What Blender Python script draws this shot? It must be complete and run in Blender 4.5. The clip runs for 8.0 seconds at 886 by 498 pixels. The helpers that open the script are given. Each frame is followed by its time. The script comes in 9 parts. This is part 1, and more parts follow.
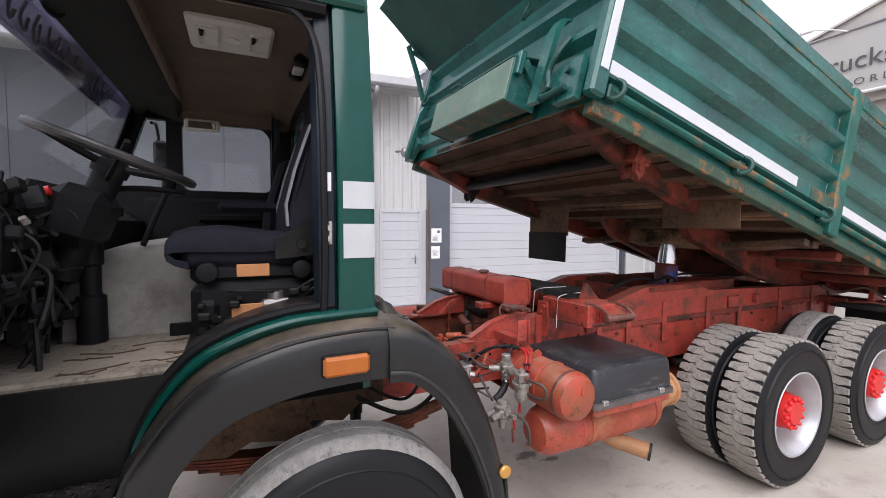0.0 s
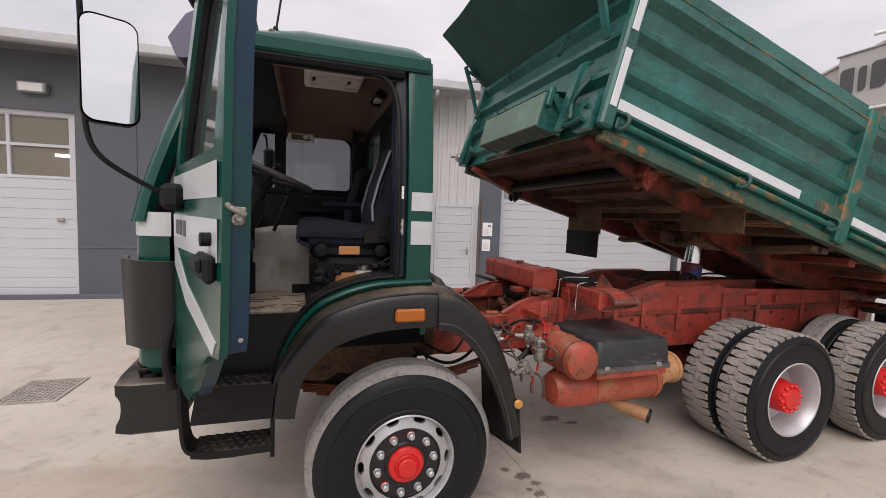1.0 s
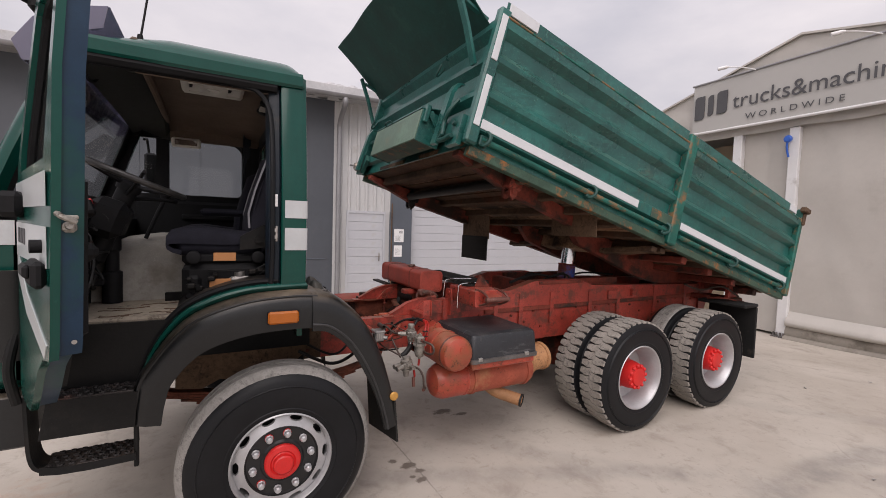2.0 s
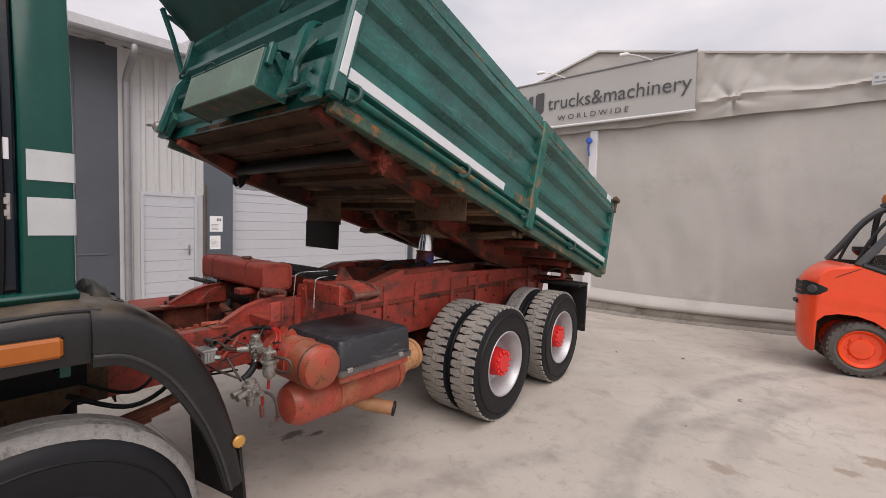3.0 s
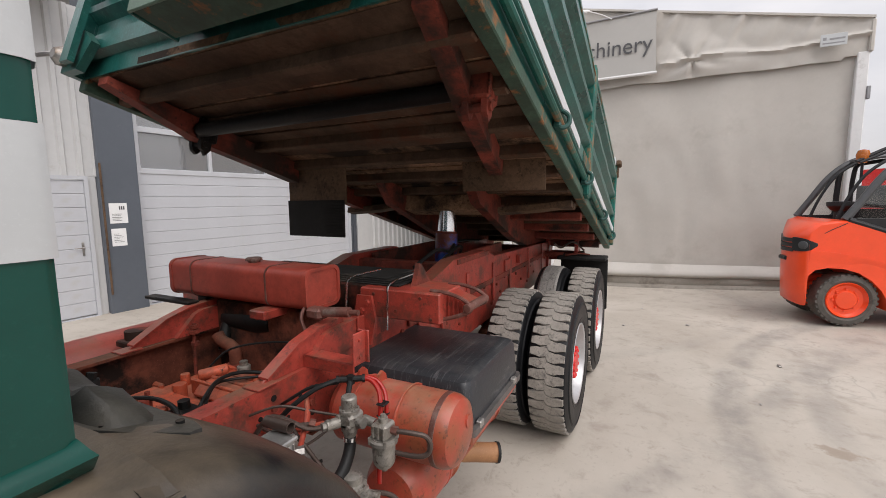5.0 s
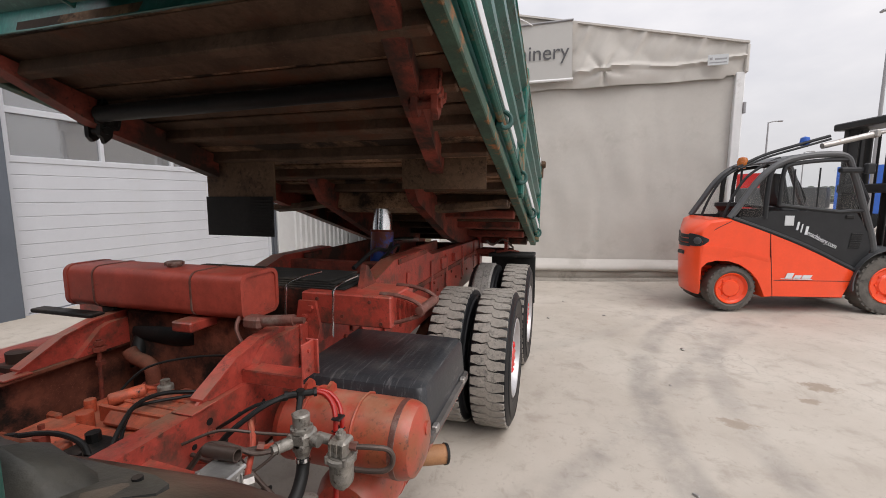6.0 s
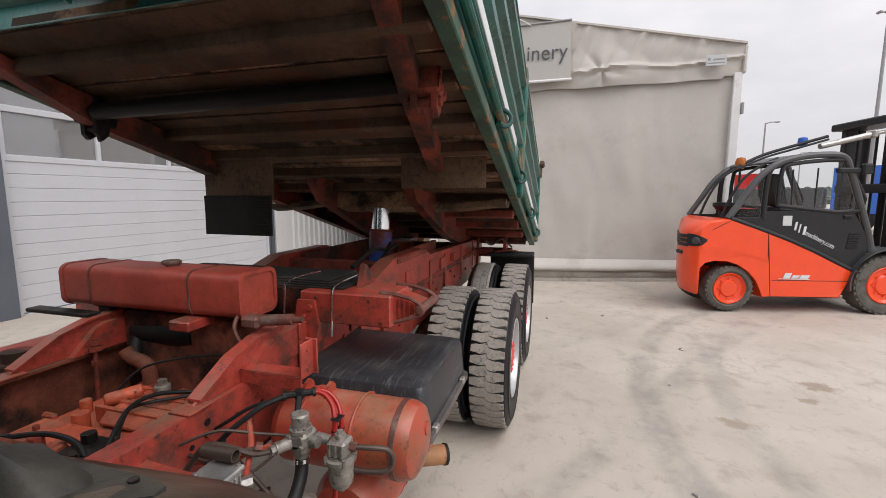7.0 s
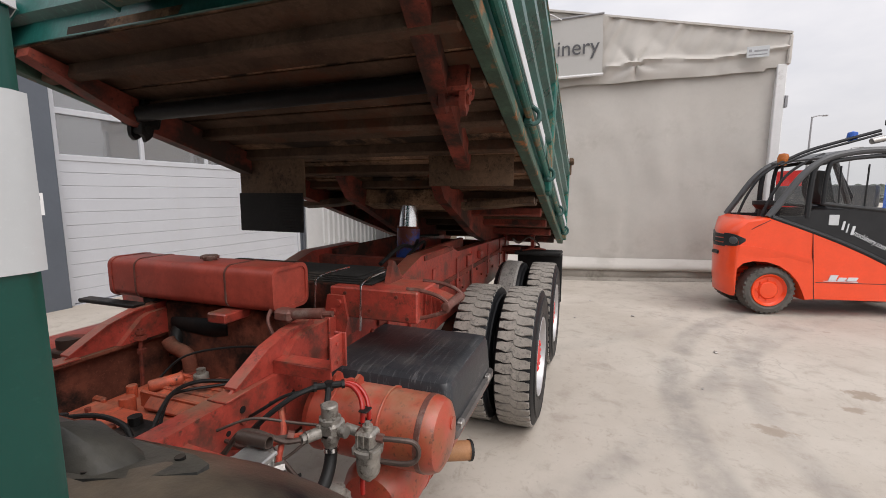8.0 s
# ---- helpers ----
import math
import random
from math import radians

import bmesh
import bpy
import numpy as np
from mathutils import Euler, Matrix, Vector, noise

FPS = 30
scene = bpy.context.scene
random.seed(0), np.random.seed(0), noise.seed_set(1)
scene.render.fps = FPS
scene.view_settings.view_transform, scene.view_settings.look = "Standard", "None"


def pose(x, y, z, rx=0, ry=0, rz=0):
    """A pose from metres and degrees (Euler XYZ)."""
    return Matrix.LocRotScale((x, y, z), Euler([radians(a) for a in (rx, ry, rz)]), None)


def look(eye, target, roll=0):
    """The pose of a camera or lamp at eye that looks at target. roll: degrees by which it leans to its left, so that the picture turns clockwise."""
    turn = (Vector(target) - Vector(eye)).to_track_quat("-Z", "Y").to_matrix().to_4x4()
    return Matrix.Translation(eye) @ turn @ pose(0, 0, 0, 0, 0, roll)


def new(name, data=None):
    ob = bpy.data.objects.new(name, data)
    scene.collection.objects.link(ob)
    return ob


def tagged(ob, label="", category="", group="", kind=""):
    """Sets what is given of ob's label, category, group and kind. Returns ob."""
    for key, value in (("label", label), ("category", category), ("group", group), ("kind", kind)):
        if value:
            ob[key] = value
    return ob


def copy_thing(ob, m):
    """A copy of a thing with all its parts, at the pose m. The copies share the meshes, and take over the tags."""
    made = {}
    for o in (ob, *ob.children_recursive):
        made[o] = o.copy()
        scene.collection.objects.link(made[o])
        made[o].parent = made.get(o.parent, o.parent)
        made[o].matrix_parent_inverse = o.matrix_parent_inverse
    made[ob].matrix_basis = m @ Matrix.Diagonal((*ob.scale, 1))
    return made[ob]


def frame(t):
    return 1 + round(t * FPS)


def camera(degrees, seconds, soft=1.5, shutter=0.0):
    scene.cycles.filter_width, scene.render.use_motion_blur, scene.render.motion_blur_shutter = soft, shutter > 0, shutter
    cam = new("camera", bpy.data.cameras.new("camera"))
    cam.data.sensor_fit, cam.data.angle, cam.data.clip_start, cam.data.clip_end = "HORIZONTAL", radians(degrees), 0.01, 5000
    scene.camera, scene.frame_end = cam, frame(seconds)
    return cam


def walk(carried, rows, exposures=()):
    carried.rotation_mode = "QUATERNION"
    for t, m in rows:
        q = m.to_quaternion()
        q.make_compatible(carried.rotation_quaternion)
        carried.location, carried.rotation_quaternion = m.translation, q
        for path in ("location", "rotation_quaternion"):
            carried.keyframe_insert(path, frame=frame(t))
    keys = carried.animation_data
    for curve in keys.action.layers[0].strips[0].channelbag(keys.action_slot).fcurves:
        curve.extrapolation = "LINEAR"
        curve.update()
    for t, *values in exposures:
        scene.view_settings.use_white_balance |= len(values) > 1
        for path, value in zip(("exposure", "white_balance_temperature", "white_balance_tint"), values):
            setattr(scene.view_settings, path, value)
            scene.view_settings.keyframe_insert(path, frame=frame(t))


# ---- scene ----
cam = camera(92.5, 8.0, 0.9)
PATH = [
    (0.0, pose(-0.331, -2.788, 1.833, 86.89, -0.15, -25.76)),
    (0.5, pose(-0.462, -3.157, 1.852, 86.07, -1.26, -17.99)),
    (1.0, pose(-0.546, -3.468, 1.866, 85.76, -2.01, -18.35)),
    (1.5, pose(-0.459, -3.702, 1.885, 86.00, -2.21, -19.12)),
    (2.0, pose(-0.351, -3.782, 1.876, 86.96, -1.77, -28.61)),
    (2.2, pose(-0.316, -3.730, 1.858, 87.14, -1.68, -34.04)),
    (3.3, pose(-0.158, -2.900, 1.784, 85.79, -2.13, -54.46)),
    (3.5, pose(-0.111, -2.719, 1.774, 85.33, -2.20, -55.15)),
    (4.0, pose(-0.103, -2.287, 1.771, 84.31, -2.13, -57.02)),
    (4.2, pose(-0.100, -2.141, 1.770, 84.24, -2.02, -57.90)),
    (5.3, pose(-0.052, -1.658, 1.763, 82.85, 1.21, -67.53)),
    (5.5, pose(-0.057, -1.633, 1.771, 82.79, 0.70, -70.92)),
    (6.0, pose(-0.049, -1.599, 1.774, 82.88, 0.08, -73.88)),
    (6.5, pose(-0.039, -1.585, 1.768, 82.98, -0.06, -74.91)),
    (7.0, pose(-0.040, -1.588, 1.767, 82.91, 0.01, -74.14)),
    (7.5, pose(-0.054, -1.570, 1.773, 82.59, -0.12, -72.10)),
    (8.0, pose(-0.055, -1.594, 1.769, 82.57, -0.04, -70.46)),
]
EXPOSURES = [(0, 0.98, 6100, 16), (0.5, 0.79, 6350, 15.5), (1, 0.46, 6600, 16), (2, 0.38, 6600, 18), (3.5, 0.48, 6500, 15), (4, 0.56, 6450, 13.5), (5.5, 0.58, 6450, 12), (8, 0.6, 6450, 12)]
walk(cam, PATH, EXPOSURES)

# ---- sky and sun: a bright overcast day ----
world = bpy.data.worlds.new("overcast_sky")
scene.world = world
world.use_nodes = True
wt = world.node_tree
wt.nodes.clear()
w_out = wt.nodes.new("ShaderNodeOutputWorld")
w_bg = wt.nodes.new("ShaderNodeBackground")
w_sky = wt.nodes.new("ShaderNodeTexSky")
w_sky.sky_type = "NISHITA"
w_sky.sun_disc = False
w_sky.sun_elevation = radians(42)
w_sky.sun_rotation = radians(205)
w_sky.air_density, w_sky.dust_density, w_sky.ozone_density = 1.0, 4.0, 1.0
w_cloud = wt.nodes.new("ShaderNodeTexNoise")
w_cloud.inputs["Scale"].default_value = 2.2
w_cloud.inputs["Detail"].default_value = 6
w_cloud.inputs["Roughness"].default_value = 0.55
w_ramp = wt.nodes.new("ShaderNodeValToRGB")
w_ramp.color_ramp.elements[0].position, w_ramp.color_ramp.elements[0].color = 0.3, (6.5, 6.55, 6.9, 1)
w_ramp.color_ramp.elements[1].position, w_ramp.color_ramp.elements[1].color = 0.72, (9.6, 9.3, 9.2, 1)
w_mix = wt.nodes.new("ShaderNodeMix")
w_mix.data_type = "RGBA"
w_mix.inputs["Factor"].default_value = 0.86
w_tc = wt.nodes.new("ShaderNodeTexCoord")
w_map = wt.nodes.new("ShaderNodeMapping")
w_map.inputs["Scale"].default_value = (1, 1, 2.6)
wt.links.new(w_tc.outputs["Generated"], w_map.inputs["Vector"])
wt.links.new(w_map.outputs["Vector"], w_cloud.inputs["Vector"])
wt.links.new(w_cloud.outputs["Fac"], w_ramp.inputs["Fac"])
wt.links.new(w_sky.outputs["Color"], w_mix.inputs["A"])
w_sep = wt.nodes.new("ShaderNodeSeparateXYZ")
w_rise = wt.nodes.new("ShaderNodeMapRange")
w_rise.inputs["From Min"].default_value, w_rise.inputs["From Max"].default_value = 0.0, 0.9
w_rise.inputs["To Min"].default_value, w_rise.inputs["To Max"].default_value = 0.76, 1.3
w_dim = wt.nodes.new("ShaderNodeVectorMath")
w_dim.operation = "SCALE"
wt.links.new(w_tc.outputs["Generated"], w_sep.inputs["Vector"])
wt.links.new(w_sep.outputs["Z"], w_rise.inputs["Value"])
wt.links.new(w_ramp.outputs["Color"], w_dim.inputs[0])
wt.links.new(w_rise.outputs["Result"], w_dim.inputs["Scale"])
wt.links.new(w_dim.outputs["Vector"], w_mix.inputs["B"])
wt.links.new(w_mix.outputs["Result"], w_bg.inputs["Color"])
w_bg.inputs["Strength"].default_value = 0.08
wt.links.new(w_bg.outputs["Background"], w_out.inputs["Surface"])

sun_data = bpy.data.lights.new("sun", "SUN")
sun_data.energy = 1.5
sun_data.angle = radians(55)
sun_data.color = (1.0, 0.97, 0.93)
sun = new("sun", sun_data)
sun.matrix_world = look((-6, -9, 14), (0, 0, 0))


# ---- materials ----
def mat(name, col, rough=0.6, metal=0.0, var=0.15, scale=6.0, dirt=None, dirt_amt=0.0, dirt_scale=2.5,
        bump=0.1, bump_scale=60.0, coat=0.0, spec=0.5, rough_var=0.1, up_dust=0.0, dust=(0.42, 0.36, 0.29), chips=None, chip_amt=0.5, scratch=None):
    """Paint, metal or plastic with colour variation at two scales, dirt patches, dust on upward faces and fine relief."""
    m = bpy.data.materials.new(name)
    m.use_nodes = True
    nt = m.node_tree
    n, l = nt.nodes, nt.links
    b = n["Principled BSDF"]
    tc = n.new("ShaderNodeTexCoord")

    def noise_node(sc, det=5, rg=0.6):
        q = n.new("ShaderNodeTexNoise")
        q.inputs["Scale"].default_value = sc
        q.inputs["Detail"].default_value = det
        q.inputs["Roughness"].default_value = rg
        l.new(tc.outputs["Object"], q.inputs["Vector"])
        return q

    def mixc(fac, a, c):
        q = n.new("ShaderNodeMix")
        q.data_type = "RGBA"
        if isinstance(fac, float):
            q.inputs["Factor"].default_value = fac
        else:
            l.new(fac, q.inputs["Factor"])
        for key, v in (("A", a), ("B", c)):
            if isinstance(v, tuple):
                q.inputs[key].default_value = (*v, 1)
            else:
                l.new(v, q.inputs[key])
        return q.outputs["Result"]

    def ramp(src, lo, hi):
        q = n.new("ShaderNodeMapRange")
        q.inputs["From Min"].default_value, q.inputs["From Max"].default_value = lo, hi
        l.new(src, q.inputs["Value"])
        return q.outputs["Result"]

    n1, n2 = noise_node(scale), noise_node(scale * 7, 4, 0.7)
    dark = tuple(c * (1 - var) for c in col)
    light = tuple(min(1, c * (1 + var)) for c in col)
    c = mixc(ramp(n1.outputs["Fac"], 0.3, 0.7), dark, light)
    c = mixc(ramp(n2.outputs["Fac"], 0.45, 0.8), c, tuple(x * (1 - 0.9 * var) for x in col))
    n5 = noise_node(scale * 30, 3, 0.75)
    c = mixc(ramp(n5.outputs["Fac"], 0.58, 0.8), c, tuple(min(1, x * (1 + 1.1 * var) + 0.03 * var) for x in col))
    if dirt:
        n3 = noise_node(dirt_scale, 8, 0.68)
        hi = 0.72 - 0.42 * dirt_amt
        c = mixc(ramp(n3.outputs["Fac"], hi, hi + 0.12), c, dirt)
    if chips:
        n6, n7 = noise_node(38, 6, 0.72), noise_node(5, 4, 0.6)
        mm = n.new("ShaderNodeMath")
        mm.operation = "MULTIPLY"
        l.new(ramp(n6.outputs["Fac"], 0.6 - 0.12 * chip_amt, 0.68), mm.inputs[0])
        l.new(ramp(n7.outputs["Fac"], 0.38, 0.56), mm.inputs[1])
        c = mixc(mm.outputs["Value"], c, chips)
    if scratch:
        ms = n.new("ShaderNodeMapping")
        ms.inputs["Scale"].default_value = (2.0, 45.0, 10.0)
        ms.inputs["Rotation"].default_value = (0, 0, 0.5)
        l.new(tc.outputs["Object"], ms.inputs["Vector"])
        n8 = n.new("ShaderNodeTexNoise")
        n8.inputs["Scale"].default_value, n8.inputs["Detail"].default_value, n8.inputs["Roughness"].default_value = 1.6, 7, 0.75
        l.new(ms.outputs["Vector"], n8.inputs["Vector"])
        c = mixc(ramp(n8.outputs["Fac"], 0.54, 0.7), c, scratch)
    if up_dust:
        ge = n.new("ShaderNodeNewGeometry")
        sx = n.new("ShaderNodeSeparateXYZ")
        l.new(ge.outputs["Normal"], sx.inputs["Vector"])
        mul = n.new("ShaderNodeMath")
        mul.operation = "MULTIPLY"
        l.new(ramp(sx.outputs["Z"], 0.35, 0.95), mul.inputs[0])
        n4 = noise_node(3.5, 6, 0.65)
        l.new(ramp(n4.outputs["Fac"], 0.62 - 0.45 * up_dust, 0.75), mul.inputs[1])
        c = mixc(mul.outputs["Value"], c, dust)
    l.new(c, b.inputs["Base Color"])
    rr = n.new("ShaderNodeMapRange")
    rr.inputs["To Min"].default_value, rr.inputs["To Max"].default_value = max(0.03, rough - rough_var), min(1, rough + rough_var)
    l.new(n1.outputs["Fac"], rr.inputs["Value"])
    l.new(rr.outputs["Result"], b.inputs["Roughness"])
    b.inputs["Metallic"].default_value = metal
    b.inputs["Specular IOR Level"].default_value = spec
    b.inputs["Coat Weight"].default_value = coat
    b.inputs["Coat Roughness"].default_value = 0.15
    if bump:
        nb = noise_node(bump_scale, 4, 0.6)
        bp = n.new("ShaderNodeBump")
        bp.inputs["Strength"].default_value = min(1.0, bump * 1.7)
        bp.inputs["Distance"].default_value = 0.004
        l.new(nb.outputs["Fac"], bp.inputs["Height"])
        l.new(bp.outputs["Normal"], b.inputs["Normal"])
    return m


M_CAB = mat("cab_green_paint", (0.003, 0.056, 0.043), 0.2, var=0.12, scale=3, bump=0.02, coat=0.05, dirt=(0.008, 0.05, 0.042), dirt_amt=0.25, spec=0.34)
M_EDGE = mat("door_edge_blue_paint", (0.008, 0.03, 0.062), 0.38, var=0.2, scale=5, dirt=(0.006, 0.05, 0.045), dirt_amt=0.55, dirt_scale=1.6, bump=0.03, spec=0.35)
M_BED = mat("bed_green_paint", (0.014, 0.104, 0.09), 0.3, var=0.42, scale=2.2, dirt=(0.07, 0.1, 0.066), dirt_amt=0.3, dirt_scale=4, bump=0.22, bump_scale=18, up_dust=0.55, dust=(0.13, 0.21, 0.165), chips=(0.06, 0.2, 0.165), chip_amt=0.3, spec=0.5, scratch=(0.024, 0.165, 0.138))
M_BED_WORN = mat("bed_green_rusting_paint", (0.012, 0.11, 0.086), 0.45, var=0.4, scale=4, dirt=(0.22, 0.12, 0.055), dirt_amt=0.5, dirt_scale=7, bump=0.2, bump_scale=30, spec=0.3)
M_GRATE = mat("dusty_cast_grating", (0.3, 0.275, 0.245), 0.8, var=0.25, scale=9, bump=0.2)
M_BED_DARK = mat("bed_dark_green_plate", (0.008, 0.06, 0.05), 0.5, var=0.3, scale=4, dirt=(0.02, 0.09, 0.07), dirt_amt=0.35, dirt_scale=5, bump=0.12, bump_scale=15)
M_BED_RUST = mat("bed_rusty_rail", (0.04, 0.085, 0.058), 0.7, var=0.4, scale=6, dirt=(0.3, 0.11, 0.028), dirt_amt=0.42, dirt_scale=9, bump=0.25, bump_scale=40)
M_BEAM = mat("bed_dark_cross_beam", (0.1, 0.065, 0.045), 0.85, var=0.4, scale=4, dirt=(0.11, 0.05, 0.03), dirt_amt=0.45, bump=0.3, spec=0.12)
M_UNDER = mat("bed_underside_rust", (0.27, 0.16, 0.095), 0.85, var=0.5, scale=2.5, dirt=(0.028, 0.018, 0.012), dirt_amt=0.6, dirt_scale=1.5, bump=0.4, bump_scale=30, chips=(0.02, 0.013, 0.01), chip_amt=0.8, spec=0.3)
M_RED = mat("chassis_red_oxide", (0.345, 0.05, 0.034), 0.36, var=0.42, scale=3, dirt=(0.13, 0.04, 0.028), dirt_amt=0.5, dirt_scale=7, bump=0.3, bump_scale=26, up_dust=0.42, dust=(0.27, 0.14, 0.09), chips=(0.06, 0.028, 0.02), spec=0.55, chip_amt=0.6)
M_RED_DIRTY = mat("chassis_red_dirty", (0.21, 0.044, 0.028), 0.7, var=0.4, scale=3, dirt=(0.04, 0.022, 0.016), dirt_amt=0.58, dirt_scale=2.2, bump=0.25, bump_scale=30, chips=(0.035, 0.018, 0.012), spec=0.3)
M_GEAR = mat("gearbox_orange_red", (0.52, 0.095, 0.042), 0.5, var=0.4, scale=5, dirt=(0.16, 0.055, 0.033), dirt_amt=0.55, dirt_scale=4, bump=0.25, bump_scale=30, up_dust=0.3, dust=(0.36, 0.17, 0.11), chips=(0.035, 0.018, 0.012), spec=0.45, chip_amt=0.3)
M_TANK = mat("oil_tank_red", (0.35, 0.058, 0.038), 0.44, var=0.3, scale=4, dirt=(0.17, 0.042, 0.028), dirt_amt=0.35, bump=0.12, bump_scale=25, up_dust=0.2, dust=(0.25, 0.1, 0.06), chips=(0.13, 0.036, 0.024), spec=0.45, chip_amt=0.0)
M_AIR = mat("air_tank_orange_red", (0.4, 0.062, 0.036), 0.38, var=0.25, scale=4, dirt=(0.26, 0.075, 0.035), dirt_amt=0.5, bump=0.08, bump_scale=40, up_dust=0.45, dust=(0.42, 0.25, 0.17), chips=(0.06, 0.026, 0.016), spec=0.5, chip_amt=0.5)
M_MUFF = mat("silencer_burnt_orange", (0.36, 0.085, 0.05), 0.62, var=0.3, scale=4, dirt=(0.4, 0.18, 0.09), dirt_amt=0.5, dirt_scale=3, bump=0.2, bump_scale=50, chips=(0.12, 0.05, 0.03), spec=0.3, chip_amt=0.1)
M_PLASTIC = mat("fender_black_plastic", (0.009, 0.0098, 0.0105), 0.34, var=0.3, scale=4, dirt=(0.024, 0.023, 0.022), dirt_amt=0.2, dirt_scale=2.5, bump=0.1, bump_scale=120, up_dust=0.62, dust=(0.2, 0.155, 0.11), spec=0.45)
M_CREASE = mat("fender_crease_plastic", (0.03, 0.03, 0.031), 0.5, var=0.2, scale=8, bump=0.08)
M_BLACK = mat("black_painted_steel", (0.009, 0.009, 0.009), 0.5, var=0.3, scale=5, dirt=(0.02, 0.017, 0.015), dirt_amt=0.35, bump=0.15, bump_scale=60, up_dust=0.3, dust=(0.10, 0.075, 0.06), spec=0.2)
M_RUBBER = mat("tyre_sidewall_rubber", (0.008, 0.0085, 0.01), 0.48, var=0.25, scale=6, bump=0.06, bump_scale=80, spec=0.25)
M_TREAD = mat("tyre_tread_dusty", (0.28, 0.258, 0.23), 0.95, var=0.22, scale=9, dirt=(0.17, 0.16, 0.15), dirt_amt=0.35, dirt_scale=10, bump=0.3, bump_scale=90, chips=(0.1, 0.095, 0.088), chip_amt=0.8)
M_TREAD_WORN = mat("front_tread_worn_grey", (0.27, 0.257, 0.24), 0.9, var=0.3, scale=14, dirt=(0.13, 0.125, 0.118), dirt_amt=0.4, dirt_scale=14, bump=0.35, bump_scale=120, chips=(0.1, 0.095, 0.09), chip_amt=0.6)
# grime brown, darker than M_RED partly for the shade inside the frame
M_RED_INNER = mat("rail_grime_and_shade", (0.19, 0.06, 0.036), 0.8, var=0.5, scale=4, dirt=(0.022, 0.014, 0.011), dirt_amt=0.55, dirt_scale=2.5, bump=0.3, bump_scale=30, up_dust=0.5, dust=(0.16, 0.1, 0.065), spec=0.25)
M_RIM = mat("rim_silver_paint", (0.47, 0.47, 0.48), 0.38, metal=0.5, var=0.12, scale=7, dirt=(0.4, 0.38, 0.36), dirt_amt=0.2, bump=0.05)
M_HUB = mat("hub_bright_red", (0.6, 0.018, 0.016), 0.4, var=0.12, scale=10, bump=0.05)
M_HUB_BLACK = mat("wheel_disc_black", (0.012, 0.012, 0.013), 0.5, var=0.3, scale=10)
M_CHROME = mat("chrome", (0.78, 0.79, 0.8), 0.2, metal=1.0, var=0.08, scale=6, bump=0.02)
M_STEEL = mat("bare_steel", (0.42, 0.4, 0.38), 0.42, metal=0.8, var=0.25, scale=12, dirt=(0.2, 0.15, 0.11), dirt_amt=0.35, dirt_scale=8, bump=0.15)
M_ALU = mat("cast_aluminium", (0.3, 0.28, 0.25), 0.48, metal=0.5, var=0.25, scale=14, dirt=(0.16, 0.13, 0.1), dirt_amt=0.35, dirt_scale=12, bump=0.25, bump_scale=90, chips=(0.05, 0.035, 0.025), chip_amt=0.6)
M_WORN = mat("worn_red_steel", (0.16, 0.065, 0.05), 0.55, metal=0.3, var=0.35, scale=10, dirt=(0.22, 0.16, 0.135), dirt_amt=0.5, dirt_scale=7, bump=0.2)
M_BLUE = mat("cylinder_blue_paint", (0.03, 0.09, 0.42), 0.5, var=0.35, scale=6, dirt=(0.16, 0.035, 0.025), dirt_amt=0.62, dirt_scale=5, bump=0.1)
M_WHITE = mat("white_reflective_strip", (0.6, 0.62, 0.64), 0.4, var=0.05, scale=8, dirt=(0.5, 0.5, 0.5), dirt_amt=0.15, bump=0.03)
M_SILVER = mat("silver_grey_stripe", (0.5, 0.52, 0.53), 0.35, var=0.06, scale=8, bump=0.02, coat=0.3)
M_BRASS = mat("dull_amber_reflector", (0.5, 0.26, 0.06), 0.3, metal=0.2, var=0.15, scale=20, bump=0.1)
M_AMBER = mat("amber_lens", (0.4, 0.11, 0.012), 0.25, var=0.08, scale=20, bump=0.1, bump_scale=200)
M_STEP = mat("worn_step_steel", (0.03, 0.027, 0.026), 0.5, metal=0.3, var=0.4, scale=12, dirt=(0.09, 0.05, 0.04), dirt_amt=0.4, dirt_scale=9, bump=0.2, up_dust=0.3, dust=(0.16, 0.12, 0.1))
M_HEADER = mat("front_header_dark", (0.035, 0.037, 0.034), 0.8, var=0.25, scale=5, bump=0.15, bump_scale=120, spec=0.2)
M_ZINC = mat("dull_zinc", (0.36, 0.35, 0.34), 0.36, metal=0.6, var=0.25, scale=14, dirt=(0.2, 0.15, 0.12), dirt_amt=0.3, dirt_scale=16, bump=0.15, bump_scale=80)
M_JAMB = mat("door_jamb_dark_blue", (0.006, 0.012, 0.02), 0.45, var=0.3, scale=6, dirt=(0.03, 0.026, 0.022), dirt_amt=0.3, dirt_scale=9, bump=0.1, spec=0.3)
M_HOSE_RED = mat("red_air_hose", (0.36, 0.014, 0.009), 0.35, var=0.1, scale=10, bump=0.02)
M_HOSE = mat("black_hose", (0.014, 0.014, 0.014), 0.5, var=0.2, scale=10, bump=0.1, spec=0.25)
M_PIPE = mat("brake_pipe_grey", (0.085, 0.06, 0.05), 0.5, metal=0.4, var=0.2, scale=10, bump=0.05)
M_FLAP = mat("rubber_flap", (0.018, 0.017, 0.016), 0.8, var=0.3, scale=5, dirt=(0.055, 0.046, 0.038), dirt_amt=0.4, bump=0.2, spec=0.25)
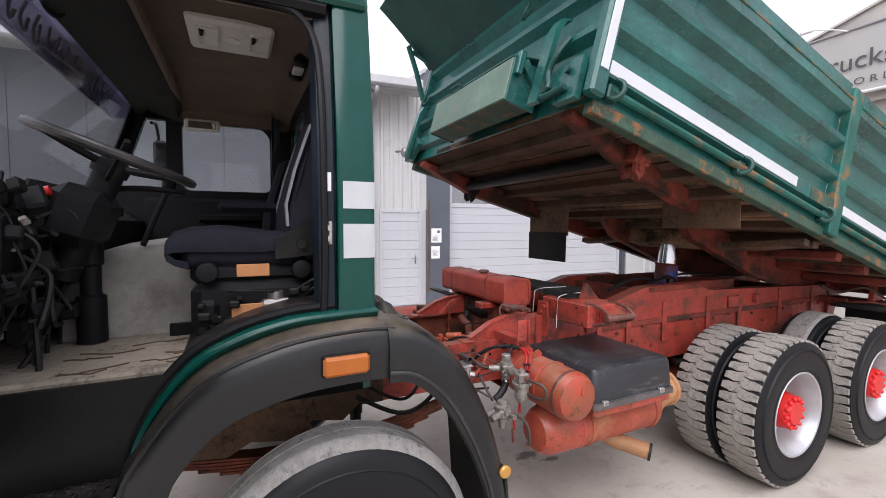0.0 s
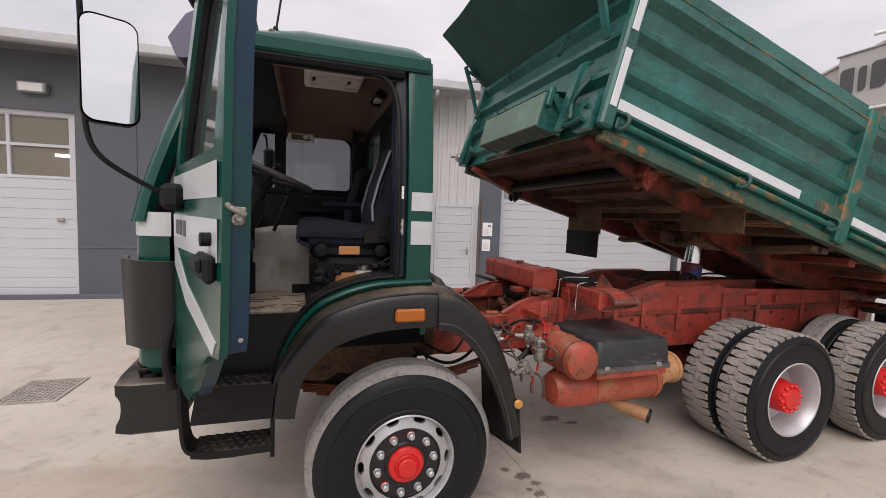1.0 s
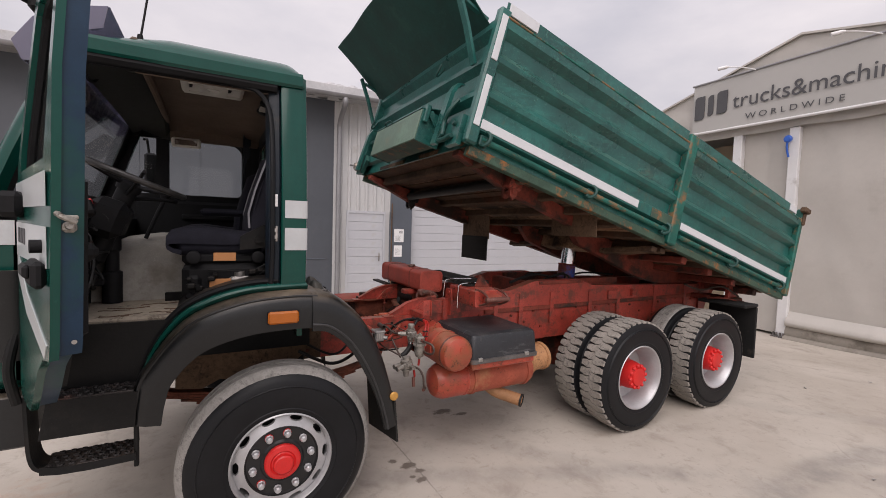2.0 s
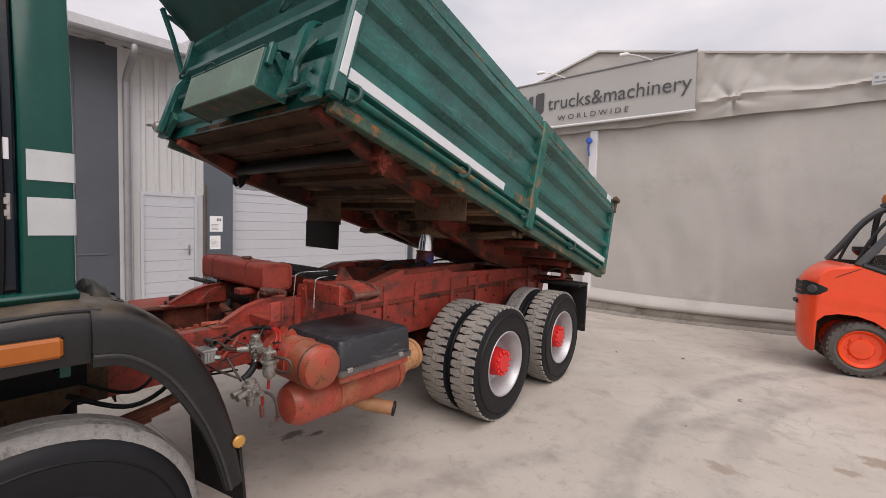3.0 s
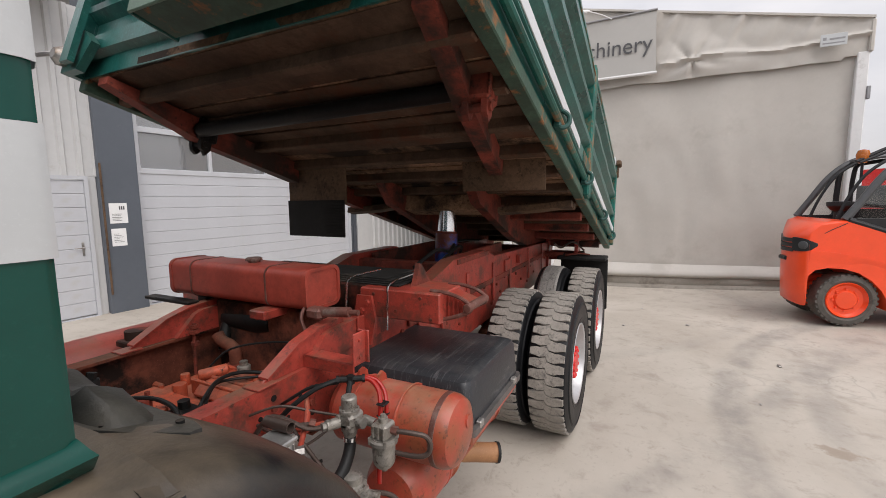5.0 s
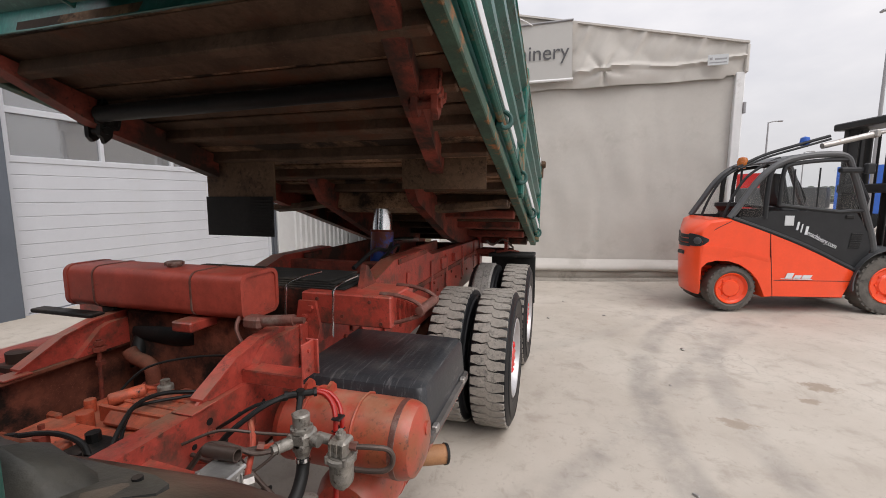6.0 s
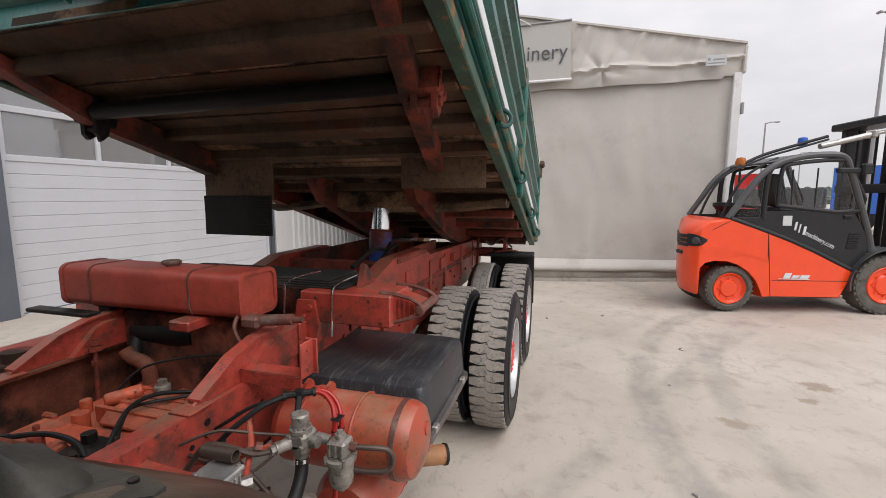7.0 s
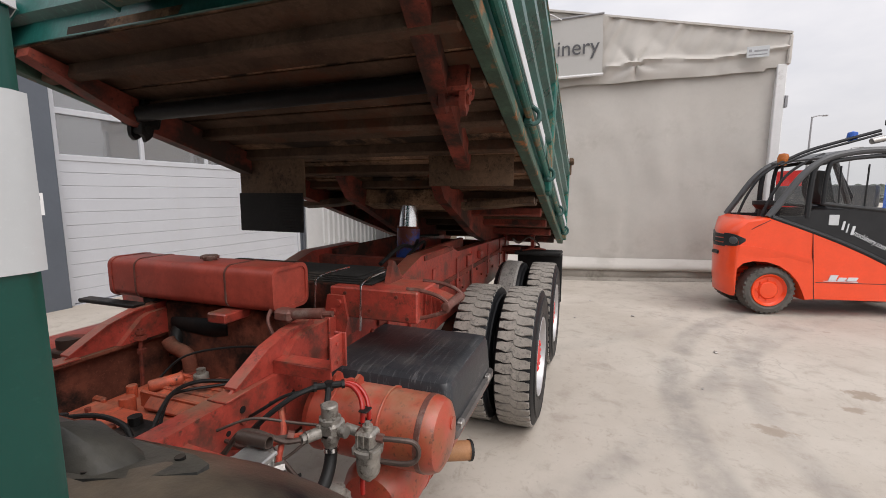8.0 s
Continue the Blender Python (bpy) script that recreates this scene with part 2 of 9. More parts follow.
M_MUDPLATE = mat("rusty_brown_plate", (0.13, 0.08, 0.048), 0.8, var=0.4, scale=4, dirt=(0.05, 0.028, 0.018), dirt_amt=0.45, bump=0.25, bump_scale=50, chips=(0.02, 0.014, 0.01), chip_amt=0.8, spec=0.3)
M_BOXTOP = mat("battery_cover_plastic", (0.026, 0.028, 0.032), 0.42, var=0.25, scale=5, dirt=(0.11, 0.105, 0.1), dirt_amt=0.12, dirt_scale=7, bump=0.12, bump_scale=70, up_dust=0.25, dust=(0.09, 0.085, 0.08), scratch=(0.12, 0.12, 0.122), spec=0.4)
M_TRAY = mat("grey_steel_rim", (0.13, 0.12, 0.115), 0.55, metal=0.4, var=0.3, scale=8, dirt=(0.2, 0.08, 0.04), dirt_amt=0.3, bump=0.15)
M_SEAT = mat("seat_dark_fabric", (0.015, 0.015, 0.022), 0.9, var=0.3, scale=10, bump=0.3, bump_scale=220, spec=0.2)
M_SEATSTRIPE = mat("seat_grey_piping", (0.24, 0.24, 0.26), 0.85, var=0.15, scale=12, bump=0.2, bump_scale=200, spec=0.2)
M_TRIM = mat("cab_black_trim", (0.008, 0.008, 0.009), 0.6, var=0.25, scale=8, bump=0.15, bump_scale=150, spec=0.2)
M_RUBBER_PAD = mat("dusty_rubber_pad", (0.022, 0.024, 0.024), 0.45, var=0.4, scale=14, dirt=(0.07, 0.06, 0.05), dirt_amt=0.25, dirt_scale=8, bump=0.2, up_dust=0.45, dust=(0.11, 0.096, 0.072))
M_TAIL = mat("tail_pipe_tan", (0.4, 0.2, 0.09), 0.65, var=0.3, scale=5, dirt=(0.28, 0.12, 0.05), dirt_amt=0.4, bump=0.2, chips=(0.1, 0.05, 0.03))
M_WHEELRIM = mat("steering_wheel_worn", (0.035, 0.033, 0.032), 0.4, var=0.5, scale=8, dirt=(0.2, 0.19, 0.18), dirt_amt=0.3, dirt_scale=6, bump=0.1)
M_HEAD = mat("headliner_brown", (0.13, 0.096, 0.075), 0.9, var=0.2, scale=4, bump=0.2, bump_scale=160, spec=0.2)
M_FLOORMAT = mat("worn_floor_mat", (0.3, 0.255, 0.2), 0.9, var=0.3, scale=4, dirt=(0.06, 0.04, 0.025), dirt_amt=0.3, dirt_scale=6, bump=0.3, bump_scale=60, chips=(0.04, 0.028, 0.018), chip_amt=0.7)
M_TUNNEL = mat("engine_tunnel_grey", (0.36, 0.335, 0.3), 0.85, var=0.25, scale=4, dirt=(0.2, 0.175, 0.15), dirt_amt=0.4, bump=0.25, bump_scale=80)
M_CONSOLE = mat("console_pale_grey", (0.62, 0.6, 0.56), 0.6, var=0.1, scale=8, bump=0.08)
M_LABEL = mat("orange_label", (0.55, 0.24, 0.09), 0.6, var=0.1, scale=20, bump=0)
M_PRINT = mat("dark_print", (0.075, 0.075, 0.08), 0.6, var=0.1, scale=10, bump=0)
M_PAPER = mat("white_paper", (0.8, 0.8, 0.8), 0.7, var=0.03, scale=10, bump=0)
M_MUD = mat("mud_guard_black", (0.014, 0.014, 0.014), 0.7, var=0.3, scale=4, dirt=(0.06, 0.05, 0.04), dirt_amt=0.35, bump=0.15, spec=0.25)
M_FK = mat("forklift_orange_red", (0.8, 0.065, 0.012), 0.35, var=0.07, scale=4, bump=0.03, coat=0.3, dirt=(0.6, 0.08, 0.03), dirt_amt=0.12)
M_FK_BLACK = mat("forklift_dark_grey", (0.022, 0.023, 0.025), 0.42, var=0.18, scale=5, bump=0.06, spec=0.25)
M_FK_GREY = mat("forklift_grey_frame", (0.06, 0.062, 0.066), 0.42, var=0.15, scale=5, bump=0.06)
M_FK_TYRE = mat("forklift_tyre", (0.10, 0.092, 0.082), 0.9, var=0.3, scale=8, dirt=(0.035, 0.033, 0.03), dirt_amt=0.4, dirt_scale=7, bump=0.25)
M_PANEL = mat("garage_panel_white", (0.5, 0.51, 0.54), 0.45, var=0.04, scale=1.5, dirt=(0.48, 0.48, 0.48), dirt_amt=0.25, bump=0.06, bump_scale=150)
M_CORR = mat("white_trapezoid_sheet", (0.53, 0.53, 0.53), 0.45, var=0.05, scale=1.2, dirt=(0.43, 0.42, 0.4), dirt_amt=0.3, bump=0.04)
M_WALLDARK = mat("dark_grey_wall_panel", (0.08, 0.088, 0.103), 0.5, var=0.08, scale=1.2, dirt=(0.1, 0.105, 0.115), dirt_amt=0.3, bump=0.06)
M_COLUMN = mat("slate_grey_column", (0.095, 0.108, 0.13), 0.5, var=0.07, scale=1.5, dirt=(0.12, 0.13, 0.15), dirt_amt=0.25, bump=0.05)
M_GUTTER = mat("gutter_grey_metal", (0.28, 0.28, 0.29), 0.45, metal=0.3, var=0.1, scale=3, bump=0.05)
M_ROOF = mat("roof_pale_sheet", (0.5, 0.5, 0.51), 0.6, var=0.15, scale=2, dirt=(0.36, 0.35, 0.34), dirt_amt=0.35, bump=0.15)
M_TENT = mat("tent_grey_tarpaulin", (0.48, 0.455, 0.42), 0.62, var=0.06, scale=0.8, dirt=(0.42, 0.395, 0.36), dirt_amt=0.35, dirt_scale=0.9, bump=0.12, bump_scale=6)
M_TENT_DIRT = mat("tent_foot_tarpaulin", (0.27, 0.245, 0.21), 0.75, var=0.15, scale=2, dirt=(0.17, 0.15, 0.125), dirt_amt=0.45, dirt_scale=2, bump=0.2, bump_scale=8)
M_BANNER = mat("banner_light_grey", (0.42, 0.41, 0.39), 0.55, var=0.03, scale=1, bump=0.03, bump_scale=8)
M_POST = mat("white_tent_post", (0.7, 0.7, 0.7), 0.4, var=0.05, scale=3, dirt=(0.5, 0.49, 0.47), dirt_amt=0.3, bump=0.03)
M_INNER = mat("beige_inner_wall", (0.34, 0.27, 0.19), 0.8, var=0.12, scale=2, bump=0.1)
M_BLUECAP = mat("blue_plastic", (0.03, 0.12, 0.5), 0.4, var=0.1, scale=8, bump=0.03)
M_LAMPGLASS = mat("frosted_lamp_glass", (0.7, 0.7, 0.68), 0.35, var=0.08, scale=14, bump=0.1)


def glass_mat(name, tint=(1, 1, 1), rough=0.0, reflect=0.12, opacity=0.0, body=(0.1, 0.1, 0.1)):
    m = bpy.data.materials.new(name)
    m.use_nodes = True
    n, l = m.node_tree.nodes, m.node_tree.links
    n.clear()
    out = n.new("ShaderNodeOutputMaterial")
    tr = n.new("ShaderNodeBsdfTransparent")
    tr.inputs["Color"].default_value = (*tint, 1)
    gl = n.new("ShaderNodeBsdfGlossy")
    gl.inputs["Roughness"].default_value = rough
    df = n.new("ShaderNodeBsdfDiffuse")
    df.inputs["Color"].default_value = (*body, 1)
    lw = n.new("ShaderNodeLayerWeight")
    lw.inputs["Blend"].default_value = 0.5
    pw = n.new("ShaderNodeMath")
    pw.operation = "POWER"
    pw.inputs[1].default_value = 4.0
    ad = n.new("ShaderNodeMath")
    ad.operation = "ADD"
    ad.use_clamp = True
    ad.inputs[1].default_value = reflect
    mx, m2 = n.new("ShaderNodeMixShader"), n.new("ShaderNodeMixShader")
    m2.inputs[0].default_value = opacity
    l.new(tr.outputs[0], m2.inputs[1])
    l.new(df.outputs[0], m2.inputs[2])
    l.new(lw.outputs["Facing"], pw.inputs[0])
    l.new(pw.outputs[0], ad.inputs[0])
    l.new(ad.outputs[0], mx.inputs[0])
    l.new(m2.outputs[0], mx.inputs[1])
    l.new(gl.outputs[0], mx.inputs[2])
    l.new(mx.outputs[0], out.inputs["Surface"])
    return m


M_GLASS = glass_mat("clear_glass", (0.97, 0.98, 0.98), 0.0, 0.02)
M_GLASS_DUSTY = glass_mat("dusty_glass", (0.8, 0.84, 0.84), 0.02, 0.2, 0.12, (0.5, 0.5, 0.48))
M_VISOR = glass_mat("visor_violet_acrylic", (0.6, 0.59, 0.7), 0.05, 0.04, 0.5, (0.26, 0.25, 0.33))
M_PANE = glass_mat("garage_pane", (0.6, 0.62, 0.64), 0.03, 0.22, 0.6, (0.24, 0.245, 0.255))
M_PANE_LIT = glass_mat("lit_garage_pane", (0.88, 0.87, 0.82), 0.03, 0.04, 0.2, (0.5, 0.47, 0.4))
M_MIRROR = mat("mirror_silver", (0.93, 0.94, 0.95), 0.03, metal=1.0, var=0.01, scale=2, bump=0, rough_var=0.02)


def emit_mat(name, col, power):
    m = bpy.data.materials.new(name)
    m.use_nodes = True
    b = m.node_tree.nodes["Principled BSDF"]
    b.inputs["Base Color"].default_value = (0.8, 0.8, 0.8, 1)
    b.inputs["Emission Color"].default_value = (*col, 1)
    b.inputs["Emission Strength"].default_value = power
    return m


M_TUBE = emit_mat("fluorescent_tube", (1.0, 0.93, 0.8), 22.0)


OILY, DIRTY = (0.1, 0.078, 0.062), (0.25, 0.195, 0.145)
STAINS = [(1.72, -0.1, 0.1, 0.06, 0.85, OILY), (1.86, -0.23, 0.09, 0.03, 0.8, OILY), (0.92, -0.74, 0.035, 0.03, 0.8, OILY), (1.0, -0.85, 0.06, 0.04, 0.85, OILY),
          (1.06, -0.95, 0.04, 0.03, 0.8, OILY), (1.03, -1.06, 0.05, 0.035, 0.8, OILY), (0.97, -1.0, 0.03, 0.02, 0.8, OILY),
          (4.53, -3.94, 0.1, 0.16, 0.8, DIRTY), (4.18, -3.68, 0.06, 0.08, 0.7, DIRTY), (3.6, -2.93, 0.08, 0.15, 0.65, DIRTY),
          (-2.0, -0.2, 0.7, 0.35, 0.3, (0.42, 0.27, 0.19))]


def ground_mat():
    """Weathered concrete: broad pale and grey clouding, fine grit, faint cracks, and curved dark tyre marks."""
    m = bpy.data.materials.new("yard_concrete")
    m.use_nodes = True
    nt = m.node_tree
    n, l = nt.nodes, nt.links
    b = n["Principled BSDF"]
    ge = n.new("ShaderNodeNewGeometry")

    def math_node(op, a, c=None, clamp=False):
        q = n.new("ShaderNodeMath")
        q.operation, q.use_clamp = op, clamp
        for i, v in enumerate((a, c)):
            if v is None:
                continue
            if isinstance(v, (int, float)):
                q.inputs[i].default_value = v
            else:
                l.new(v, q.inputs[i])
        return q.outputs[0]

    def noise_at(sc, det=6, rg=0.6, dist=0.0):
        q = n.new("ShaderNodeTexNoise")
        q.inputs["Scale"].default_value, q.inputs["Detail"].default_value = sc, det
        q.inputs["Roughness"].default_value, q.inputs["Distortion"].default_value = rg, dist
        l.new(ge.outputs["Position"], q.inputs["Vector"])
        return q.outputs["Fac"]

    def span(v, lo, hi):
        q = n.new("ShaderNodeMapRange")
        q.interpolation_type = "SMOOTHSTEP"
        q.inputs["From Min"].default_value, q.inputs["From Max"].default_value = lo, hi
        l.new(v, q.inputs["Value"])
        return q.outputs["Result"]

    def blend(f, a, c):
        q = n.new("ShaderNodeMix")
        q.data_type = "RGBA"
        l.new(f, q.inputs["Factor"])
        for key, v in (("A", a), ("B", c)):
            if isinstance(v, tuple):
                q.inputs[key].default_value = (*v, 1)
            else:
                l.new(v, q.inputs[key])
        return q.outputs["Result"]

    big, mid, fine, grit = noise_at(0.55, 5, 0.6), noise_at(2.6, 7, 0.65, 0.4), noise_at(22, 6, 0.7), noise_at(160, 3, 0.6)
    c = blend(span(big, 0.3, 0.7), (0.39, 0.345, 0.295), (0.48, 0.437, 0.384))
    c = blend(span(mid, 0.5, 0.76), c, (0.325, 0.284, 0.242))
    c = blend(span(noise_at(7.5, 7, 0.7, 0.6), 0.52, 0.74), c, (0.345, 0.3, 0.255))
    c = blend(span(fine, 0.56, 0.8), c, (0.29, 0.262, 0.23))
    c = blend(span(grit, 0.62, 0.8), c, (0.56, 0.53, 0.49))
    # tyre marks: arcs round two far centres
    sep = n.new("ShaderNodeSeparateXYZ")
    l.new(ge.outputs["Position"], sep.inputs["Vector"])
    for cx, cy, r, w, f in ((3.6, -7.87, 5.54, 0.19, 0.62), (3.59, -8.44, 5.44, 0.17, 0.42), (-7.62, -22.4, 23.07, 0.14, 0.36), (8.6, 1.4, 4.6, 0.18, 0.22), (7.0, 3.5, 6.8, 0.16, 0.25)):
        dx, dy = math_node("SUBTRACT", sep.outputs["X"], cx), math_node("SUBTRACT", sep.outputs["Y"], cy)
        d = math_node("SQRT", math_node("ADD", math_node("MULTIPLY", dx, dx), math_node("MULTIPLY", dy, dy)))
        d = math_node("ABSOLUTE", math_node("SUBTRACT", d, r))
        band = math_node("SUBTRACT", 1.0, span(d, w * 0.3, w))
        band = math_node("MULTIPLY", math_node("MULTIPLY", band, span(noise_at(1.3, 6, 0.75), 0.3, 0.66)), f)
        c = blend(band, c, (0.21, 0.195, 0.18))
    # dark oil drips and pale brown dirt patches, each with its own ragged outline
    rag = noise_at(9, 5, 0.65)
    for sx, sy, rx, ry, f, col in STAINS:
        ex = math_node("DIVIDE", math_node("SUBTRACT", sep.outputs["X"], sx), rx)
        ey = math_node("DIVIDE", math_node("SUBTRACT", sep.outputs["Y"], sy), ry)
        d = math_node("SQRT", math_node("ADD", math_node("MULTIPLY", ex, ex), math_node("MULTIPLY", ey, ey)))
        d = math_node("ADD", d, math_node("MULTIPLY", math_node("SUBTRACT", rag, 0.5), 3.2))
        spot = math_node("MULTIPLY", math_node("SUBTRACT", 1.0, span(d, 0.55, 1.2)), f)
        c = blend(spot, c, col)
    # sawn joints between the slabs, part filled with dirt
    for axis, at, tilt in (("X", 1.03, 0.02), ("X", -4.0, 0.02), ("Y", 3.3, -0.03)):
        other = sep.outputs["Y" if axis == "X" else "X"]
        d = math_node("SUBTRACT", math_node("ADD", sep.outputs[axis], math_node("MULTIPLY", other, tilt)), at)
        d = math_node("ABSOLUTE", math_node("ADD", d, math_node("MULTIPLY", math_node("SUBTRACT", fine, 0.5), 0.012)))
        cutline = math_node("SUBTRACT", 1.0, span(d, 0.002, 0.009))
        c = blend(math_node("MULTIPLY", cutline, math_node("MULTIPLY", span(mid, 0.3, 0.55), 0.6)), c, (0.17, 0.15, 0.13))
    # fine cracks
    vo = n.new("ShaderNodeTexVoronoi")
    vo.feature = "DISTANCE_TO_EDGE"
    vo.inputs["Scale"].default_value = 0.32
    wob = n.new("ShaderNodeTexNoise")
    wob.inputs["Scale"].default_value = 2.0
    l.new(ge.outputs["Position"], wob.inputs["Vector"])
    vm = n.new("ShaderNodeVectorMath")
    vm.operation = "ADD"
    l.new(ge.outputs["Position"], vm.inputs[0])
    l.new(wob.outputs["Color"], vm.inputs[1])
    l.new(vm.outputs["Vector"], vo.inputs["Vector"])
    crack = math_node("SUBTRACT", 1.0, span(vo.outputs["Distance"], 0.001, 0.006))
    crack = math_node("MULTIPLY", crack, math_node("MULTIPLY", span(big, 0.5, 0.65), 0.25))
    c = blend(crack, c, (0.16, 0.145, 0.13))
    l.new(c, b.inputs["Base Color"])
    rg = n.new("ShaderNodeMapRange")
    rg.inputs["To Min"].default_value, rg.inputs["To Max"].default_value = 0.62, 0.9
    l.new(mid, rg.inputs["Value"])
    l.new(rg.outputs["Result"], b.inputs["Roughness"])
    bp = n.new("ShaderNodeBump")
    bp.inputs["Strength"].default_value, bp.inputs["Distance"].default_value = 0.25, 0.004
    l.new(math_node("ADD", math_node("MULTIPLY", grit, 0.5), fine), bp.inputs["Height"])
    l.new(bp.outputs["Normal"], b.inputs["Normal"])
    return m


M_GROUND = ground_mat()


# ---- mesh helpers ----
def rbox(bm, x0, x1, y0, y1, z0, z1, r=0.006, m=None):
    """A box with chamfered edges."""
    r = min(r, (x1 - x0) * 0.45, (y1 - y0) * 0.45, (z1 - z0) * 0.45)
    vs = []
    for x, sx in ((x0, 1), (x1, -1)):
        for y, sy in ((y0, 1), (y1, -1)):
            for z, sz in ((z0, 1), (z1, -1)):
                for k in range(3):
                    p = [x + sx * r, y + sy * r, z + sz * r]
                    p[k] = (x, y, z)[k]
                    vs.append(bm.verts.new(m @ Vector(p) if m else p))
    bmesh.ops.convex_hull(bm, input=vs)
    return bm


def cyl(bm, p0, p1, r0, r1=None, seg=20, caps=True, round_end=0.0):
    """A cylinder or cone between two points, with softened ends."""
    r1 = r0 if r1 is None else r1
    p0, p1 = Vector(p0), Vector(p1)
    d = (p1 - p0)
    length = d.length
    prof = [(0, 0), (r0, 0), (r1, length), (0, length)]
    if round_end:
        e = round_end
        prof = [(0, 0), (r0 - e, 0), (r0 - e * 0.3, e * 0.3), (r0, e), (r1, length - e), (r1 - e * 0.3, length - e * 0.3), (r1 - e, length), (0, length)]
    if not caps:
        prof = prof[1:-1]
    return lathe(bm, p0, d, prof, seg)


def lathe(bm, origin, axis, prof, seg=32):
    """Turns a profile of (radius, height) round an axis."""
    axis = Vector(axis).normalized()
    q = axis.to_track_quat("Z", "Y").to_matrix()
    origin = Vector(origin)
    rings = []
    for r, h in prof:
        if r < 1e-6:
            rings.append([bm.verts.new(origin + axis * h)])
        else:
            rings.append([bm.verts.new(origin + q @ Vector((r * math.cos(a), r * math.sin(a), h))) for a in (2 * math.pi * i / seg for i in range(seg))])
    for a, b in zip(rings, rings[1:]):
        for i in range(seg):
            j = (i + 1) % seg
            if len(a) == 1 and len(b) == 1:
                continue
            if len(a) == 1:
                bm.faces.new((a[0], b[j], b[i]))
            elif len(b) == 1:
                bm.faces.new((a[i], a[j], b[0]))
            else:
                bm.faces.new((a[i], a[j], b[j], b[i]))
    return bm


def smooth_path(pts, n=5):
    """A Catmull-Rom line through points."""
    pts = [Vector(p) for p in pts]
    out = []
    for i in range(len(pts) - 1):
        a, b, c, d = pts[max(0, i - 1)], pts[i], pts[i + 1], pts[min(len(pts) - 1, i + 2)]
        for k in range(n):
            t = k / n
            out.append(0.5 * ((2 * b) + (c - a) * t + (2 * a - 5 * b + 4 * c - d) * t * t + (3 * b - a - 3 * c + d) * t ** 3))
    out.append(pts[-1])
    return out


def tube(bm, pts, r, seg=8, n=5, smooth=True):
    """A round bar or hose along points."""
    line = smooth_path(pts, n) if smooth and len(pts) > 2 else [Vector(p) for p in pts]
    rings = []
    up = None
    for i, p in enumerate(line):
        t = (line[min(i + 1, len(line) - 1)] - line[max(i - 1, 0)]).normalized()
        if up is None:
            up = t.orthogonal().normalized()
        up = (up - t * up.dot(t)).normalized()
        side = t.cross(up)
        rings.append([bm.verts.new(p + r * (math.cos(a) * up + math.sin(a) * side)) for a in (2 * math.pi * k / seg for k in range(seg))])
    for a, b in zip(rings, rings[1:]):
        for k in range(seg):
            bm.faces.new((a[k], a[(k + 1) % seg], b[(k + 1) % seg], b[k]))
    bm.faces.new(rings[0][::-1])
    bm.faces.new(rings[-1])
    return bm


def prism(bm, poly, axis, a, b):
    """A polygon given in the two other axes (in xyz order), pushed from a to b along an axis."""
    k = "xyz".index(axis)

    def at(p, v):
        q = list(p)
        q.insert(k, v)
        return q
    lo = [bm.verts.new(at(p, a)) for p in poly]
    hi = [bm.verts.new(at(p, b)) for p in poly]
    bm.faces.new(lo[::-1])
    bm.faces.new(hi)
    for i in range(len(poly)):
        j = (i + 1) % len(poly)
        bm.faces.new((lo[i], lo[j], hi[j], hi[i]))
    bmesh.ops.recalc_face_normals(bm, faces=bm.faces)
    return bm


def strip(bm, lines, close=False):
    """Skins a surface over rows of points."""
    rows = [[bm.verts.new(p) for p in line] for line in lines]
    if close:
        rows.append(rows[0])
    for a, b in zip(rows, rows[1:]):
        for i in range(len(a) - 1):
            bm.faces.new((a[i], a[i + 1], b[i + 1], b[i]))
    return bm


def slab(bm, lines, push):
    """A skinned sheet with thickness: its rows and the same rows pushed by a vector, closed round the rim."""
    push = Vector(push)
    a = [[bm.verts.new(p) for p in line] for line in lines]
    b = [[bm.verts.new(Vector(p) + push) for p in line] for line in lines]
    n, k = len(a), len(a[0])
    for i in range(n - 1):
        for j in range(k - 1):
            bm.faces.new((a[i][j], a[i][j + 1], a[i + 1][j + 1], a[i + 1][j]))
            bm.faces.new((b[i][j], b[i + 1][j], b[i + 1][j + 1], b[i][j + 1]))
    for i in range(n - 1):
        bm.faces.new((a[i][0], a[i + 1][0], b[i + 1][0], b[i][0]))
        bm.faces.new((a[i][-1], b[i][-1], b[i + 1][-1], a[i + 1][-1]))
    for j in range(k - 1):
        bm.faces.new((a[0][j], b[0][j], b[0][j + 1], a[0][j + 1]))
        bm.faces.new((a[-1][j], a[-1][j + 1], b[-1][j + 1], b[-1][j]))
    bmesh.ops.recalc_face_normals(bm, faces=bm.faces)
    return bm


def plate(bm, outer, holes, axis, a, b):
    """A flat plate with holes through it: outline and holes given in the two other axes."""
    k = "xyz".index(axis)

    def at(p, v):
        q = list(p)
        q.insert(k, v)
        return q
    edges = []
    for loop in [outer, *holes]:
        vs = [bm.verts.new(at(p, a)) for p in loop]
        edges += [bm.edges.new((vs[i], vs[(i + 1) % len(vs)])) for i in range(len(vs))]
    made = bmesh.ops.triangle_fill(bm, use_beauty=True, use_dissolve=False, edges=edges)
    faces = [f for f in made["geom"] if isinstance(f, bmesh.types.BMFace)]
    ex = bmesh.ops.extrude_face_region(bm, geom=faces)
    d = [0, 0, 0]
    d[k] = b - a
    bmesh.ops.translate(bm, verts=[v for v in ex["geom"] if isinstance(v, bmesh.types.BMVert)], vec=d)
    bmesh.ops.recalc_face_normals(bm, faces=bm.faces)
    return bm


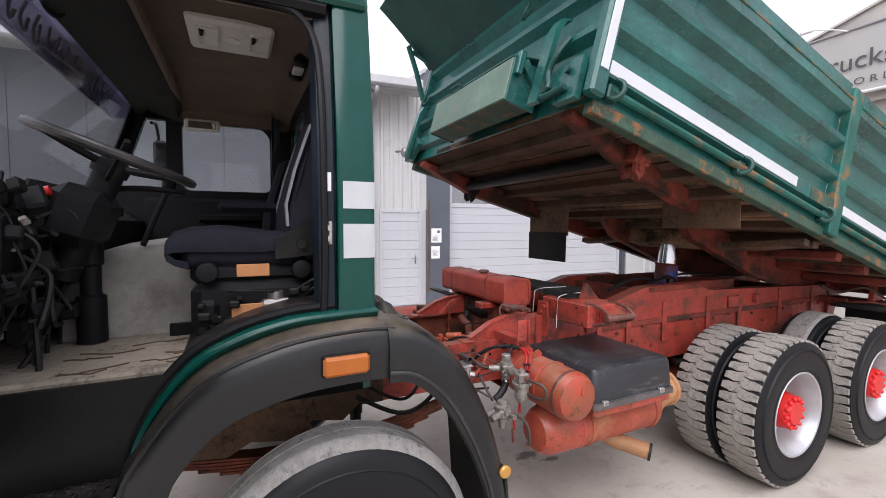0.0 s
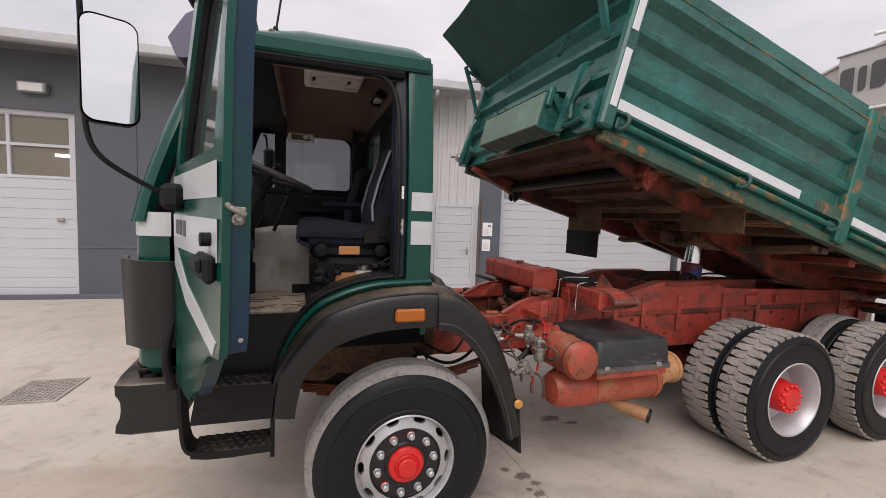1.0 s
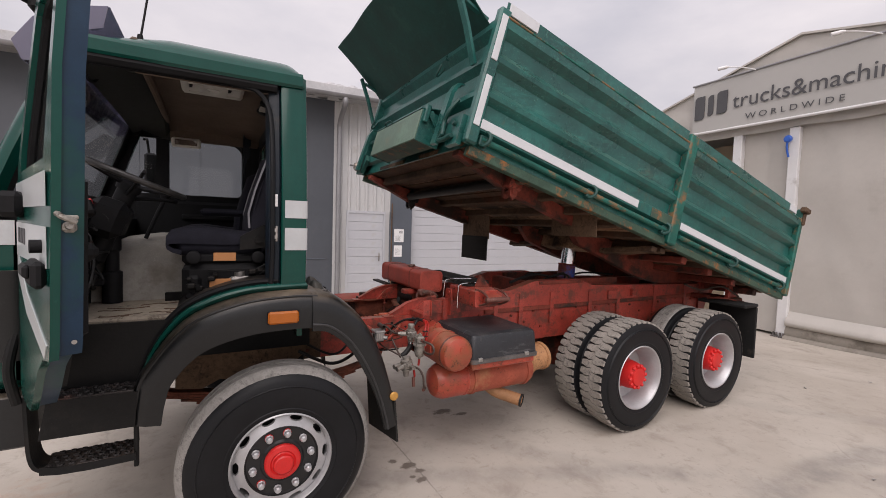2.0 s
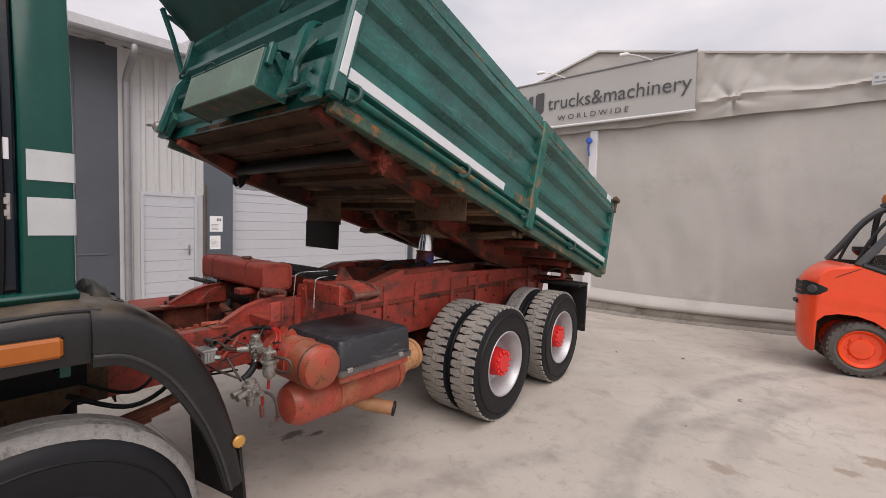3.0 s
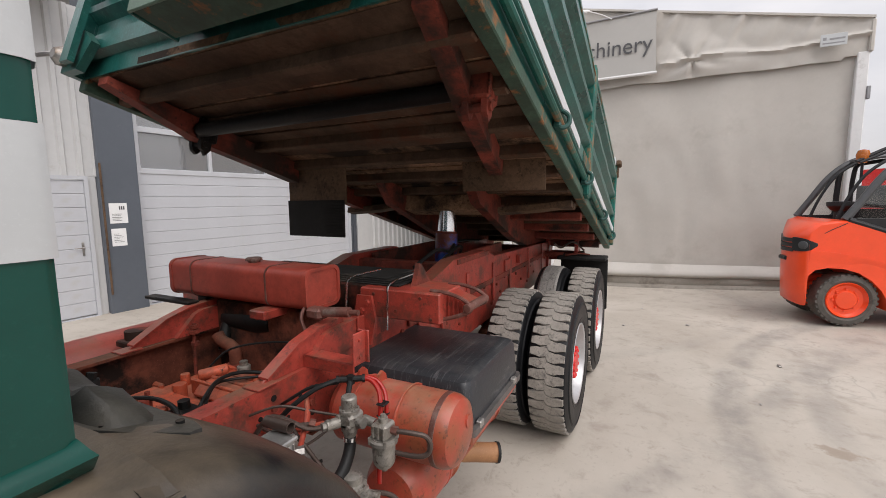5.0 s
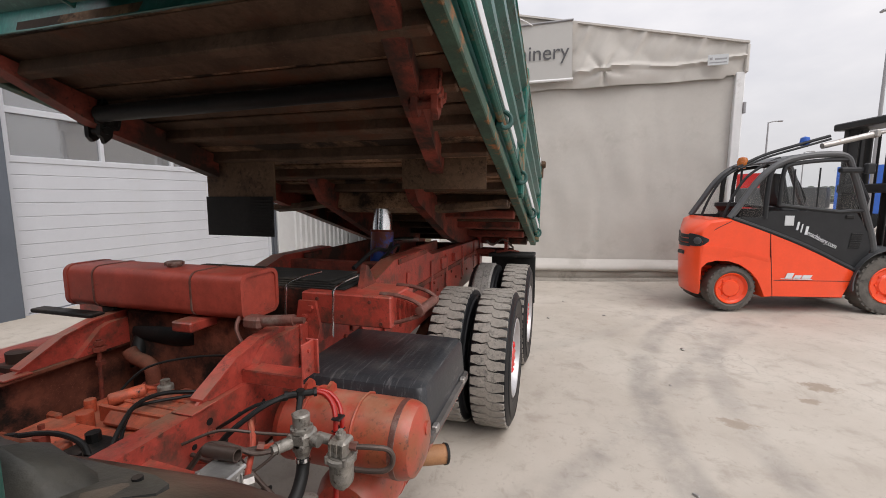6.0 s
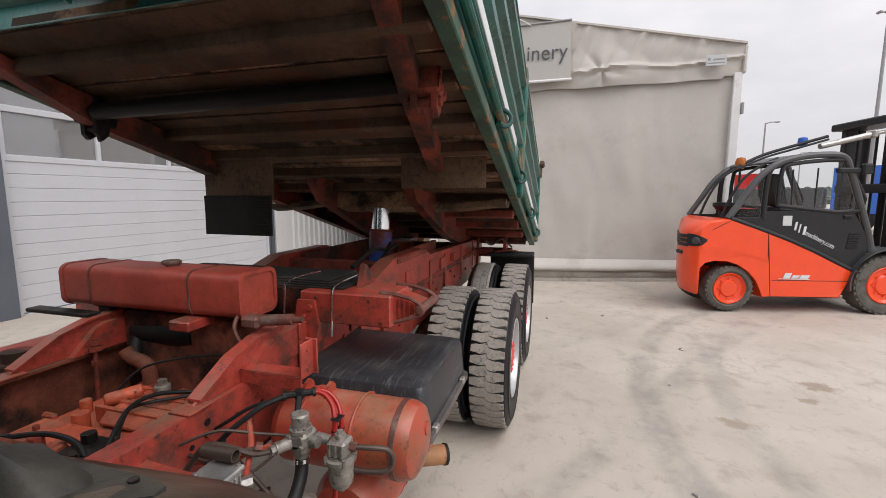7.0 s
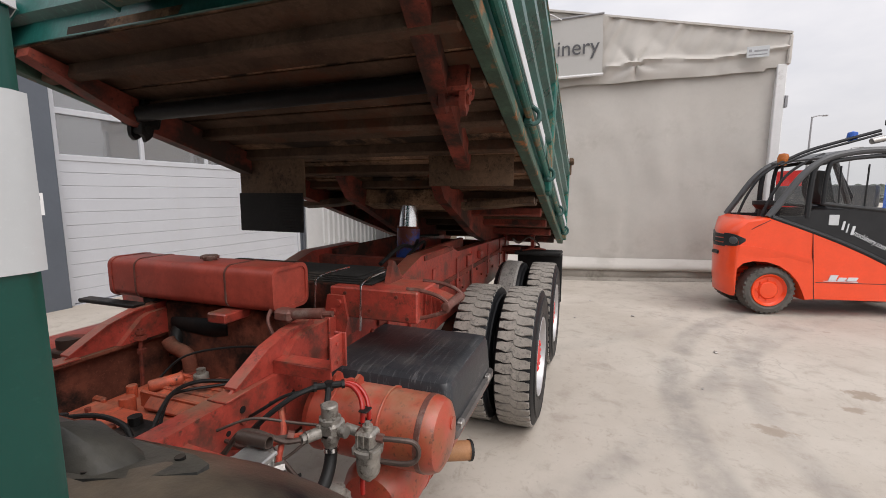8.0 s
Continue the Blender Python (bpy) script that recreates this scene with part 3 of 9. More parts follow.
def rect(x0, x1, y0, y1, r=0.0, n=4):
    """A rectangle's outline, with rounded corners."""
    if not r:
        return [(x0, y0), (x1, y0), (x1, y1), (x0, y1)]
    out = []
    for cx, cy, a0 in ((x1 - r, y0 + r, -90), (x1 - r, y1 - r, 0), (x0 + r, y1 - r, 90), (x0 + r, y0 + r, 180)):
        out += [(cx + r * math.cos(radians(a0 + 90 * i / n)), cy + r * math.sin(radians(a0 + 90 * i / n))) for i in range(n + 1)]
    return out


def finish(bm, name, material, sharp=32):
    me = bpy.data.meshes.new(name)
    bm.normal_update()
    bm.to_mesh(me)
    bm.free()
    me.materials.append(material)
    me.shade_smooth()
    me.set_sharp_from_angle(angle=radians(sharp))
    return me


# kinds that are made several at a time in one bmesh and linked piece by piece
SINGLY = {"rivet", "rail_hole", "tie_plate", "stop_bracket", "hydraulic_hose", "tie_wire", "thin_board", "tank_bracket", "cover_bolt", "cable", "tank_strap",
          "cover_clip", "tray_support", "valve_port", "brake_pipe", "red_hose", "black_hose", "brake_hose", "spring_leaf", "rain_gutter", "console_pod",
          "console_slot", "seat_piping", "adjuster_knob", "buffer_screw", "hinge", "badge_bar", "print_mark", "side_post", "raising_board", "top_rail_edge",
          "lower_bar", "headboard_bracket", "corner_gusset", "tray_side", "guard_stay", "rear_outrigger", "mat_tear", "wiring_strand", "wheel_bolt",
          "window_bar", "vent_slot", "grille_slat", "lift_cylinder", "brass_nut", "hose_clip", "painted_pipe", "logo_shape", "door_print", "guide_loop", "panel_gap", "flap_rib", "pipe_elbow", "mast_upright", "small_lettering", "dash_component", "gearbox_rib", "far_yard_item", "grating_bar"}


def islands(bm):
    """The loose pieces of a bmesh, each as a bmesh of its own."""
    seen = set()
    for v0 in bm.verts:
        if v0 in seen:
            continue
        seen.add(v0)
        todo, got = [v0], [v0]
        while todo:
            for e in todo.pop().link_edges:
                for v in e.verts:
                    if v not in seen:
                        seen.add(v)
                        todo.append(v)
                        got.append(v)
        piece = bmesh.new()
        twin = {v: piece.verts.new(v.co) for v in got}
        for f in {f for v in got for f in v.link_faces}:
            piece.faces.new([twin[v] for v in f.verts])
        yield piece


# where the chassis and all that is bolted to it sits, while it is being built
CHASSIS_SET = [None]


def part(name, bm, material, parent=None, label="", m=None, sharp=32):
    """Links a bmesh as one mesh object under a thing or a part."""
    if m is not None:
        bmesh.ops.transform(bm, matrix=m, verts=bm.verts)
    if parent is not None and CHASSIS_SET[0] is not None:
        bmesh.ops.transform(bm, matrix=CHASSIS_SET[0], verts=bm.verts)
    if name in SINGLY:
        made = [new(name, finish(piece, name, material, sharp)) for piece in islands(bm)]
        bm.free()
        for ob in made:
            ob.parent = parent
            if label:
                tagged(ob, label)
        return made[0]
    ob = new(name, finish(bm, name, material, sharp))
    if parent is not None:
        ob.parent = parent
    if label:
        tagged(ob, label)
    return ob


def share(name, me, parent, m):
    """One more object on a mesh that exists already."""
    ob = new(name, me)
    ob.parent = parent
    ob.matrix_basis = m
    return ob


def thing(name, label, category, m=None, group="", kind=""):
    ob = new(name)
    ob.empty_display_size = 0.2
    if m is not None:
        ob.matrix_world = m
    return tagged(ob, label, category, group, kind)


def B():
    return bmesh.new()


def lettering(name, text, height, width, material, parent, m, extrude=0.002):
    """Words in the built-in font as a thin mesh, with capitals of a height, set to a width."""
    cu = bpy.data.curves.new(name, "FONT")
    cu.body, cu.size, cu.extrude = text, height / 0.7, extrude
    tmp = bpy.data.objects.new(name + "_curve", cu)
    me = bpy.data.meshes.new_from_object(tmp)
    bpy.data.objects.remove(tmp)
    xs = [v.co.x for v in me.vertices]
    x0, k = min(xs), width / (max(xs) - min(xs))
    for v in me.vertices:
        v.co.x = (v.co.x - x0) * k
    me.materials.clear()
    me.materials.append(material)
    ob = new(name, me)
    ob.parent = parent
    ob.matrix_basis = m
    return ob


# ---- ground ----
def ground_height(x, y):
    """The yard falls a little towards the tent."""
    def ss(v, a, b):
        t = min(1, max(0, (v - a) / (b - a)))
        return t * t * (3 - 2 * t)
    return -0.2 * ss(x, 5.6, 9.6) * ss(y, -5.5, -0.3) * (1 - ss(y, 1.2, 4.6)) * (1 - ss(x, 14, 40))


def build_ground():
    bm = B()
    xs = [-1500, -400, -120, -50, -25] + [-14 + i * 0.8 for i in range(42)] + [24, 30, 45, 90, 300, 1500]
    ys = [-1500, -400, -120, -50, -30, -20] + [-14 + i * 0.8 for i in range(30)] + [12, 20, 40, 90, 300, 1500]
    strip(bm, [[(x, y, ground_height(x, y)) for x in xs] for y in ys])
    return tagged(part("ground", bm, M_GROUND), "pale weathered concrete yard with tyre marks and stains", "ground", kind="structure")


build_ground()


for i, (x, y, s) in enumerate(((5.27, -2.95, 0.03), (6.6, -2.2, 0.025), (7.6, -1.6, 0.02), (4.2, -2.6, 0.015), (2.6, -2.4, 0.02), (-2.3, 2.2, 0.03), (-1.9, 0.6, 0.03), (6.2, -1.4, 0.02))):
    bm = B()
    rbox(bm, -s, s, -s * 0.6, s * 0.6, 0, s * 0.6, s * 0.25)
    ob = part("pebble", bm, M_STEEL)
    ob.location, ob.rotation_euler = (x, y, ground_height(x, y)), (0, 0, i)
    tagged(ob, "small dark grey stone lying on the concrete", "stone", "stones on the yard")

# drain grating in the yard in front of the truck
grate = thing("drain_grating", "grey cast-iron drain grating set in the concrete", "drain", pose(-2.98, 1.675, 0.0, 0, 0, -3))
bm = B()
plate(bm, rect(-0.26, 0.26, -0.3, 0.3), [rect(-0.235, 0.235, -0.275, 0.275)], "z", 0.0, 0.012)
part("frame", bm, M_GRATE, grate)
bm = B()
for i in range(12):
    rbox(bm, -0.231 + i * 0.042 - 0.008, -0.231 + i * 0.042 + 0.008, -0.275, 0.275, 0.0, 0.01, 0.002)
for i in range(13):
    rbox(bm, -0.235, 0.235, -0.258 + i * 0.043 - 0.006, -0.258 + i * 0.043 + 0.006, 0.001, 0.009, 0.002)
part("grating_bar", bm, M_GRATE, grate)


# ---- the long workshop building behind the truck ----
MB = pose(2.47, 6.22, 0, 0, 0, -3.8) @ Matrix.Scale(1.045, 4)
MBW = MB @ Matrix.Translation((-0.17, 0, 0)) @ Matrix.Scale(0.957, 4)


def setting(name, bm, material, label, category, m=MB, sharp=32):
    ob = part(name, bm, material, None, sharp=sharp)
    ob.matrix_world = m
    return tagged(ob, label, category, kind="structure")


def trapezoid_sheet(bm, x0, x1, z0, z1, pitch=0.2, depth=0.035, y=0.0):
    """Upright ribbed cladding."""
    row = []
    x = x0
    while x < x1 - 1e-6:
        for dx, dy in ((0, 0), (0.55, 0), (0.65, -depth), (0.9, -depth), (1.0, 0)):
            row.append((min(x1, x + dx * pitch), y + dy))
        x += pitch
    slab(bm, [[(a, b, z) for a, b in row] for z in (z0, z1)], (0, 0.05, 0))
    return bm


def slats(parent, x0, x1, z0, z1, pitch, material, y=0.0, name="door_panel"):
    """Horizontal door panels one above another, with recessed joints."""
    h = pitch - 0.005
    bm = B()
    rbox(bm, x0, x1, y, y + 0.04, 0, h, 0.005)
    n = int(round((z1 - z0) / pitch))
    part("door_backing", rbox(B(), x0, x1, y + 0.012, y + 0.03, z0, z1, 0.002), material, parent)
    me = None
    for i in range(n):
        if me is None:
            me = finish(bm, name, material)
        share(name, me, parent, Matrix.Translation((0, 0, z0 + i * pitch + 0.006)))


bm = B()
plate(bm, rect(-16, -0.136, -0.05, 4.7), [rect(-11.3, -7.03, -0.04, 3.62)], "y", 0.0, 0.22)
wall = setting("wall_north", bm, M_WALLDARK, "dark grey panelled workshop wall", "wall", MBW)
for x in (-6.0, -4.95, -3.9, -2.85, -1.8, -0.75):
    bm = B()
    rbox(bm, x - 0.012, x + 0.012, -0.012, 0.0, 0.05, 4.35, 0.003)
    part("panel_joint", bm, M_WALLDARK, wall)
bm = B()
rbox(bm, -7.03, -0.3, -0.014, 0.0, 1.02, 1.05, 0.003)
rbox(bm, -16, -0.3, -0.03, 0.0, 0.0, 0.1, 0.004)
part("plinth_trim", bm, M_COLUMN, wall)

# left roll-up door with a lit window band
door1 = setting("door_1", plate(B(), rect(-11.3, -7.03, 0.0, 3.62), [rect(-11.22, -7.11, 0.01, 3.54)], "y", 0.06, 0.16), M_PANEL, "white sectional garage door with a window band, closed", "garage door", MBW)
slats(door1, -11.22, -7.11, 0.02, 2.34, 0.193, M_PANEL, 0.09)
for z0, z1 in ((2.4, 2.94), (3.02, 3.54)):
    for i in range(4):
        x0 = -11.2 + i * 1.02
        bm = B()
        rbox(bm, x0 + 0.03, x0 + 0.99, 0.12, 0.13, z0, z1, 0.002)
        pane = part("window_pane", bm, M_PANE_LIT, door1)
        pane.visible_shadow = False
bm = B()
for x in (-11.2, -10.18, -9.16, -8.14, -7.14):
    rbox(bm, x - 0.03, x + 0.03, 0.08, 0.15, 2.34, 3.56, 0.006)
for z in (2.37, 2.98, 3.55):
    rbox(bm, -11.22, -7.11, 0.082, 0.152, z - 0.03, z + 0.03, 0.006)
part("window_frame", bm, M_PANEL, door1)
bm = B()
rbox(bm, -7.4, -7.28, 0.06, 0.09, 1.52, 1.6, 0.01)
cyl(bm, (-7.36, 0.07, 1.56), (-7.36, 0.02, 1.56), 0.012, seg=10)
rbox(bm, -7.37, -7.26, 0.015, 0.03, 1.552, 1.568, 0.004)
part("door_handle", bm, M_STEEL, door1)

# the workshop room behind the window band
bm = B()
rbox(bm, -11.8, -6.5, 4.0, 4.1, 0, 4.2, 0.01)
rbox(bm, -11.9, -11.8, 0.22, 4.1, 0, 4.2, 0.01)
rbox(bm, -6.5, -6.4, 0.22, 4.1, 0, 4.2, 0.01)
rbox(bm, -11.8, -6.5, 0.22, 4.1, 4.1, 4.2, 0.01)
setting("wall_workshop", bm, M_INNER, "plain beige inner walls of the lit workshop", "wall", MBW)
tl = thing("tube_lamp", "lit white fluorescent tube lamp inside the workshop", "lamp", MBW @ pose(-7.9, 2.2, 3.0))
part("tube", cyl(B(), (-0.6, 0, 0), (0.6, 0, 0), 0.03, seg=10), M_TUBE, tl)
part("housing", rbox(B(), -0.65, 0.65, -0.05, 0.05, 0.03, 0.08), M_PANEL, tl)
part("hanger", rbox(B(), -0.02, 0.02, -0.02, 0.02, 0.08, 1.12), M_STEEL, tl)

# wall lamp over the door
wl = thing("wall_lamp", "square grey outdoor floodlight with frosted glass on the dark wall", "lamp", MBW @ pose(-7.64, 0, 3.92))
part("housing", rbox(B(), -0.23, 0.23, -0.13, 0.0, 0.0, 0.2, 0.02), M_GUTTER, wl)
part("lens", rbox(B(), -0.19, 0.19, -0.14, -0.128, 0.02, 0.17, 0.01), M_LAMPGLASS, wl)

# white ribbed stretch with a door
bm = B()
trapezoid_sheet(bm, -0.3, -0.1, 0, 4.5, 0.2)
trapezoid_sheet(bm, -0.1, 1.03, 2.1, 4.5, 0.2)
rbox(bm, -0.1, 0.0, 0.0, 0.1, 0, 2.1, 0.004)
rbox(bm, 0.92, 1.03, 0.0, 0.1, 0, 2.1, 0.004)
setting("wall_ribbed", bm, M_CORR, "white ribbed metal cladding beside the side door", "wall")
door2 = setting("door_2", plate(B(), rect(0.0, 0.92, 0.0, 2.1), [rect(0.05, 0.87, 0.01, 2.05)], "y", -0.035, 0.06), M_PANEL, "white panelled side door, closed", "door")
slats(door2, 0.05, 0.87, 0.03, 2.04, 0.201, M_PANEL, -0.01)
bm = B()
rbox(bm, 0.77, 0.8, -0.02, -0.01, 0.93, 1.13, 0.004)
tube(bm, [(0.785, -0.015, 1.05), (0.785, -0.06, 1.05), (0.76, -0.065, 1.05), (0.67, -0.065, 1.05)], 0.01, 8, 3)
part("door_handle", bm, M_STEEL, door2)

# slate column with notices
bm = B()
rbox(bm, 1.03, 1.56, -0.1, 0.25, -0.02, 5.1, 0.01)
setting("wall_column", bm, M_COLUMN, "slate grey steel-clad column with paper notices", "column")
for z0, z1, w in ((1.39, 1.7, 0.24), (1.04, 1.31, 0.2)):
    no = thing("notice", "white printed paper notice on the slate column", "notice", MB @ pose(1.12, -0.1, z0), "notices on the column")
    part("sheet", rbox(B(), 0, w, -0.006, 0.0, 0, z1 - z0, 0.001), M_PAPER, no)
    bm = B()
    if w > 0.22:
        for i in range(3):
            rbox(bm, 0.13 + i * 0.028, 0.148 + i * 0.028, -0.009, -0.006, z1 - z0 - 0.1, z1 - z0 - 0.045, 0.0005)
        for i in range(5):
            rbox(bm, 0.03, 0.16 - 0.02 * (i % 2), -0.009, -0.006, 0.04 + i * 0.025, 0.046 + i * 0.025, 0.0005)
    else:
        for i in range(6):
            rbox(bm, 0.03, 0.16 - 0.03 * (i % 3), -0.009, -0.006, 0.06 + i * 0.025, 0.065 + i * 0.025, 0.0005)
    part("print", bm, M_PRINT, no)
bm = B()
rbox(bm, 1.04, 1.065, -0.125, -0.1, 0.3, 2.3, 0.004)
setting("trim", bm, M_MUDPLATE, "rough brown sealing foam along the column edge", "trim")

# wide sectional door
bm = B()
plate(bm, rect(1.56, 6.62, -0.05, 5.0), [rect(1.62, 6.5, -0.04, 4.3)], "y", 0.02, 0.25)
setting("wall_garage", bm, M_WALLDARK, "dark grey frame round the wide garage door", "wall")
door3 = setting("door_3", plate(B(), rect(1.58, 6.54, 0.0, 4.34), [rect(1.64, 6.48, 0.01, 4.28)], "y", 0.0, 0.1), M_PANEL, "wide white sectional garage door with two window bands, closed", "garage door")
slats(door3, 1.64, 6.48, 0.02, 2.2, 0.198, M_PANEL, 0.04)
slats(door3, 1.64, 6.48, 3.62, 4.22, 0.2, M_PANEL, 0.04)
for z0, z1 in ((2.26, 2.84), (2.94, 3.52)):
    for i in range(4):
        x0 = 1.64 + i * 1.21
        bm = B()
        rbox(bm, x0 + 0.03, x0 + 1.18, 0.07, 0.08, z0, z1, 0.002)
        pane = part("window_pane", bm, M_PANE, door3)
bm = B()
for i in range(5):
    rbox(bm, 1.64 + i * 1.21 - 0.03, 1.64 + i * 1.21 + 0.03, 0.025, 0.1, 2.2, 3.6, 0.006)
for z in (2.22, 2.89, 3.57):
    rbox(bm, 1.62, 6.5, 0.027, 0.102, z - 0.045, z + 0.045, 0.006)
part("window_frame", bm, M_PANEL, door3)
bm = B()
rbox(bm, 1.5, 6.6, 0.7, 0.8, 0, 4.5, 0.01)
setting("wall_behind_door", bm, M_WALLDARK, "dark interior behind the wide garage door", "wall")

# ribbed wall going on past the wide door
bm = B()
rbox(bm, 6.62, 6.72, -0.03, 0.2, 0, 5.0, 0.006)
setting("trim_edge", bm, M_WALLDARK, "dark grey corner trim", "trim")
bm = B()
trapezoid_sheet(bm, 7.3, 10.0, 0, 5.0, 0.22, 0.05)
trapezoid_sheet(bm, 10.5, 15.0, 0, 5.0, 0.22, 0.05)
setting("wall_ribbed_east", bm, M_CORR, "pale ribbed metal wall of the hall", "wall")
bm = B()
rbox(bm, 6.76, 7.3, -0.04, 0.2, 0, 5.0, 0.01)
rbox(bm, 10.0, 10.5, -0.06, 0.2, 0, 5.0, 0.01)
setting("wall_pilaster", bm, M_CORR, "smooth white pilasters in the ribbed wall", "wall")

# roofs, gutter and downpipe
bm = B()
slab(bm, [[(-16, -0.6, 4.52), (0.75, -0.6, 4.52)], [(-16, 9, 6.0), (0.75, 9, 6.0)]], (0, 0, 0.09))
rbox(bm, -16, 0.75, -0.64, -0.6, 4.48, 4.66, 0.01)
setting("roof", bm, M_ROOF, "pale sheet roof with a wide eave", "roof")
bm = B()
slab(bm, [[(1.0, 0.0, 5.05), (15, 0.0, 5.05)], [(1.0, 9, 6.2), (15, 9, 6.2)]], (0, 0, 0.09))
setting("roof_east", bm, M_ROOF, "pale sheet roof over the garage", "roof")
bm = B()
arc = [(-0.69 + 0.07 * math.cos(a), 4.47 + 0.07 * math.sin(a)) for a in (math.pi + math.pi * i / 8 for i in range(9))]
slab(bm, [[(x, y, z) for y, z in arc] for x in (-16, 0.8)], (0, 0.006, 0.006))
gut = setting("gutter", bm, M_GUTTER, "grey half-round gutter along the eave", "gutter")
bm = B()
tube(bm, [(-0.2, -0.68, 4.4), (-0.2, -0.66, 4.28), (-0.2, -0.3, 4.12), (-0.2, -0.11, 3.95), (-0.2, -0.1, 3.6), (-0.2, -0.1, 0.1)], 0.055, 14, 5)
for z in (0.9, 2.2, 3.5):
    cyl(bm, (-0.2, -0.1, z), (-0.2, -0.1, z + 0.04), 0.062, seg=14)
part("downpipe", bm, M_GUTTER, gut)
bm = B()
rnd = random.Random(4)
for i in range(9):
    x = -1.0 + i * 0.16
    lathe(bm, (x, 0.2 + rnd.uniform(-0.1, 0.3), 4.7), (rnd.uniform(-0.3, 0.3), rnd.uniform(-0.3, 0.3), 1), [(0.16, 0), (0.17, 0.04), (0.11, 0.13 + rnd.uniform(0, 0.12)), (0, 0.19 + rnd.uniform(0, 0.1))], 7)
tagged(part("roof_tarpaulin", bm, M_ROOF, None, sharp=20), "crumpled white tarpaulin lying on the roof edge", "tarpaulin").matrix_world = MB


# ---- the big storage tent ----
MT = pose(10.1, -0.07, 0, 0, 0, -90)


def tent_ground(w):
    return ground_height(10.05, -w - 0.07)


def folds(w, z, seed, amp):
    return amp * noise.noise((w * 0.9 + seed, z * 0.5, seed)) + amp * 0.5 * noise.noise((w * 2.3, z * 1.2 + w * 0.8, seed + 3))


def cloth(w0, w1, z0f, z1f, y, seed, amp, nw=60, nz=24):
    bm = B()
    rows = []
    for j in range(nz + 1):
        row = []
        for i in range(nw + 1):
            w = w0 + (w1 - w0) * i / nw
            za, zb = z0f(w), z1f(w)
            z = za + (zb - za) * j / nz
            row.append((w, y - abs(folds(w, z, seed, amp)), z))
        rows.append(row)
    return slab(bm, rows, (0, 0.012, 0))


def roofline(w):
    return 5.9 - 0.218 * (w + 0.52) if w > -0.52 else 5.9 + 0.3 * (w + 0.52)


setting("tent_wall", cloth(-0.5, 4.7, lambda w: tent_ground(w) + 0.02, lambda w: 4.25, 0.0, 1.0, 0.07), M_TENT, "slack grey tarpaulin end wall of the storage tent", "tent", MT, 60)
setting("tent_curtain", cloth(-1.5, -0.6, lambda w: tent_ground(w) + 0.05, lambda w: 4.15, 0.06, 5.0, 0.08, 24, 30), M_TENT, "hanging grey tarpaulin curtain between white posts", "tent", MT, 60)


def valance():
    """The loose cloth under the roof: pleats that hang from the eave, a long crease and gathered folds round one tie."""
    bm = B()
    rows = []
    for j in range(25):
        row = []
        for i in range(281):
            w = -6.3 + 11.13 * i / 280
            zb = 4.1 + 0.03 * noise.noise((w * 1.3, 0, 9)) + (0.05 if w > 4.5 else 0)
            zt = roofline(w)
            f = j / 24
            z = zb + (zt - zb) * f
            k = noise.noise((w * 1.6, z * 2.2, 2)) * 0.08
            slant = w + 0.45 * (zt - z)
            pleat = max(0.0, noise.noise((slant * 5.5, z * 0.8, 4))) * 0.11 * f ** 0.7 if w > 1.5 else 0
            crease = 0.07 * math.exp(-((z - 4.45 - 0.04 * math.sin(w * 3)) / 0.03) ** 2) if w > 1.6 else 0
            dx, dz = w - 2.2, z - 4.42
            r = math.hypot(dx, dz)
            star = 0.1 * math.exp(-r * r / 0.25) * abs(math.sin(2.5 * math.atan2(dz, dx) + 0.6)) ** 0.5 if w > 1.5 else 0
            row.append((w, -0.09 - abs(k) * (1 - f * 0.6) - crease - star - pleat, z))
        rows.append(row)
    return slab(bm, rows, (0, 0.015, 0))


setting("tent_valance", valance(), M_TENT, "creased grey tarpaulin valance under the tent roof", "tent", MT, 60)
bm = B()
slab(bm, [[(w, y, roofline(w) + 0.03 * noise.noise((w, y * 0.3, 1))) for w in (-6.3, -3.5, -0.52, 2.2, 4.86)] for y in (-0.16, 5, 10, 20)], (0, 0, 0.04))
rbox(bm, 4.81, 4.88, -0.15, 20, 4.18, 4.72, 0.02)
setting("roof_tent", bm, M_TENT, "grey tarpaulin gable roof of the tent", "roof", MT)
bm = B()
rbox(bm, 4.75, 4.8, 0.1, 20, -0.1, 4.6, 0.01)
rbox(bm, -6.35, -6.3, 0, 20, -0.1, 4.3, 0.01)
rbox(bm, -6.3, 4.75, 20, 20.05, -0.1, 5.0, 0.01)
setting("tent_sides", bm, M_TENT, "plain grey side walls of the tent", "tent", MT)
bm = B()
rbox(bm, -3.3, -1.7, 0.9, 0.95, -0.2, 4.1, 0.01)
rbox(bm, -2.5, -1.7, 0.82, 0.9, 2.6, 4.1, 0.01)
setting("wall_inner", bm, M_INNER, "beige boarding just inside the open tent bay", "wall", MT)
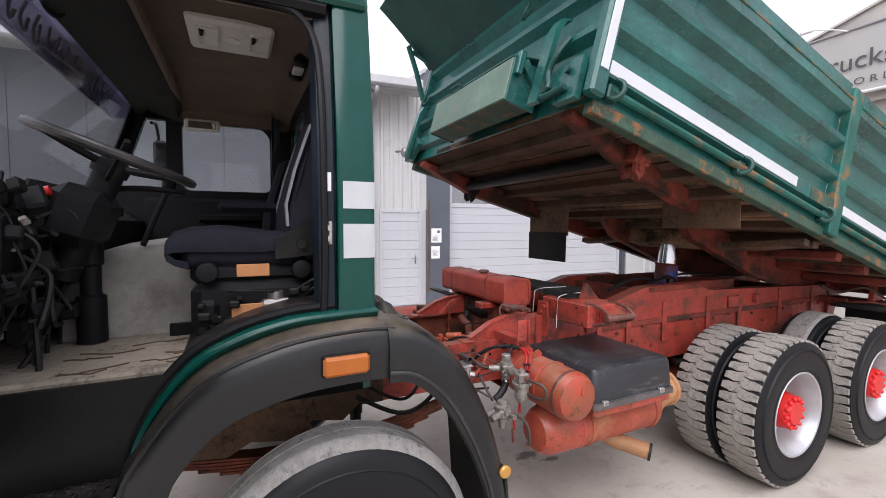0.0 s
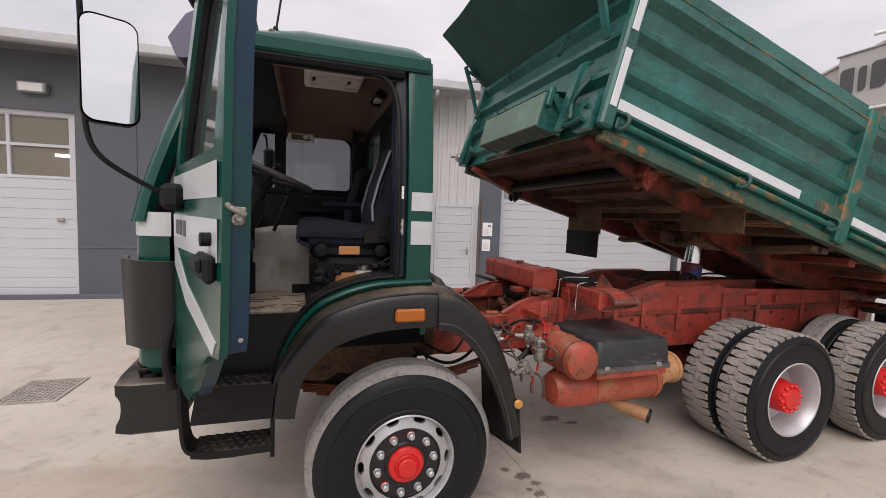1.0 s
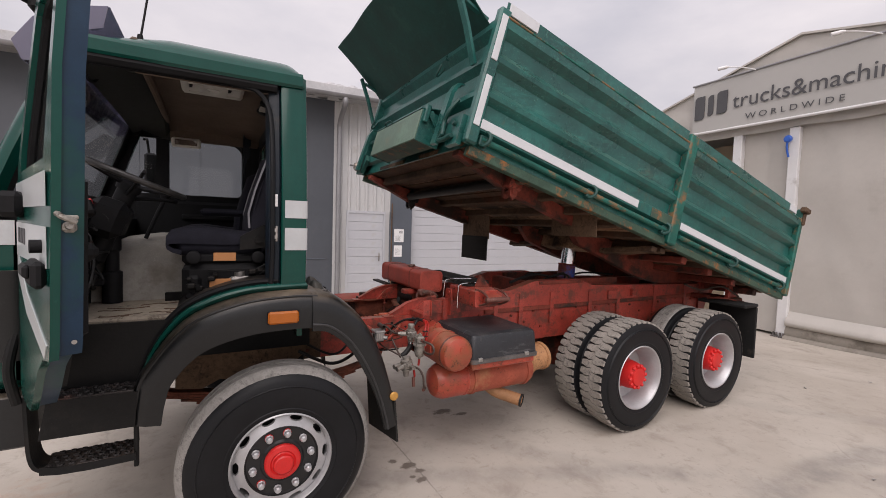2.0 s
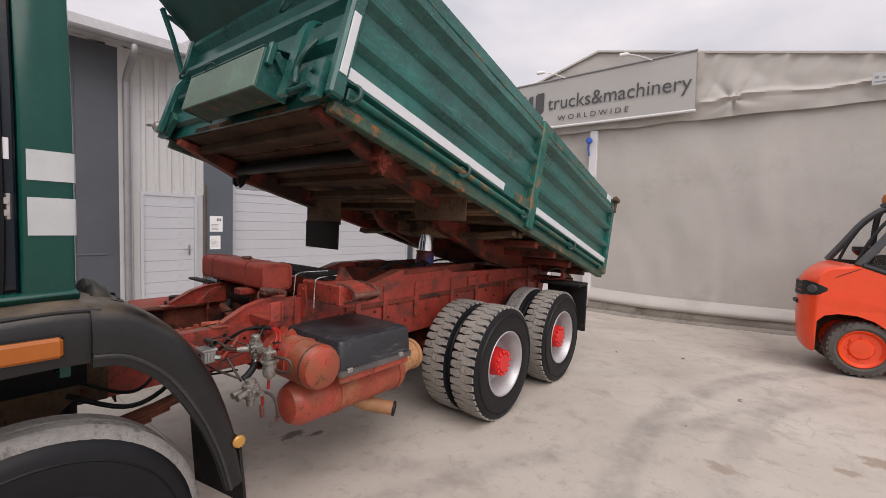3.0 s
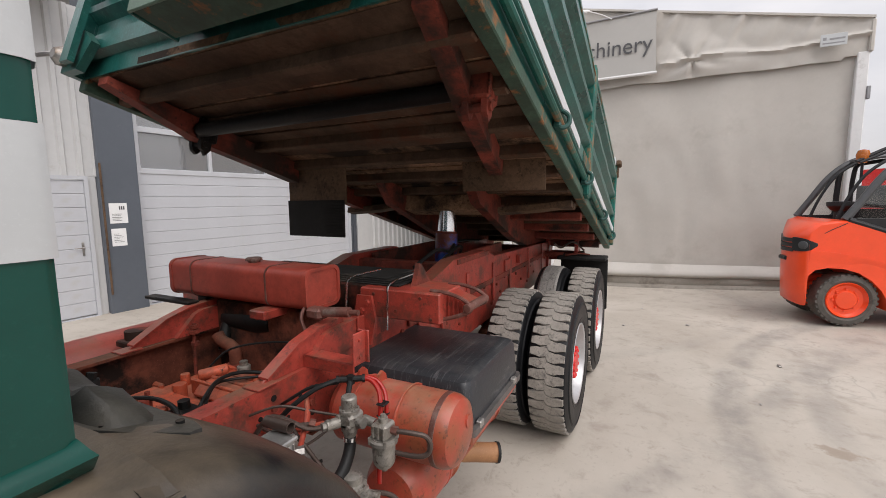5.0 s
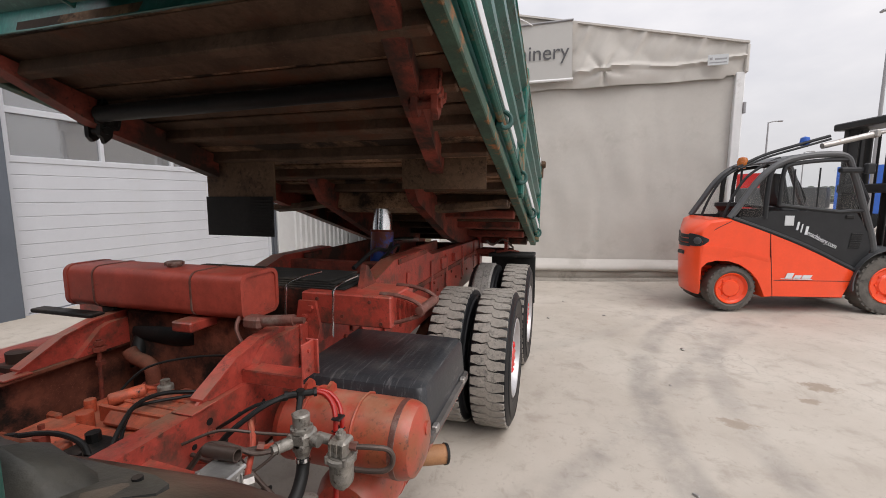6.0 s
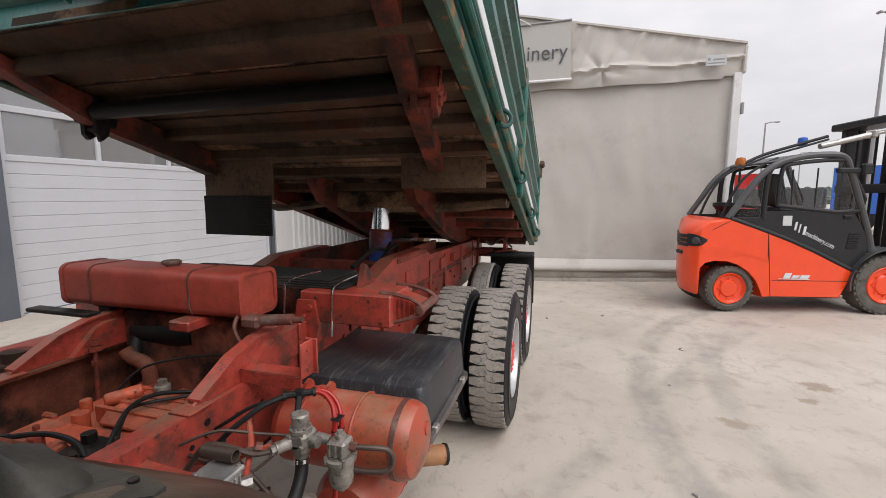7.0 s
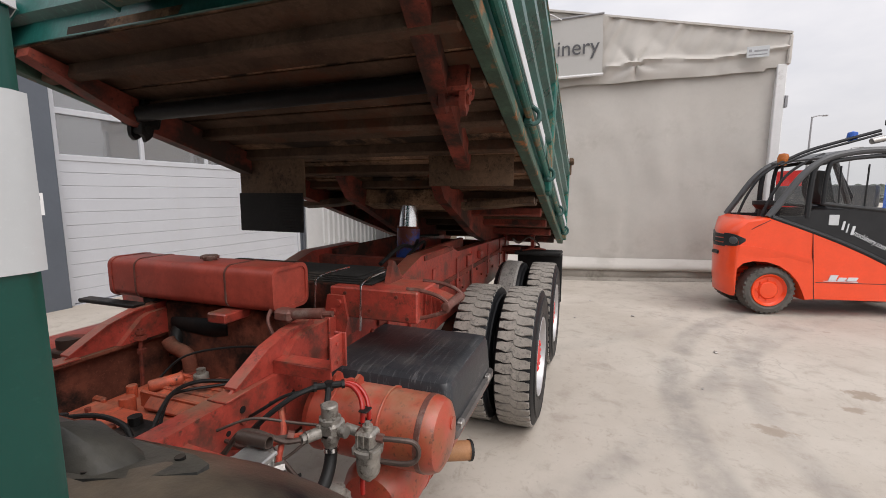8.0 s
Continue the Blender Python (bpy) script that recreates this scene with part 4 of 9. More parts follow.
for w0, w1, zt in ((-1.68, -1.5, 4.12), (-0.62, -0.44, 4.1), (4.68, 4.84, 4.2)):
    bm = B()
    zb = tent_ground((w0 + w1) / 2)
    rbox(bm, w0, w1, -0.12, 0.04, zb, zt, 0.012)
    po = setting("tent_post", bm, M_POST, "white steel tent post", "post", MT)
    part("foot_plate", rbox(B(), w0 - 0.06, w1 + 0.06, -0.18, 0.1, zb - 0.01, zb + 0.03, 0.006), M_TRAY, po)
    if w0 < 0:
        bm = B()
        for i in range(4):
            cyl(bm, (w0 - 0.02 + 0.06 * i, -0.15, zb + 0.02), (w0 - 0.02 + 0.06 * i, -0.15, zb + 0.1), 0.018, seg=8)
        part("anchor_bolts", bm, M_TRAY, po)
    if w0 > 4:
        part("corner_strap", rbox(B(), w1, w1 + 0.05, -0.14, -0.06, 3.4, 3.62, 0.008), M_GUTTER, po)
    elif w0 > -1:
        bm = B()
        lathe(bm, (w0 + 0.02, -0.18, 3.86), (0, -1, 0), [(0, 0), (0.07, 0), (0.075, 0.04), (0.05, 0.07), (0, 0.075)], 14)
        tube(bm, [(w0 + 0.02, -0.2, 3.84), (w0 + 0.0, -0.19, 3.7), (w0 + 0.03, -0.17, 3.5)], 0.02, 8, 4)
        part("strap_winder", bm, M_BLUECAP, po)
# rolled hem along the foot of the wall and the dirty skirt under it
bm = B()
rows, upper = [], []
for i in range(61):
    w = -0.45 + 5.2 * i / 60
    zb = tent_ground(w)
    k = 0.03 * noise.noise((w * 1.7, 0, 4))
    rise = 1.0 - 0.05 * (w + 0.45)
    upper.append([(w, -0.03, zb + 0.56 * rise), (w, -0.07 - abs(k), zb + 0.49 * rise), (w, -0.14 - k, zb + 0.42 * rise), (w, -0.18 - k, zb + 0.35 * rise), (w, -0.18 - k, zb + 0.3 * rise), (w, -0.14 - k, zb + 0.26 * rise), (w, -0.08, zb + 0.25 * rise)])
    rows.append([(w, -0.1, zb + 0.27 * rise), (w, -0.14 + k, zb + 0.16), (w, -0.13 + k, zb + 0.07), (w, -0.2 + k, zb + 0.05), (w, -0.22 + k, zb + 0.0)])
setting("tent_foot_roll", slab(B(), upper, (0, 0.01, -0.004)), M_TENT, "rolled foot of the tarpaulin wall", "tent", MT, 60)
slab(bm, rows, (0, 0.01, -0.004))
setting("tent_skirt", bm, M_TENT_DIRT, "dirty tarpaulin skirt lying on the concrete", "tent", MT, 60)

banner = thing("banner", "light grey company banner with dark lettering on the tent gable", "banner", MT)
bm = B()
slab(bm, [[(-2.55, -0.27, 4.28), (1.56, -0.27, 4.28)], [(-2.57, -0.24, 5.4), (1.53, -0.24, 5.47)]], (0, 0.02, 0))
part("cloth", bm, M_BANNER, banner)
bm = B()
tube(bm, [(-2.57, -0.27, 4.26), (1.58, -0.27, 4.26)], 0.03, 10, smooth=False)
part("lower_rail", bm, M_POST, banner, "white lower rail")
bm = B()
tube(bm, [(-2.6, -0.25, 5.41), (1.55, -0.25, 5.48)], 0.022, 10, smooth=False)
part("upper_rail", bm, M_GUTTER, banner)
lettering("lettering", "trucks&machinery", 0.32, 3.155, M_PRINT, banner, pose(-1.67, -0.283, 4.7, 88.3, 0, 0))
lettering("small_lettering", "W O R L D W I D E", 0.12, 1.66, M_PRINT, banner, pose(-1.39, -0.29, 4.41, 88.3, 0, 0))
bm = B()
for x0, x1, z0, z1 in ((-2.5, -2.28, 4.58, 5.12), (-2.2, -2.08, 4.64, 5.1), (-2.0, -1.78, 4.64, 5.14)):
    prism(bm, [(x0, z0), (x1 - 0.05, z0), (x1, z0 + 0.05), (x1, z1), (x0 + 0.05, z1), (x0, z1 - 0.05)], "y", -0.288, -0.272)
part("logo_shape", bm, M_PRINT, banner, "dark angular logo shape")
bm = B()
tube(bm, [(-1.25, -0.26, 5.42), (-1.45, -0.4, 5.5), (-1.7, -0.55, 5.56)], 0.012, 8, 4)
lathe(bm, (-1.66, -0.53, 5.555), (-0.85, -0.5, -0.12), [(0, 0), (0.02, 0), (0.038, 0.05), (0.038, 0.2), (0, 0.21)], 12)
gl = thing("gable_lamp", "white lamp on a thin bracket above the banner", "lamp", MT, "gable lamps")
part("bracket_and_head", bm, M_POST, gl)
copy_thing(gl, MT @ Matrix.Translation((1.95, 0, 0.02)))
lab = thing("tent_label", "white printed label on the valance", "label", MT @ pose(4.13, -0.23, 4.33, 0, 0, 0))
part("sheet", rbox(B(), 0, 0.36, -0.012, 0, 0, 0.2, 0.003), M_SILVER, lab)
part("print_block", rbox(B(), 0.03, 0.08, -0.015, -0.012, 0.1, 0.15, 0.001), M_GUTTER, lab)
bm = B()
rbox(bm, 0.12, 0.33, -0.015, -0.012, 0.1, 0.13, 0.001)
rbox(bm, 0.03, 0.33, -0.015, -0.012, 0.04, 0.06, 0.001)
part("print", bm, M_GUTTER, lab)


# ---- far side of the yard, past the tent ----
def lamp_post(x, y, h, arm):
    lp = thing("street_lamp", "slim grey street lamp at the far side of the yard", "street lamp", pose(x, y, 0), "far street lamps")
    part("pole", cyl(B(), (0, 0, 0), (0, 0, h), 0.09, 0.05, 10), M_GUTTER, lp)
    bm = B()
    tube(bm, [(0, 0, h - 0.05), (0, arm * 0.5, h + 0.05), (0, arm, h + 0.05)], 0.04, 8, 4)
    rbox(bm, -0.12, 0.12, min(arm, arm * 1.5), max(arm, arm * 1.5), h, h + 0.1, 0.03)
    part("lamp_arm", bm, M_GUTTER, lp)


lamp_post(38, -15.9, 7.2, -0.6)
lamp_post(60, -28, 6.8, -0.7)
lamp_post(22, -13.75, 9.0, 0.25)
fence = thing("yard_fence", "grey mesh fence along the far side of the yard", "fence", pose(44, -60, 0))
bm = B()
for i in range(60):
    cyl(bm, (0, i * 2.0, 0), (0, i * 2.0, 1.8), 0.04, seg=6)
for z in (0.2, 0.7, 1.2, 1.75):
    rbox(bm, -0.02, 0.02, 0, 118, z - 0.02, z + 0.02, 0.005)
part("posts_and_rails", bm, M_GUTTER, fence)
bm = B()
rnd = random.Random(9)
for i in range(700):
    y, h = rnd.uniform(-140, 60), rnd.uniform(1.5, 4.0)
    lathe(bm, (120 + rnd.uniform(-6, 6), y, 0), (0, 0, 1), [(rnd.uniform(1, 2.2), 0), (rnd.uniform(1.5, 2.6), h * 0.5), (rnd.uniform(0.4, 1.2), h), (0, h * 1.05)], 6)
M_WOOD = mat("far_hedge_foliage", (0.075, 0.085, 0.065), 0.9, var=0.3, scale=0.6, bump=0.4, bump_scale=3)
tagged(part("far_hedge", bm, M_WOOD), "hazy grey-green hedge at the edge of the yard", "hedge", kind="stuff")


def parked_truck(m, paint, label):
    t = thing("parked_truck", label, "truck", m, "parked vehicles")
    bm = B()
    prism(bm, [(-1.1, 0.9), (1.0, 0.9), (1.0, 3.2), (-0.7, 3.25), (-1.0, 2.2)], "y", -1.2, 1.2)
    part("cab", bm, paint, t)
    part("windscreen", prism(B(), [(-1.08, 2.15), (-0.98, 2.15), (-0.74, 2.95), (-0.84, 2.95)], "y", -1.05, 1.05), M_FK_BLACK, t)
    part("side_window", rbox(B(), -0.6, 0.5, -1.22, -1.2, 2.1, 2.9, 0.02), M_FK_BLACK, t)
    part("chassis", rbox(B(), -1.0, 5.5, -0.45, 0.45, 0.7, 1.0, 0.02), M_FK_GREY, t)
    part("load_body", rbox(B(), 1.3, 5.6, -1.2, 1.2, 1.1, 2.2, 0.03), M_FK_GREY, t)
    for x in (-0.2, 3.6, 4.9):
        for y in (-1.2, 0.9):
            part("wheel", cyl(B(), (x, y, 0.5), (x, y + 0.3, 0.5), 0.5, seg=20, round_end=0.05), M_RUBBER, t)


parked_truck(pose(27, -16.2, 0, 0, 0, 60), M_BLUECAP, "blue lorry parked far behind the forklift")
parked_truck(pose(34, -14.0, 0, 0, 0, 60), M_HUB, "red lorry parked far across the yard")


# ---- the tipper truck: x runs from front to rear, y = 0 is its middle ----
truck = thing("tipper_truck", "old green three-axle tipper truck, door open and bed raised", "truck", pose(0, -0.06, 0))


def pair(f):
    for sgn in (-1, 1):
        f(sgn)


# -- chassis --
CHASSIS_SET[0] = Matrix.Translation((-0.065, -0.01, 0.022))


def rail(sgn):
    y0, y1 = (sgn * 0.46, sgn * 0.38) if sgn < 0 else (0.38, 0.46)
    bm = B()
    web0, web1 = (y0, y0 + 0.012) if sgn < 0 else (y1 - 0.012, y1)
    prof = [(-1.25, 0.84), (1.4, 0.84), (1.9, 0.76), (5.35, 0.78), (5.35, 1.06), (1.6, 1.08), (-1.25, 1.08)]
    prism(bm, [(x, z) for x, z in prof], "y", web0, web1)
    prism(bm, [(-1.25, 1.08), (1.6, 1.08), (5.35, 1.06), (5.35, 1.072), (1.6, 1.092), (-1.25, 1.092)], "y", y0, y1)
    prism(bm, [(-1.25, 0.828), (1.4, 0.828), (1.9, 0.748), (5.35, 0.768), (5.35, 0.78), (1.9, 0.76), (1.4, 0.84), (-1.25, 0.84)], "y", y0, y1)
    # the far rail's darker colour holds its shade as well as grime
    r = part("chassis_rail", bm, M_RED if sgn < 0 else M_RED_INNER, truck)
    bm = B()
    prism(bm, [(-1.25, 0.826), (0.45, 0.826), (0.45, 1.095), (-1.25, 1.095)], "y", y0 + sgn * 0.004, y1)
    part("front_rail_cover", bm, M_MUDPLATE, r, "rusty brown front stretch of the rail")
    bm = B()
    for i in range(34):
        x = 0.35 + i * 0.145 + 0.05 * math.sin(i * 7.3)
        z = (0.89, 1.0, 0.95, 1.03)[i % 4] + 0.02 * math.sin(i * 3.1)
        yy = y0 if sgn < 0 else y1
        cyl(bm, (x, yy, z), (x, yy + sgn * 0.012, z), 0.013, seg=8)
    part("rivet", bm, M_RED_DIRTY, r)
    bm = B()
    for i in range(14):
        x, z, rr = 0.66 + i * 0.062, (0.99, 1.04, 0.94, 1.0, 0.9)[i % 5], (0.012, 0.007, 0.009)[i % 3]
        yy = y0 if sgn < 0 else y1
        cyl(bm, (x, yy, z), (x, yy + sgn * 0.002, z), rr, seg=12)
    part("rail_hole", bm, M_HOSE, r)


pair(rail)


def subframe(sgn):
    a, b = (-0.47, -0.37) if sgn < 0 else (0.37, 0.47)
    bm = B()
    prism(bm, [(1.2, 1.094), (5.4, 1.075), (5.4, 1.2), (3.35, 1.27), (3.15, 1.34), (2.55, 1.34), (2.25, 1.26), (1.9, 1.225), (1.34, 1.205), (1.3, 1.19)], "y", a, b)
    sf = part("subframe_rail", bm, M_RED, truck)
    bm = B()
    for x in (1.5, 2.05, 2.35, 2.75, 3.3, 3.75, 4.4, 5.0):
        yy = a - 0.012 if sgn < 0 else b
        rbox(bm, x, x + 0.05, yy, yy + 0.012, 0.9, 1.22, 0.003)
    part("tie_plate", bm, M_RED, sf)
    bm = B()
    yy = a - 0.02 if sgn < 0 else b
    rbox(bm, 3.6, 3.75, yy, yy + 0.02, 1.1, 1.2, 0.005)
    rbox(bm, 3.98, 4.04, yy - 0.02, yy + 0.02, 1.12, 1.2, 0.005)
    part("stop_bracket", bm, M_RED, sf)
    bm = B()
    yy = a - 0.01 if sgn < 0 else b
    rbox(bm, 1.95, 5.3, yy, yy + 0.01, 1.05, 1.092, 0.003)
    rbox(bm, 2.6, 3.2, yy, yy + 0.01, 1.3, 1.335, 0.003)
    part("seam_strip", bm, M_RED_DIRTY, sf)


pair(subframe)
for x, z0, z1 in ((-1.15, 0.85, 1.05), (0.3, 0.85, 0.97), (1.42, 0.86, 1.24), (2.2, 0.82, 1.2), (2.62, 1.0, 1.3), (4.0, 0.84, 1.05), (5.28, 0.84, 1.15)):
    # the front three carry shade as well as grime in their colour
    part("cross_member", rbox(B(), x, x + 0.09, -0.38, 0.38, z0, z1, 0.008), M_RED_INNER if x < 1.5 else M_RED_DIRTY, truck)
for sgn in (-1, 1):
    bm = B()
    rbox(bm, 2.75, 3.9, sgn * 0.33 - 0.02, sgn * 0.33 + 0.02, 1.0, 1.33, 0.006)
    part("hoist_side_plate", bm, M_RED_DIRTY, truck)

# hoist ram
ram = part("hoist_cylinder", cyl(B(), (3.42, 0.03, 0.95), (3.47, 0.03, 1.44), 0.1, seg=28, round_end=0.008), M_BLUE, truck, "blue hoist cylinder with red overspray")
part("collar", cyl(B(), (3.47, 0.03, 1.435), (3.472, 0.03, 1.455), 0.105, seg=28, round_end=0.004), M_RED_DIRTY, ram)
part("piston_rod", cyl(B(), (3.472, 0.03, 1.44), (3.525, 0.03, 1.83), 0.084, seg=28), M_CHROME, ram, "polished chrome piston rod")
bm = B()
tube(bm, [(3.35, -0.05, 1.2), (3.25, -0.15, 1.36), (3.0, -0.22, 1.34), (2.7, -0.26, 1.38), (2.4, -0.25, 1.3)], 0.014, 8)
tube(bm, [(3.38, -0.07, 1.15), (3.28, -0.2, 1.32), (3.05, -0.27, 1.37), (2.75, -0.28, 1.3)], 0.012, 8)
tube(bm, [(3.5, 0.15, 1.25), (3.8, 0.1, 1.33), (4.3, 0.05, 1.3)], 0.012, 8)
part("hydraulic_hose", bm, M_HOSE, ram)

# transverse rest beam: a box, and a nose of bent rods round a ribbed plate
rest = part("rest_beam", rbox(B(), 1.6, 1.87, -0.845, -0.42, 1.2, 1.336, 0.006), M_RED, truck, "red transverse rest beam with a rod nose")
bm = B()
prism(bm, [(-0.84, 1.212), (-0.84, 1.325), (-0.945, 1.29), (-0.945, 1.262)], "x", 1.67, 1.8)
for i in range(4):
    prism(bm, [(-0.855 - i * 0.022, 1.225 + i * 0.008), (-0.855 - i * 0.022, 1.315 - i * 0.008), (-0.862 - i * 0.022, 1.315 - i * 0.008), (-0.862 - i * 0.022, 1.225 + i * 0.008)], "x", 1.662, 1.668)
part("nose_plate", bm, M_RED, rest)
bm = B()
for x in (1.64, 1.83):
    tube(bm, [(x, -0.78, 1.34), (x, -0.86, 1.336), (x, -0.93, 1.318), (x, -0.968, 1.292), (x, -0.972, 1.27), (x, -0.94, 1.25), (x, -0.86, 1.222), (x, -0.78, 1.208)], 0.009, 8)
cyl(bm, (1.62, -0.962, 1.281), (1.85, -0.962, 1.281), 0.019, seg=14, round_end=0.005)
part("guide_loop", bm, M_WORN, rest, "worn red and grey steel guide")
bm = B()
prism(bm, [(1.72, 1.33), (1.88, 1.33), (1.84, 1.37), (1.79, 1.43), (1.765, 1.44), (1.76, 1.42)], "y", -0.655, -0.63)
part("centring_horn", bm, M_RED_DIRTY, rest, "worn red centring horn")
bm = B()
for y, z in ((-0.5, 1.31), (-0.62, 1.24), (-0.75, 1.31), (-0.8, 1.22)):
    cyl(bm, (1.601, y, z), (1.594, y, z), 0.008, seg=8)
part("rivet", bm, M_RED_DIRTY, rest)
bm = B()
prism(bm, [(1.62, 1.1), (1.92, 1.1), (1.9, 1.3), (1.62, 1.3)], "y", 0.45, 0.98)
part("rest_beam", bm, M_RED, truck)
bm = B()
for i in range(4):
    rbox(bm, 1.66 + i * 0.012, 1.9 + i * 0.02, -0.6 + i * 0.03, 0.45, 1.338 + i * 0.008, 1.345 + i * 0.008, 0.002)
part("thin_board", bm, M_FLAP, truck, "thin black board tied down with wire")
bm = B()
tube(bm, [(1.56, -0.36, 1.12), (1.575, -0.36, 1.31), (1.61, -0.36, 1.375), (1.86, -0.36, 1.375)], 0.005, 6)
tube(bm, [(1.585, -0.58, 1.15), (1.588, -0.585, 1.3), (1.62, -0.58, 1.36), (1.86, -0.56, 1.365)], 0.005, 6)
part("tie_wire", bm, M_CHROME, truck)

# hydraulic oil tank across the frame
TANK0, TANK1 = 1.352, 1.262


def tank_ring(e, r):
    """The tank's section, grown by e."""
    return [(TANK0 - e + a, TANK1 - e + b) for a, b in rect(0, 0.216 + 2 * e, 0, 0.183 + 2 * e, r, 5)]


oil = part("oil_tank", prism(B(), tank_ring(0, 0.038), "y", -0.305, 0.62), M_TANK, truck, "red rectangular hydraulic oil tank with rounded corners")
for yy, t in ((-0.326, 0.022), (0.618, 0.022)):
    bm = B()
    plate(bm, tank_ring(0.004, 0.042), [tank_ring(-0.012, 0.03)], "y", yy, yy + t)
    prism(bm, tank_ring(-0.012, 0.03), "y", yy + 0.008 if yy < 0 else yy, yy + t if yy < 0 else yy + t - 0.008)
    part("tank_end", bm, M_TANK, oil)
for y in (-0.08, 0.46):
    bm = B()
    plate(bm, tank_ring(0.004, 0.042), [tank_ring(0.0, 0.038)], "y", y, y + 0.008)
    part("strap", bm, M_WORN, oil)
bm = B()
cyl(bm, (1.46, 0.12, 1.44), (1.46, 0.12, 1.456), 0.028, seg=16)
cyl(bm, (1.46, 0.12, 1.452), (1.46, 0.12, 1.47), 0.036, seg=18, round_end=0.006)
for i in range(12):
    a = 2 * math.pi * i / 12
    cyl(bm, (1.46 + 0.036 * math.cos(a), 0.12 + 0.036 * math.sin(a), 1.454), (1.46 + 0.036 * math.cos(a), 0.12 + 0.036 * math.sin(a), 1.466), 0.004, seg=6)
part("filler_cap", bm, M_WORN, oil)
bm = B()
rbox(bm, 1.3, 1.36, 0.42, 0.8, 1.228, 1.246, 0.004)
part("tank_bracket", bm, M_BLACK, oil)
part("tank_bracket", rbox(B(), 1.29, 1.6, -0.13, -0.03, 1.216, 1.258, 0.006), M_RED, oil)
part("tank_bracket", rbox(B(), 1.4, 1.6, 0.42, 0.5, 1.19, 1.258, 0.006), M_BLACK, oil)
bm = B()
tube(bm, [(1.46, 0.3, 1.2), (1.44, 0.32, 1.12), (1.4, 0.3, 1.06), (1.38, 0.28, 1.0)], 0.03, 12)
lathe(bm, (1.46, 0.0, 1.14), (0, 1, 0), [(0, 0), (0.05, 0), (0.06, 0.1), (0.05, 0.34), (0, 0.36)], 16)
part("suction_pipe", bm, M_BLACK, oil)
bm = B()
tube(bm, [(1.36, 0.3, 1.08), (1.36, 0.27, 1.05), (1.36, 0.21, 1.035), (1.355, 0.17, 1.01), (1.35, 0.16, 0.94)], 0.03, 12)
part("oil_elbow", bm, M_RED_INNER, truck, "dirty red pipe elbow on the gearbox")
part("elbow_clamp", cyl(B(), (1.352, 0.16, 0.93), (1.352, 0.16, 0.955), 0.045, seg=16), M_RED_DIRTY, truck)

# grimy transmission shield below the tank and the long bolt on the far rail
part("shield_plate", rbox(B(), 1.3, 2.2, -0.37, 0.37, 0.73, 0.745, 0.004), M_RED_INNER, truck)
bm = B()
cyl(bm, (1.27, 0.36, 0.86), (1.28, 0.36, 1.15), 0.009, seg=8)
for z, r in ((1.1, 0.026), (1.125, 0.018), (1.04, 0.02)):
    cyl(bm, (1.28, 0.36, z), (1.28, 0.36, z + 0.018), r, seg=6)
part("long_bolt", bm, M_RED_DIRTY, truck)

# gearbox between the rails
bm = B()
rbox(bm, 0.45, 1.38, -0.36, 0.36, 0.74, 0.88, 0.06)
gb = part("gearbox", bm, M_GEAR, truck, "orange-red dusty gearbox")
gb.location.z = 0.035
part("gearbox_cover", rbox(B(), 0.5, 1.04, -0.22, 0.28, 0.87, 0.915, 0.018), M_GEAR, gb)
part("side_cover", rbox(B(), 0.62, 0.92, -0.31, -0.235, 0.87, 0.9, 0.012), M_GEAR, gb)
part("rear_housing", rbox(B(), 1.07, 1.3, -0.2, 0.1, 0.86, 0.935, 0.04), M_GEAR, gb)
part("output_flange", lathe(B(), (1.36, 0.05, 0.78), (1, 0, 0), [(0.1, 0), (0.09, 0.1), (0.07, 0.2), (0.06, 0.3), (0, 0.3)], 18), M_GEAR, gb)
part("bell_housing", lathe(B(), (0.5, 0.02, 0.92), (-1, 0, 0), [(0.12, 0), (0.15, 0.1), (0.17, 0.4), (0, 0.5)], 20), M_RED_DIRTY, gb)
part("selector_tube", cyl(B(), (1.13, 0.12, 0.945), (1.23, 0.05, 0.955), 0.026, seg=14, round_end=0.01), M_GEAR, gb)
bm = B()
for i in range(5):
    rbox(bm, 0.46 + i * 0.15, 0.485 + i * 0.15, 0.29, 0.355, 0.86, 0.9, 0.008)
    rbox(bm, 0.46 + i * 0.16, 0.485 + i * 0.16, -0.355, -0.32, 0.86, 0.9, 0.008)
rg = random.Random(8)
for i in range(9):
    x, y = rg.uniform(0.5, 1.02), rg.uniform(-0.2, 0.24)
    rbox(bm, x, x + rg.uniform(0.03, 0.12), y, y + rg.uniform(0.02, 0.05), 0.905, 0.925 + rg.uniform(0, 0.02), 0.006)
for i in range(8):
    x, y = rg.uniform(0.6, 1.25), rg.uniform(-0.3, 0.3)
    cyl(bm, (x, y, 0.87), (x, y, 0.93 + rg.uniform(0, 0.015)), rg.uniform(0.014, 0.03), seg=12, round_end=0.005)
for i in range(4):
    rbox(bm, 1.1 + i * 0.055, 1.115 + i * 0.055, -0.22, 0.13, 0.87, 0.945, 0.005)
part("gearbox_rib", bm, M_GEAR, gb)
bm = B()
cyl(bm, (1.27, 0.0, 0.92), (1.27, 0.0, 0.965), 0.03, seg=14, round_end=0.006)
cyl(bm, (1.27, 0.0, 0.965), (1.27, 0.0, 0.985), 0.018, seg=10)
part("breather_cap", bm, M_ALU, gb)
bm = B()
